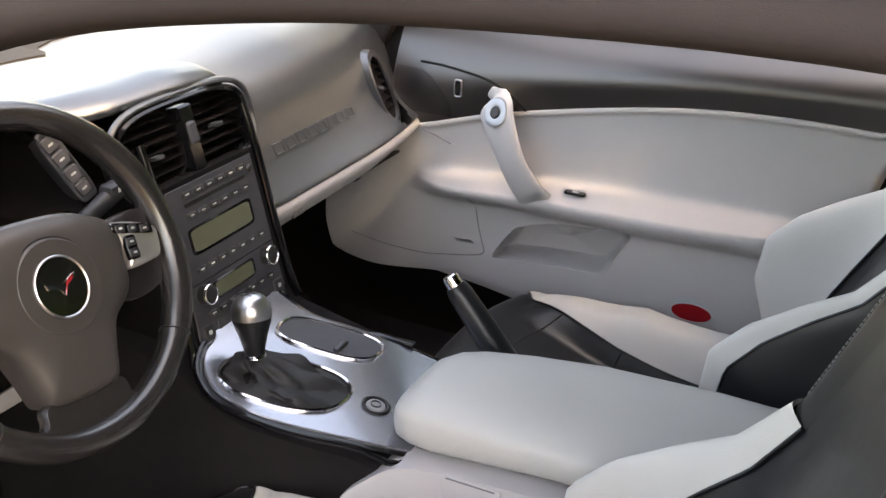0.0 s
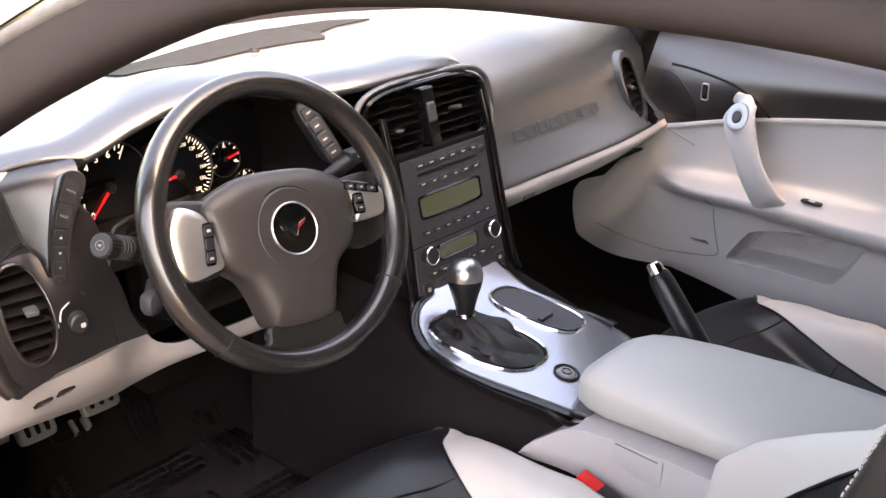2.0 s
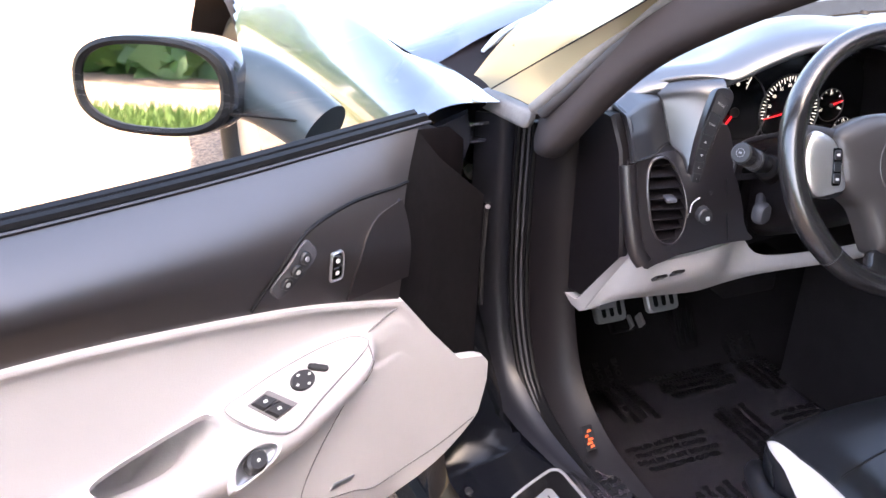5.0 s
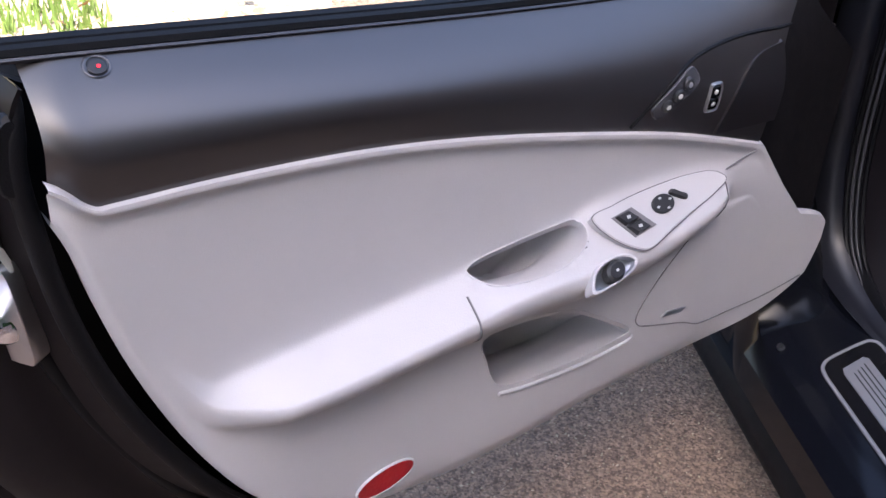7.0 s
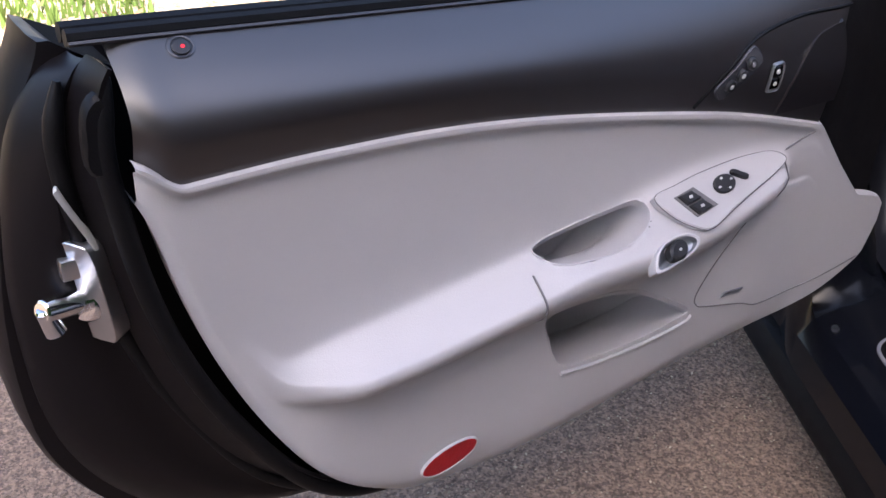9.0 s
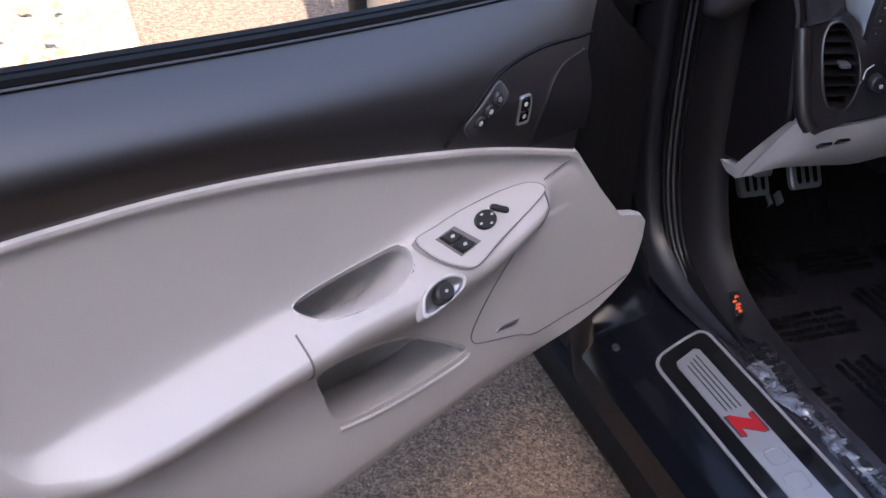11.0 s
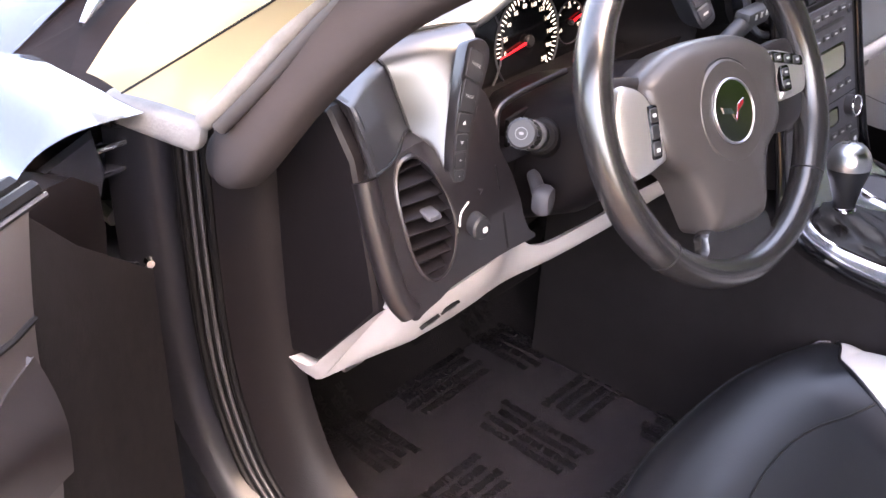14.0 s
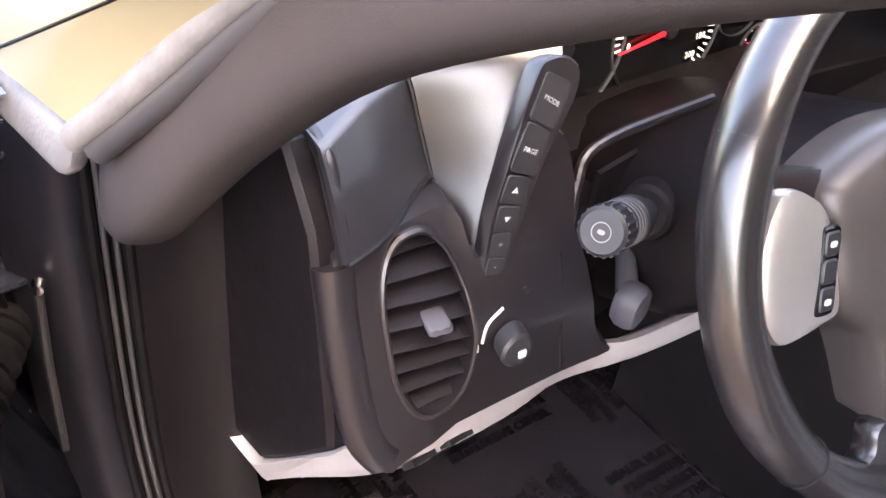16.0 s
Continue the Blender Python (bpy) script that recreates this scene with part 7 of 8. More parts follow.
column = thing("steering_column", (-0.37, 0.12, 0.65), "dark steering column shroud with two stalks", "steering column")
part("shroud", loft([[(-0.370 + a * k, y, z + b * k2) for a, b in oval(0.5, 0.5, 28, 3.4)] for y, z, k, k2 in ((0.060, 0.700, 0.10, 0.10), (0.075, 0.695, 0.17, 0.13), (0.12, 0.662, 0.20, 0.15), (0.20, 0.625, 0.20, 0.16), (0.26, 0.60, 0.19, 0.16))]), KICK, column, "dark moulded shroud", 60)
st0, st1 = V((-0.478, 0.137, 0.690)), V((-0.566, 0.096, 0.738))
sd = (st1 - st0).normalized()
part("stalk_boss", cyl(st0 - sd * 0.03, st0 + sd * 0.012, 0.022, 0.018, 20, 0.003), MATTE, column)
lever = part("light_stalk", join(cyl(st0, st0 + sd * 0.062, 0.0095, 0.0105, 20, 0.001), cyl(st0 + sd * 0.040, st0 + sd * 0.058, 0.0145, 0.0150, 24, 0.001), cyl(st0 + sd * 0.0595, st0 + sd * 0.084, 0.0135, 0.0140, 24, 0.001), cyl(st0 + sd * 0.0855, st1, 0.0140, 0.0142, 28, 0.002)), BUTTON, column, "black light stalk with a ringed knob")
for k in range(20):
    an = 2 * math.pi * k / 20
    o_ = sd.orthogonal().normalized()
    rad_ = o_ * math.cos(an) + sd.cross(o_) * math.sin(an)
    part("knurl", tube([st0 + sd * 0.087 + rad_ * 0.0140, st1 - sd * 0.003 + rad_ * 0.0142], 0.0010, 5), BUTTON, lever)
lf0 = lay(st1 + sd * 0.0008, sd)
part("mark", ring_frame(oval(0.0058, 0.0058, 20), oval(0.0052, 0.0052, 20), lf0, 0.0004, 0.0), CAPGREY, lever)
part("mark", plate(oval(0.0022, 0.0014, 10, 3), lf0, 0.0004, 0.0001), CAPGREY, lever)
for k in range(3):
    part("stalk_rib", tube([st0 + sd * (0.064 + 0.007 * k) + (sd.orthogonal().normalized() * math.cos(b) + sd.cross(sd.orthogonal().normalized()) * math.sin(b)) * 0.0140 for b in np.linspace(0, 6.28, 20)], 0.0009, 5), mat_pad, lever)
part("wiper_stalk", join(cyl((-0.27, 0.085, 0.722), (-0.175, 0.085, 0.752), 0.009, 0.011, 20, 0.001), rbox((-0.172, 0.085, 0.753), (0.05, 0.022, 0.020), 0.006)), BUTTON, column, "black wiper stalk")
for d in (-0.012, 0.0, 0.012):
    part("stalk_mark", rbox((-0.172 + d, 0.0735, 0.757), (0.004, 0.001, 0.006), 0.0003), MARK, column)
part("tilt_lever", join(cyl((-0.470, 0.150, 0.640), (-0.490, 0.125, 0.634), 0.007, 0.008, 14), loft([[V((-0.494, 0.118, 0.632)) + V((0.30, -0.95, 0.0)).normalized() * d + V((0.95, 0.30, 0)).normalized() * a * k + V((0, 0, b * k)) for a, b in oval(0.0135, 0.0155, 24, 2.8)] for k, d in ((0.80, -0.008), (1.0, -0.003), (1.0, 0.004), (0.85, 0.009), (0.4, 0.011))])), mat_pad, column, "smooth dark grey tilt lever")
part("column_lever", rbox((-0.215, 0.05, 0.655), (0.05, 0.014, 0.022), 0.006), LIGHT, column, "light grey column lever")

# ---------------------------------------------------------------- console
console = thing("center_console", (-0.02, -0.2, 0.2), "gunmetal topped console with light grey arm rest", "console")


def ctop(a, b, h=0.0):
    """Top of the console: a across, b along the car."""
    return V((a, b, 0.506 + 0.20 * b + 2.6 * max(0, b + 0.05) ** 2 + h))


side = [(-0.175, -0.02), (-0.185, -0.06), (-0.170, -0.14), (-0.130, -0.22), (-0.115, -0.30), (-0.115, -0.95)]


def console_body():
    rows = []
    for y in (0.34, 0.10, 0.03, -0.03, -0.08, -0.14, -0.20, -0.27, -0.34, -0.55, -0.95):
        xl = tab(-y, [(-0.34, -0.16), (-0.03, -0.150), (0.03, -0.172), (0.08, -0.176), (0.14, -0.160), (0.22, -0.132), (0.30, -0.118), (0.95, -0.118)])
        xr = tab(-y, [(-0.34, 0.16), (-0.03, 0.135), (0.08, 0.135), (0.2, 0.130), (0.3, 0.150), (0.95, 0.155)])
        zt = tab(-y, [(-0.10, 0.53), (-0.03, 0.505), (0.03, 0.494), (0.2, 0.458), (0.34, 0.42), (0.55, 0.40), (0.95, 0.40)])
        rows.append([(xl - 0.02, y, 0.15), (xl - 0.008, y, zt - 0.10), (xl, y, zt - 0.022), (xl + 0.006, y, zt - 0.010), (xl + 0.02, y, zt - 0.006), (xr - 0.02, y, zt - 0.006), (xr - 0.006, y, zt - 0.010), (xr, y, zt - 0.022), (xr + 0.01, y, zt - 0.10), (xr + 0.02, y, 0.15)])
    return loft(rows)


part("tunnel", console_body(), CARPET, console, "dark moulded tunnel sides")
deck = [(-0.085, 0.030), (-0.122, 0.021), (-0.152, 0.001), (-0.170, -0.032), (-0.174, -0.07), (-0.162, -0.135), (-0.132, -0.21), (-0.105, -0.275), (0.095, -0.275), (0.105, -0.20), (0.099, -0.15), (0.088, -0.085), (0.074, -0.03), (0.070, 0.03), (0.060, 0.05)]
dk = [(p.x, p.y) for p in cr([(a, b, 0) for a, b in deck], 5, True)]
BL = [(p.x, p.y) for p in cr([(b, a, 0) for a, b in deck[:8]][::-1], 5)]
BR = [(p.x, p.y) for p in cr([(b, a, 0) for a, b in deck[8:]], 5)]
part("deck_border", sheet(lambda s, t: (lambda b: ctop(tab(b, BL) + (tab(b, BR) - tab(b, BL)) * s, b, 0.0036))(-0.275 + 0.328 * t), 24, 80, 0.0), PIANO, console, "gloss black deck border", 60)
DL_ROWS = [(-0.27, -0.094), (-0.208, -0.121), (-0.17, -0.137), (-0.135, -0.151), (-0.10, -0.160), (-0.07, -0.163), (-0.034, -0.159), (-0.004, -0.143), (0.015, -0.116), (0.024, -0.080), (0.045, -0.078)]
DR_ROWS = [(-0.27, 0.093), (-0.235, 0.0985), (-0.20, 0.101), (-0.15, 0.095), (-0.085, 0.084), (-0.03, 0.070), (0.03, 0.066), (0.046, 0.056)]
DL, DR = ([(p.x, p.y) for p in cr([(b, a, 0) for b, a in rows], 5)] for rows in (DL_ROWS, DR_ROWS))
deck_part = part("deck", sheet(lambda s, t: (lambda b: ctop(tab(b, DL) + (tab(b, DR) - tab(b, DL)) * s, b, 0.0059))(-0.270 + 0.315 * t), 24, 80, 0.0), GLOSS, console, "gloss gunmetal console deck", 60)
part("deck_rim", tube([ctop(x, b, 0.0045) for b, x in DL if b < 0.026], 0.0018, 6), GLOSS, deck_part)
part("deck_edge", tube([ctop(a, b, 0.001) for a, b in dk], 0.0045, 8, True), PIANO, console, "gloss black deck edge")
boot = oval(0.052, 0.073, 44, 2.5)
bo = lambda a, b, h=0.0: ctop(-0.087 + a + b * -0.28, -0.087 + b, h + 0.006)
part("boot_ring", ring_frame([(a * 1.07, b * 1.05) for a, b in boot], boot, bo, 0.005, -0.002), CHROME, deck_part, "chrome ring round the gaiter")
part("boot_hole", plate(boot, bo, 0.0008, 0.0003, -0.002), MATTE, deck_part)
tray = oval(0.033, 0.064, 40, 3.0)
tr = lambda a, b, h=0.0: ctop(0.036 + a + b * -0.28, -0.080 + b, h + 0.006)
part("tray_ring", ring_frame([(a * 1.09, b * 1.05) for a, b in tray], tray, tr, 0.005, -0.002), CHROME, deck_part, "chrome ring round the tray lid")
lid = part("tray_lid", plate(tray, tr, 0.002, 0.001, -0.002), mat_pad, deck_part, "dark sliding tray lid")
part("tray_grip", rbox(tr(-0.012, -0.02, 0.004), (0.03, 0.008, 0.006), 0.002), DARK, lid)
lg = lambda a, b, h=0.0: ctop(-0.048 + a, -0.196 + b, h + 0.006)
part("socket_ring", ring_frame(oval(0.0185, 0.0185, 32), oval(0.0145, 0.0145, 32), lg, 0.003), INK, deck_part, "black socket ring")
part("socket_lid", plate(oval(0.0125, 0.0125, 28), lg, 0.003, 0.0015), CAPGREY, deck_part, "round grey socket lid")
part("socket_mark", ring_frame(oval(0.007, 0.007, 20), oval(0.0055, 0.0055, 20), lg, 0.0046, 0.003), INK, deck_part)
part("deck_slot", rbox(ctop(0.105, -0.14, 0.004), (0.012, 0.07, 0.006), 0.002), PIANO, deck_part)


def arm_rest():
    rows = []
    for y, top, kl, kr in ((-0.228, 0.486, 0.36, 0.10), (-0.234, 0.504, 0.62, 0.30), (-0.248, 0.520, 0.82, 0.45), (-0.270, 0.531, 0.94, 0.56), (-0.30, 0.536, 0.99, 0.66), (-0.36, 0.539, 1.0, 0.79),
                           (-0.45, 0.541, 1.0, 0.92), (-0.60, 0.541, 1.0, 1.0), (-0.75, 0.537, 1.0, 1.0), (-0.95, 0.53, 1.0, 1.0)):
        bot = tab(-y, [(0.25, 0.462), (0.30, 0.463), (0.45, 0.477), (0.95, 0.478)])
        cx, wide = 0.1175 * (kr - kl) / 2, 0.1175 * (kl + kr)
        ring = [(cx + a * wide, y, (top + bot) / 2 + b * (top - bot)) for a, b in oval(0.5, 0.5, 36, 3.3)]
        rows.append(ring)
    return loft(rows)


part("arm_rest", arm_rest(), LIGHT_LEATHER, console, "light grey padded arm rest lid", 60)


def bin_side():
    rows = []
    for y in (-0.188, -0.192, -0.198, -0.206, -0.216, -0.228, -0.242, -0.258, -0.28, -0.32, -0.40, -0.60, -0.95):
        xl = tab(-y, [(0.188, -0.157), (0.20, -0.153), (0.22, -0.145), (0.25, -0.137), (0.30, -0.132), (0.40, -0.129), (0.95, -0.128)])
        top = tab(-y, [(0.188, 0.402), (0.192, 0.409), (0.198, 0.416), (0.21, 0.426), (0.228, 0.440), (0.242, 0.450), (0.258, 0.458), (0.29, 0.465), (0.45, 0.474), (0.95, 0.476)])
        bot = tab(-y, [(0.188, 0.400), (0.192, 0.398), (0.21, 0.394), (0.30, 0.388), (0.95, 0.38)])
        yy = y - 0.016 * max(0, 1 + (y + 0.188) / 0.25)
        rows.append([(xl, yy, bot), (xl - 0.004, yy, (top + bot) / 2), (xl, yy, top), (0.12, yy, top), (0.12, yy, bot)])
    return loft(rows)


part("bin_side", bin_side(), LIGHT, console, "light grey console bin side")
lt = part("bin_latch", rbox((-0.131, -0.365, 0.448), (0.006, 0.075, 0.040), 0.003), LIGHT, console, "light grey bin latch")
part("latch_gap", rbox((-0.1335, -0.365, 0.4655), (0.003, 0.062, 0.0015), 0.0004), mat_seam, lt)

# gear lever
gear = thing("gear_lever", (-0.078, -0.03, 0.5), "black gear lever with chrome knob and leather gaiter", "gear lever")


def gaiter():
    top = V((-0.078, -0.035, 0.517))
    rings = []
    for k in range(9):
        t = k / 8
        ring = []
        for i, (a, b) in enumerate(boot):
            lo = bo(a * 0.97, b * 0.97, 0.001)
            an = 2 * math.pi * i / len(boot)
            hi = top + V((0.019 * math.cos(an), 0.019 * math.sin(an), 0))
            q = lo.lerp(hi, t ** 0.95)
            q.z = lo.z + (hi.z - lo.z) * t ** 1.1
            f = 0.012 * math.sin(math.pi * t)
            q += V((math.cos(an), math.sin(an), 0.5)) * f * (noise.noise((math.cos(an) * 2.2 + t * 2, math.sin(an) * 2.2, t * 2.5)) * 1.5 + 0.5 * math.sin(an * 5 + t * 6))
            ring.append(q)
        rings.append(ring)
    return loft(rings)


part("gaiter", gaiter(), GAITER, gear, "creased black leather gaiter", 80)
g0, g1 = V((-0.078, -0.035, 0.512)), V((-0.068, -0.022, 0.592))
gd = (g1 - g0).normalized()
part("collar", cyl(g0, g0 + gd * 0.006, 0.0155, 0.0145, 24, 0.001), CHROME, gear, "bright collar")
grip = [(0.006, 0.0125), (0.016, 0.0145), (0.034, 0.0195), (0.046, 0.0235), (0.052, 0.0250), (0.057, 0.0250)]
u0 = gd.orthogonal().normalized()
s0 = gd.cross(u0)
part("grip", loft([[g0 + gd * d + (u0 * math.cos(2 * math.pi * k / 28) + s0 * math.sin(2 * math.pi * k / 28)) * r for k in range(28)] for d, r in grip]), BLACK_LEATHER, gear, "black leather grip")
part("knob_cap", loft([[g0 + gd * d + (u0 * math.cos(2 * math.pi * k / 28) + s0 * math.sin(2 * math.pi * k / 28)) * r for k in range(28)] for d, r in ((0.055, 0.0252), (0.060, 0.0262), (0.067, 0.0258), (0.075, 0.0232), (0.081, 0.0188), (0.0855, 0.0128), (0.0875, 0.005), (0.0878, 0.0005))]), STEEL, gear, "satin metal knob cap")
cap_f = lay(g0 + gd * 0.0876, gd, (0, 1, 0))
for a in (-0.008, 0, 0.008):
    part("gate_mark", rbox(cap_f(a, 0, -0.0018 if a else -0.0003), (0.0016, 0.016, 0.0016), 0.0003, axes(gd, (0, 1, 0))), INK, gear)
part("gate_mark", rbox(cap_f(0, 0, -0.0004), (0.0175, 0.0016, 0.0016), 0.0003, axes(gd, (0, 1, 0))), INK, gear)

# handbrake
hb = thing("handbrake", (0.13, -0.30, 0.40), "black handbrake lever with bright button", "handbrake")
h0, h1 = V((0.128, -0.335, 0.440)), V((0.126, -0.222, 0.577))
hd = (h1 - h0).normalized()
part("lever", loft([[h0 + hd * d * (h1 - h0).length + (hd.orthogonal().normalized() * math.cos(2 * math.pi * k / 24) + hd.cross(hd.orthogonal().normalized()) * math.sin(2 * math.pi * k / 24)) * r for k in range(24)]
                    for d, r in ((0, 0.014), (0.1, 0.019), (0.2, 0.0205), (0.6, 0.0195), (0.92, 0.0175), (0.97, 0.016), (1.0, 0.014))]), BLACK_LEATHER, hb, "black grip")
part("button", cyl(h1 - hd * 0.004, h1 + hd * 0.016, 0.0125, 0.0115, 24, 0.002), CHROME, hb, "bright end button")
part("foot", rbox((0.128, -0.345, 0.435), (0.045, 0.06, 0.05), 0.01), MATTE, hb, "dark lever foot")
part("slot", rbox((0.136, -0.29, 0.425), (0.05, 0.18, 0.03), 0.008), mat_pad, hb, "grey lever slot")


# ---------------------------------------------------------------- seats
def seat(cx, turn, label, yb, zoff=0.0):
    s = thing("seat", (cx, -0.35, 0.16), label, "seat", "car seats")
    prof = [(-0.085, 0.270), (-0.055, 0.315), (-0.035, 0.360), (-0.036, 0.388), (-0.060, 0.405), (-0.11, 0.407), (-0.18, 0.392), (-0.28, 0.362), (-0.40, 0.342), (-0.58, 0.338)]
    prof = [(y + yb, z + zoff) for y, z in prof]
    half = 0.232

    def cush(k, t):
        p = along(prof, t)
        ak = abs(k)
        x = cx + half * k
        r = min(1, max(0, (-(p.y - yb) - 0.10) / 0.22))
        q = min(1, max(0, (ak - 0.40) / 0.34))
        bump = (0.052 if turn == 1 and k < 0 else 0.078) * r * q * q * (3 - 2 * q)
        drop = 0.10 * max(0, (ak - 0.90) / 0.10) ** 2.2
        bow = -0.052 * ak ** 2.6 - (0.085 * max(0, (ak - 0.72) / 0.28) ** 2 if turn == 1 and k < 0 else 0)
        return V((x, p.y + bow * (1 if t < 0.5 else max(0, 1 - (t - 0.5) * 3)), p.z + bump - drop - 0.006 * math.cos(ak * 1.5) * r))

    KO = {s_: 0.952 if s_ == -turn else 0.965 for s_ in (-1, 1)}
    T0 = {-1: 0.33 if turn == 1 else 0.44, 1: 0.44}

    def edge(t, sg=1):
        # the light bolsters begin behind the front roll and close in on the middle
        if turn == 1 and sg < 0:
            d = -(along(prof, t).y - yb)
            return 1.0 if t < T0[sg] else tab(d, [(0.03, 0.775), (0.06, 0.79), (0.12, 0.80), (0.20, 0.80), (0.36, 0.78), (0.6, 0.72)])
        d = -(along(prof, t).y - yb)
        if t < 0.42:
            return 1.0
        return sum(tab(d + e, [(0.055, 1.0), (0.075, 0.84), (0.12, 0.70), (0.18, 0.58), (0.25, 0.50), (0.34, 0.46), (0.6, 0.44)] if turn == 1 else [(0.05, 1.0), (0.065, 0.85), (0.11, 0.73), (0.20, 0.61), (0.30, 0.54), (0.6, 0.48)] if sg > 0 else [(0.05, 1.0), (0.065, 0.84), (0.10, 0.73), (0.135, 0.66), (0.21, 0.54), (0.285, 0.46), (0.345, 0.41), (0.6, 0.36)]) for e in (-0.02, 0, 0.02)) / 3
    mid_part = part("cushion", sheet(lambda a, t: cush(-edge(t, -1) + (edge(t, -1) + edge(t, 1)) * a, t), 44, 60, 0.0), BLACK_LEATHER, s, "black leather cushion with sewn seams", 70)
    for sg in (-1, 1):
        def outer(tt, sg=sg):
            # the light leather widens from a point
            e = min(KO[sg], edge(tt, sg))
            return e + (KO[sg] - e) * (1 - (1 - min(1, max(0, (tt - T0[sg]) / 0.17))) ** 2.0 if turn == 1 and sg < 0 else 1)

        def strip(a, t, sg=sg, lo=None, hi=None, up=0.0015):
            tt = T0[sg] + (1 - T0[sg]) * t
            e0, e1 = (min(KO[sg], edge(tt, sg)), outer(tt)) if lo is None else (outer(tt), KO[sg])
            return cush(sg * (e0 + (e1 - e0) * a), tt) + V((0, 0, up + (0.003 if lo is None else 0.0) * math.sin(a * math.pi)))
        part("bolster", sheet(strip, 20, 60, 0.0), LIGHT_LEATHER, s, "light grey leather bolster", 70)
        if turn == 1 and sg < 0:
            part("front_corner", sheet(lambda a, t: strip(a, t * 0.38, lo=1, up=0.0005), 8, 20, 0.0), BLACK_LEATHER, s, "black leather cushion corner", 70)
        part("bolster_side", sheet(lambda a, t: cush(sg * (KO[sg] - 0.01 + (1.01 - KO[sg]) * a), 0.30 + 0.70 * t) - V((0, 0, 0.055 * a)), 8, 30, 0.0), BLACK_LEATHER, s, "black leather cushion side", 70)
        part("piping", tube([cush(sg * edge(t, sg), t) + V((0, 0, 0.002)) for t in np.linspace(T0[sg], 1, 40)], 0.002, 6), BLACK_LEATHER, mid_part)
        if turn == 1 and sg < 0:
            continue
        pts = [cush(sg * 0.90, t) + V((0, 0, 0.0015)) for t in np.linspace(0.25, 0.33 if sg == -turn else 0.44, 16)]
        part("stitching", join(*[tube([p, p.lerp(q, 0.6)], 0.0008, 5) for p, q in zip(pts, pts[1:])]), CAPGREY, mid_part, "pale stitching")
    if turn == 1:
        ROLL = cr([cush(-turn * k_, t_) + V((-turn * dx, dy, dz)) for k_, t_, dx, dy, dz in ((0.72, 0.20, 0.0, 0.012, -0.014), (0.86, 0.25, 0.005, 0.012, -0.013), (0.93, 0.31, 0.012, 0.008, -0.011), (0.95, 0.40, 0.015, 0.002, -0.010), (0.95, 0.56, 0.015, 0, -0.011), (0.95, 0.75, 0.016, 0, -0.013), (0.95, 1.0, 0.016, 0, -0.015))], 9)
        part("edge_roll", tube(ROLL, lambda q: 0.013 * min(1, 0.3 + q * 6), 14), BLACK_LEATHER, s, "rolled black leather edge of the cushion", 60)
    RIM = cr([cush(-turn * k_, t_) + V((-turn * dx, dy, dz)) for k_, t_, dx, dy, dz in ((0.86, 0.25, 0.010, 0.016, -0.035), (0.93, 0.31, 0.016, 0.010, -0.020), (0.95, 0.40, 0.026, 0.004, -0.016), (0.95, 0.56, 0.028, 0, -0.018), (0.95, 0.75, 0.030, 0, -0.022), (0.95, 1.0, 0.030, 0, -0.026))], 9)

    def rim_at(t):
        # outer plastic edge, a finger's width beside the cushion
        i = t * (len(RIM) - 1)
        k = min(int(i), len(RIM) - 2)
        return RIM[k].lerp(RIM[k + 1], i - k)
    part("side_skirt", sheet(lambda a, t: rim_at(t) + V((turn * 0.022 * a * a, -0.02 * a * max(0, 1 - t * 4), (0.262 + zoff - rim_at(t).z) * a)), 8, 50, 0.0), NEARTRIM, s, "dark plastic seat side", 60)
    part("side_gap", sheet(lambda a, t: rim_at(t).lerp(cush(-turn * 0.965, 0.24 + 0.76 * t) + V((0, 0, -0.012)), a) + V((0, 0, -0.02 * math.sin(a * math.pi))), 6, 50, 0.0), MATTE, s)
    part("side_rim", tube([rim_at(t) for t in np.linspace(0, 1, 50)], 0.006, 10), DARK, s, "raised dark rim of the seat side", 50)
    for t0, w0 in ((0.665, 0.05), (0.80, 0.02)):
        part("seam", tube([cush(k * edge(t0, 1 if k > 0 else -1), t0 - w0 * (1 - k * k)) + V((0, 0, 0.0003)) for k in np.linspace(-1, 1, 30)], 0.0016, 6), INK, mid_part)
    rows = [cush(k, 0.33) for k in np.linspace(-0.97, 0.97, 30)]
    part("seam", tube(rows, 0.0016, 6), INK, mid_part)
    part("seat_base", loft([[(cx + a * 0.40, y + yb, 0.16 + (0.165 + zoff if b > 0 else 0.0) * h) for a, b in ((-0.5, 0), (0.5, 0), (0.5, 1), (-0.5, 1))] for y, h in ((-0.10, 0.75), (-0.16, 1.0), (-0.5, 1.0), (-0.58, 0.9))]), MATTE, s, "dark seat frame and runners")
    for sg in (-1, 1):
        b = part("side_board", plate([(-0.165 + yb, 0.275), (-0.172 + yb, 0.315), (-0.20 + yb, 0.340), (-0.28 + yb, 0.350), (-0.4 + yb, 0.34), (-0.55 + yb, 0.33), (-0.55 + yb, 0.24), (-0.2 + yb, 0.255)], lambda a, b, h=0.0: V((cx + sg * (0.218 + h), a, b + zoff)), 0.018, 0.008, -0.01), NEARTRIM, s, "dark plastic seat side board")
        part("seat_switch", rbox((cx + sg * (0.262 if sg == -turn else 0.240), -0.24 + yb, 0.325 + zoff), (0.012, 0.05, 0.014), 0.005), MATTE, b)
    # back rest, leaning back
    b0, b1 = V((cx, -0.570 + yb, 0.36)), V((cx, -0.850 + yb, 0.99))
    bd = (b1 - b0).normalized()
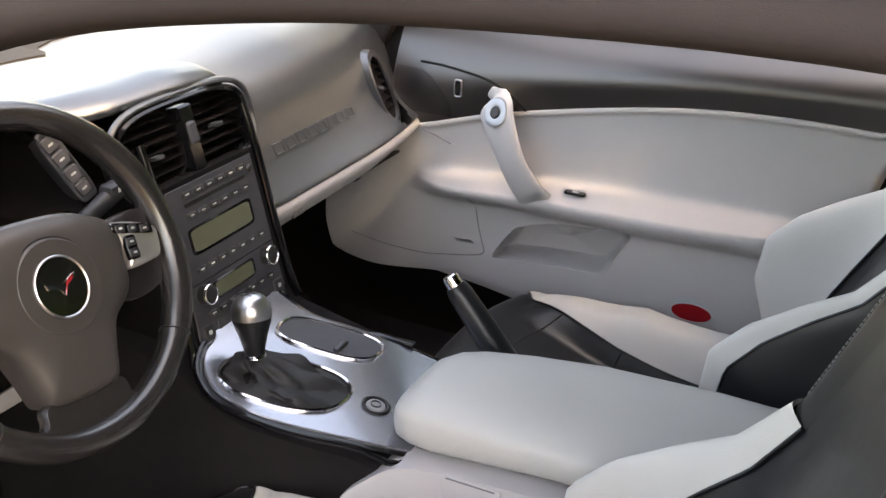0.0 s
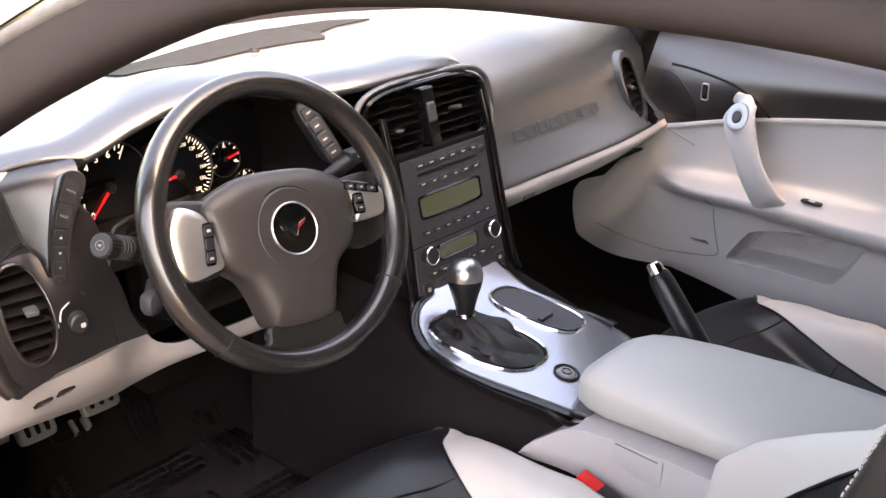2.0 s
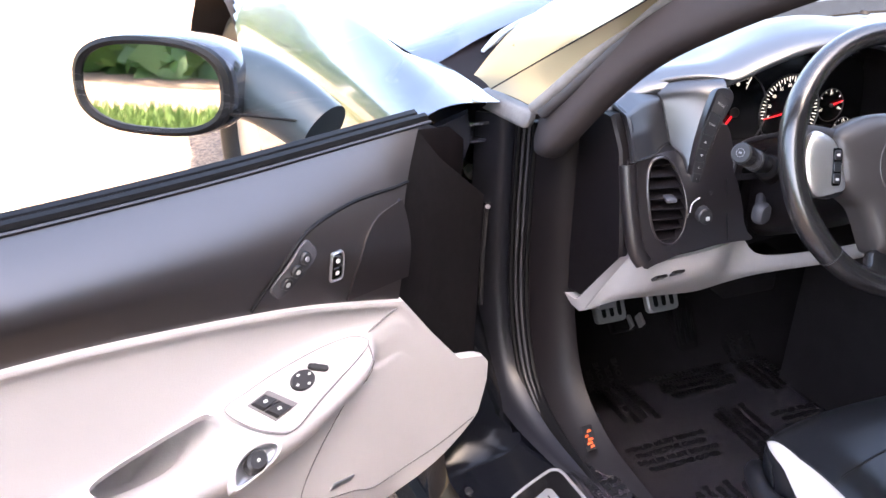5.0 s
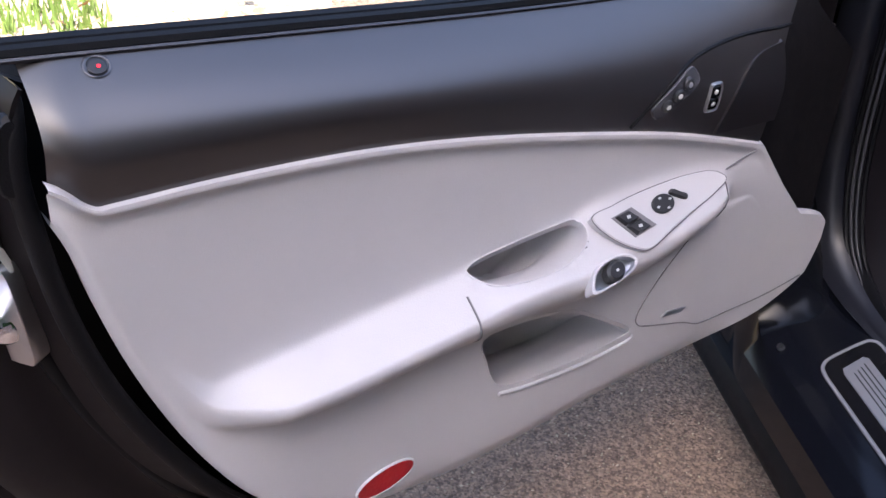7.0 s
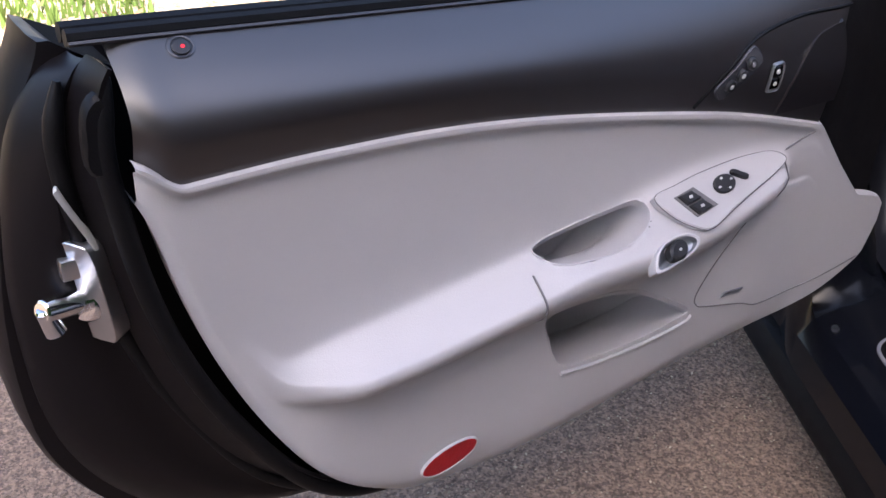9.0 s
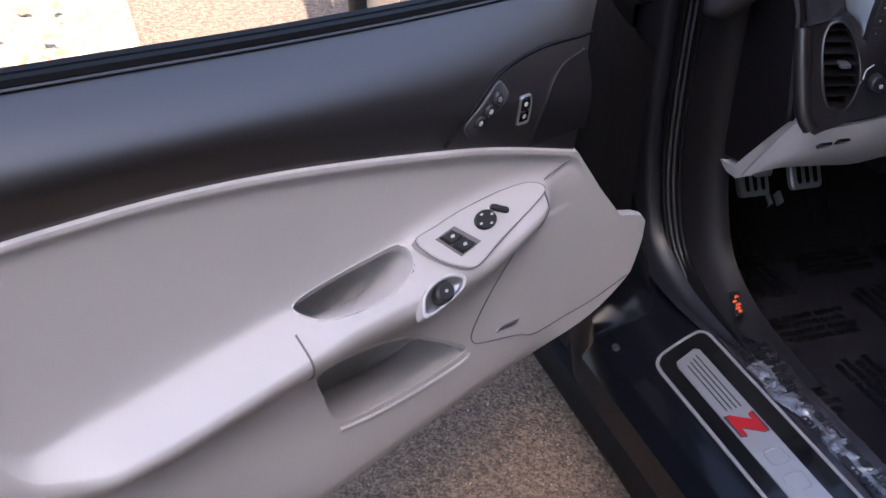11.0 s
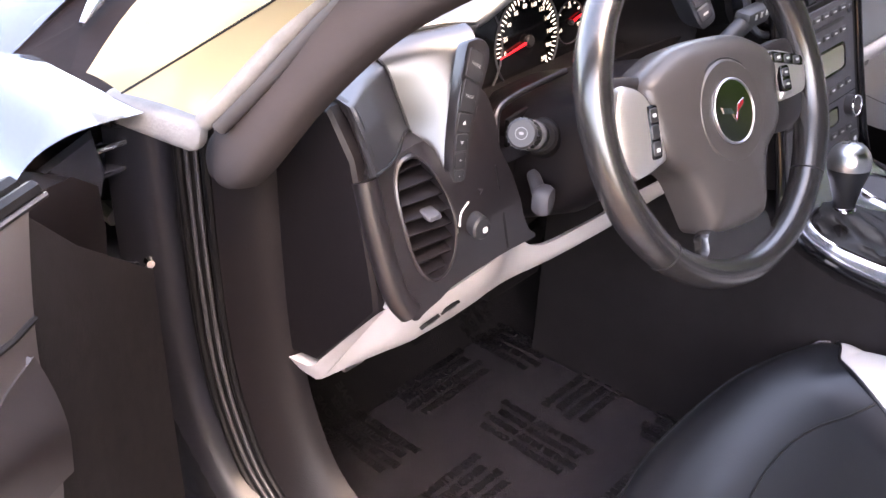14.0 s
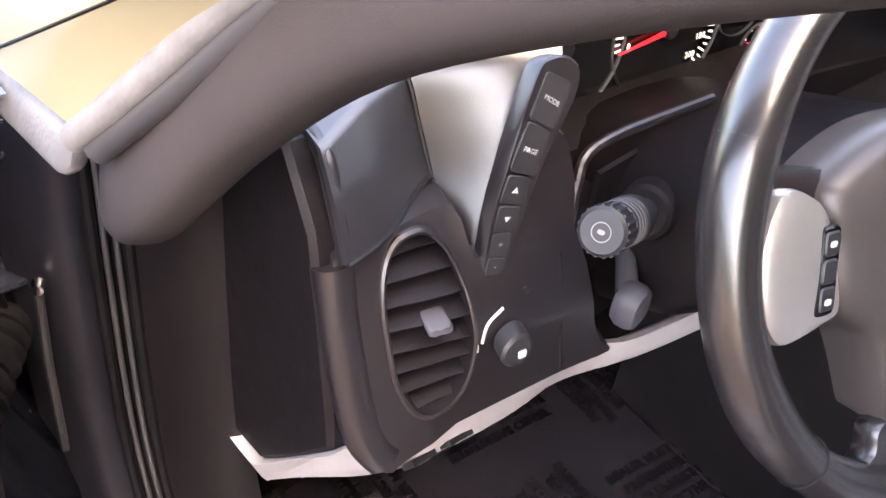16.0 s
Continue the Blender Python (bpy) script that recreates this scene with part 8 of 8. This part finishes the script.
    fwd = V((0, bd.z, -bd.y))
    END = 1.10
    KB = 0.72 if turn == 1 else 0.60

    def rest(k, t):
        ak = abs(k)
        w = tab(t, [(0, 0.235), (0.2, 0.250), (0.5, 0.238), (0.85, 0.226), (1.0, 0.205), (1.06, 0.175), (1.10, 0.12)])
        p = b0 + (b1 - b0) * t
        wing = math.exp(-((ak - 0.86) / 0.17) ** 2) * tab(t, [(0, 0.05), (0.10, 0.115), (0.2, 0.138), (0.287, 0.118), (0.374, 0.080), (0.448, 0.042), (0.55, 0.022), (0.75, 0.030), (0.9, 0.045), (1.1, 0.03)])
        drop = 0.10 * max(0, (ak - 0.92) / 0.08) ** 2
        return p + V((k * w, 0, 0)) + fwd * (wing - drop)
    back = part("back_rest", sheet(lambda a, t: rest((2 * a - 1) * KB, t * END), 24, 40, 0.0), BLACK_LEATHER, s, "black leather back rest middle", 70)
    for sg in (-1, 1):
        part("back_shoulder", sheet(lambda a, t: rest(sg * (KB + (1 - KB) * a), 0.54 + (END - 0.54) * t), 16, 20, 0.0), BLACK_LEATHER, s, "black leather shoulder of the back rest", 70)
        part("back_bolster", sheet(lambda a, t: rest(sg * (KB + (0.935 - KB) * a), t * 0.545) + fwd * (0.002 + 0.005 * math.sin(a * math.pi)), 16, 28, 0.0), LIGHT_LEATHER, s, "light grey leather back bolster", 70)
        part("bolster_side", sheet(lambda a, t: rest(sg * (0.93 + 0.07 * a), t * 0.545), 8, 28, 0.0), BLACK_LEATHER, s, "black leather bolster side", 70)
        for k0 in (KB, 0.935):
            part("piping", tube([rest(sg * k0, t) + fwd * 0.003 for t in np.linspace(0.0, 0.545, 30)], 0.0022, 6), BLACK_LEATHER, back)
    part("back_shell", loft([[rest(k, t) - fwd * d for k, d in [(kk, 0.012) for kk in np.linspace(-1, 1, 25)] + [(kk, 0.11) for kk in np.linspace(1, -1, 25)]] for t in np.linspace(0.0, END, 24)]), DARK, s, "dark seat back shell", 50)
    for sg in (-1, 1):
        pts = [rest(sg * 0.90, t) + fwd * 0.0015 for t in np.linspace(0.56, 1.04, 60)]
        part("stitching", join(*[tube([p, p.lerp(q, 0.6)], 0.0008, 5) for p, q in zip(pts, pts[1:])]), CAPGREY, back, "pale stitching")
    return s


seat(-0.400, 1, "driver's sports seat in black and light grey leather", 0.0)
seat(0.400, -1, "second sports seat in black and light grey leather", -0.065, -0.062)

def belt_buckle(x, y, z):
    b = thing("seat_belt_buckle", (x, y, z), "black belt buckle with red release button beside the console", "belt buckle", "belt buckles")
    part("body", rbox((x, y - 0.002, z + 0.003), (0.030, 0.058, 0.055), 0.007, Matrix.Rotation(radians(14), 3, "X")), BUTTON, b)
    part("stem", rbox((x + 0.002, y - 0.028, z - 0.085), (0.02, 0.03, 0.16), 0.005), MATTE, b, "black buckle stem")
    part("release", rbox((x, y + 0.011, z + 0.0315), (0.022, 0.036, 0.008), 0.003, Matrix.Rotation(radians(18), 3, "X")), BUCKLE, b, "bright red release button")


belt_buckle(-0.162, -0.333, 0.3825)
belt_buckle(0.158, -0.62, 0.43)


# ---------------------------------------------------------------- floor cover, pedals
def floor_z(x, y):
    z = 0.1585
    if y > 0.42:
        z += (y - 0.42) * 0.75
    if x < -0.66:
        z += min(1, (-0.66 - x) / 0.05) ** 1.3 * 0.105
    if x < -0.71:
        z -= 0.17 * (-0.71 - x) - 0.0015 * noise.noise((x * 30, y * 22, 5))
    return z + 0.0025 * noise.noise((x * 14, y * 14, 0)) + 0.002


def film_at(s, t):
    y = -0.30 + 0.722 * t
    x0 = tab(y, [(0.10, -0.772), (0.20, -0.700), (0.6, -0.690)])
    x = x0 + (-0.160 - x0) * s
    return (x, y, floor_z(x, y))


mat_thing = thing("floor_cover", (-0.42, 0.25, 0.16), "clear protective film with black print over dark floor carpet", "floor cover")
part("film", sheet(film_at, 110, 90, 0.0), FILM, mat_thing, "glossy clear plastic film")


def print_block(cx, cy, turn, lines, size, gap, mat_):
    c, s = math.cos(turn), math.sin(turn)
    bms = []
    for i, tx in enumerate(lines):
        off = (len(lines) / 2 - 0.5 - i) * gap

        def f(a, b, h, off=off):
            b += off
            x, y = cx + a * c - b * s, cy + a * s + b * c
            return V((x, y, floor_z(x, y) + 0.0035))
        bms.append(words(tx, f, size, bold=size * 0.06))
    part("print", join(*bms), mat_, mat_thing, "black printed warning words")


TXT = ["PROTECTIVE COVER", "DEALER MUST REMOVE"] * 2
for cx in (-0.66, -0.50, -0.34, -0.20):
    for cy in (0.38, 0.21, 0.04, -0.13):
        k = (round((cx + 0.66) / 0.16) + round((cy + 0.13) / 0.17)) % 2
        print_block(cx, cy, radians(0 if k else 90), TXT[::-1] if k else TXT, 0.0150, 0.0195, INK)
for cy, k in ((0.06, 1), (-0.02, 0), (-0.12, 1), (-0.22, 1)):
    print_block(-0.742, cy, radians(90 if k else 0), ["PROTECTIVE COVER", "DEALER MUST REMOVE"] if k else ["DEALER", "MUST"], 0.0135, 0.018, INK)
fold = part("fold", sheet(lambda s, t: (-0.722 + 0.050 * s + 0.012 * t, 0.222 - 0.055 * t, 0.288 - 0.022 * t + 0.016 * math.sin(s * 3.1) + 0.005 * math.sin(t * 9 + s * 4)), 14, 20, 0.0), FOLD_FILM, mat_thing, "crumpled turned-up edge of the film")
tag_at = lambda a, b, h=0.0: V((-0.716 + a + b * 0.30, 0.148 + b, 0.2870 + 0.3 * a + 0.22 * b + h))
part("label", plate([(-0.008, -0.022), (0.007, -0.024), (0.009, 0.020), (-0.007, 0.024)], tag_at, 0.0008, 0.0003), INK, mat_thing, "small dark label with orange print")
for b0, w0, w1 in ((-0.017, -0.002, 0.005), (-0.010, -0.005, 0.004), (-0.004, -0.003, 0.006), (0.004, -0.006, 0.001), (0.011, -0.001, 0.006)):
    part("label_print", plate([(w0, b0 - 0.0022), (w1, b0 - 0.0028), (w1 - 0.001, b0 + 0.0014), (w0 + 0.0015, b0 + 0.0026)], lambda a, b, h=0.0: tag_at(a, b, h + 0.0005), 0.0009, 0.0002), ORANGE, mat_thing, "orange-red print")


def film_ridge(s, t):
    """The film's edge bunched up along the sill: small facets that catch the sky, in a colour paled to imitate its
    sheen.
    """
    y = 0.035 - 0.36 * t
    k = math.sin(math.pi * s)
    wrinkle = noise.noise((y * 60, s * 3, 2)) * 0.006 + noise.noise((y * 150, s * 5, 7)) * 0.003
    return (-0.765 + 0.040 * s + 0.012 * noise.noise((y * 16, 1, 3)) + 0.02 * t, y, 0.2590 + (0.005 + 0.005 * noise.noise((y * 25, 0, 0)) + wrinkle) * k)


part("bunched_edge", sheet(film_ridge, 14, 150, 0.0), FOLD_FILM, mat_thing, "bunched film edge along the sill, paled to imitate sky sheen", 20)


def pedal(x, y, z, w, h, name, label, face=TREAD):
    p = thing(name, (x, y, z - 0.1), label, "pedal", "pedals")
    f = lay((x, y, z), (0, -0.85, 0.52))
    pad = part("pad", plate(oval(w, h, 28, 6), f, 0.010, 0.003, -0.004), face, p, "flat pedal pad")
    for i in range(3):
        part("rubber_strip", plate(oval(w * 0.13, h * 0.62, 14, 4, w * (-0.52 + 0.52 * i), 0), f, 0.0125, 0.001, 0.008), RUBBER, pad, "raised black rubber strip")
    part("arm", tube(cr([(x, y + 0.01, z), (x, y + 0.10, z + 0.05), (x, y + 0.14, z + 0.20)], 5), 0.009, 10), MATTE, p, "black pedal arm")


pedal(-0.515, 0.43, 0.322, 0.030, 0.026, "clutch_pedal", "metal-faced clutch pedal with rubber strips")
pedal(-0.408, 0.43, 0.324, 0.032, 0.026, "brake_pedal", "metal-faced brake pedal with rubber strips")
pedal(-0.305, 0.485, 0.215, 0.022, 0.055, "accelerator_pedal", "black accelerator pedal with rubber strips", MATTE)


def connector(x, y, z):
    """A dark plug with two pale tabs, lying on the toe board."""
    c = thing("cable_connector", (x, y, z), "dark cable plug with two white tabs on the toe board", "cable plug")
    tilt = Matrix.Rotation(radians(37), 3, "X")
    part("plug", rbox((x - 0.020, y, z + 0.012), (0.050, 0.026, 0.022), 0.004, tilt), MATTE, c, "dark plug body")
    for dx in (-0.010, 0.014):
        part("tab", rbox((x + dx, y - 0.006, z + 0.018), (0.007, 0.024, 0.020), 0.002, tilt), CAPGREY, c, "pale plastic tab")


connector(-0.410, 0.500, 0.222)
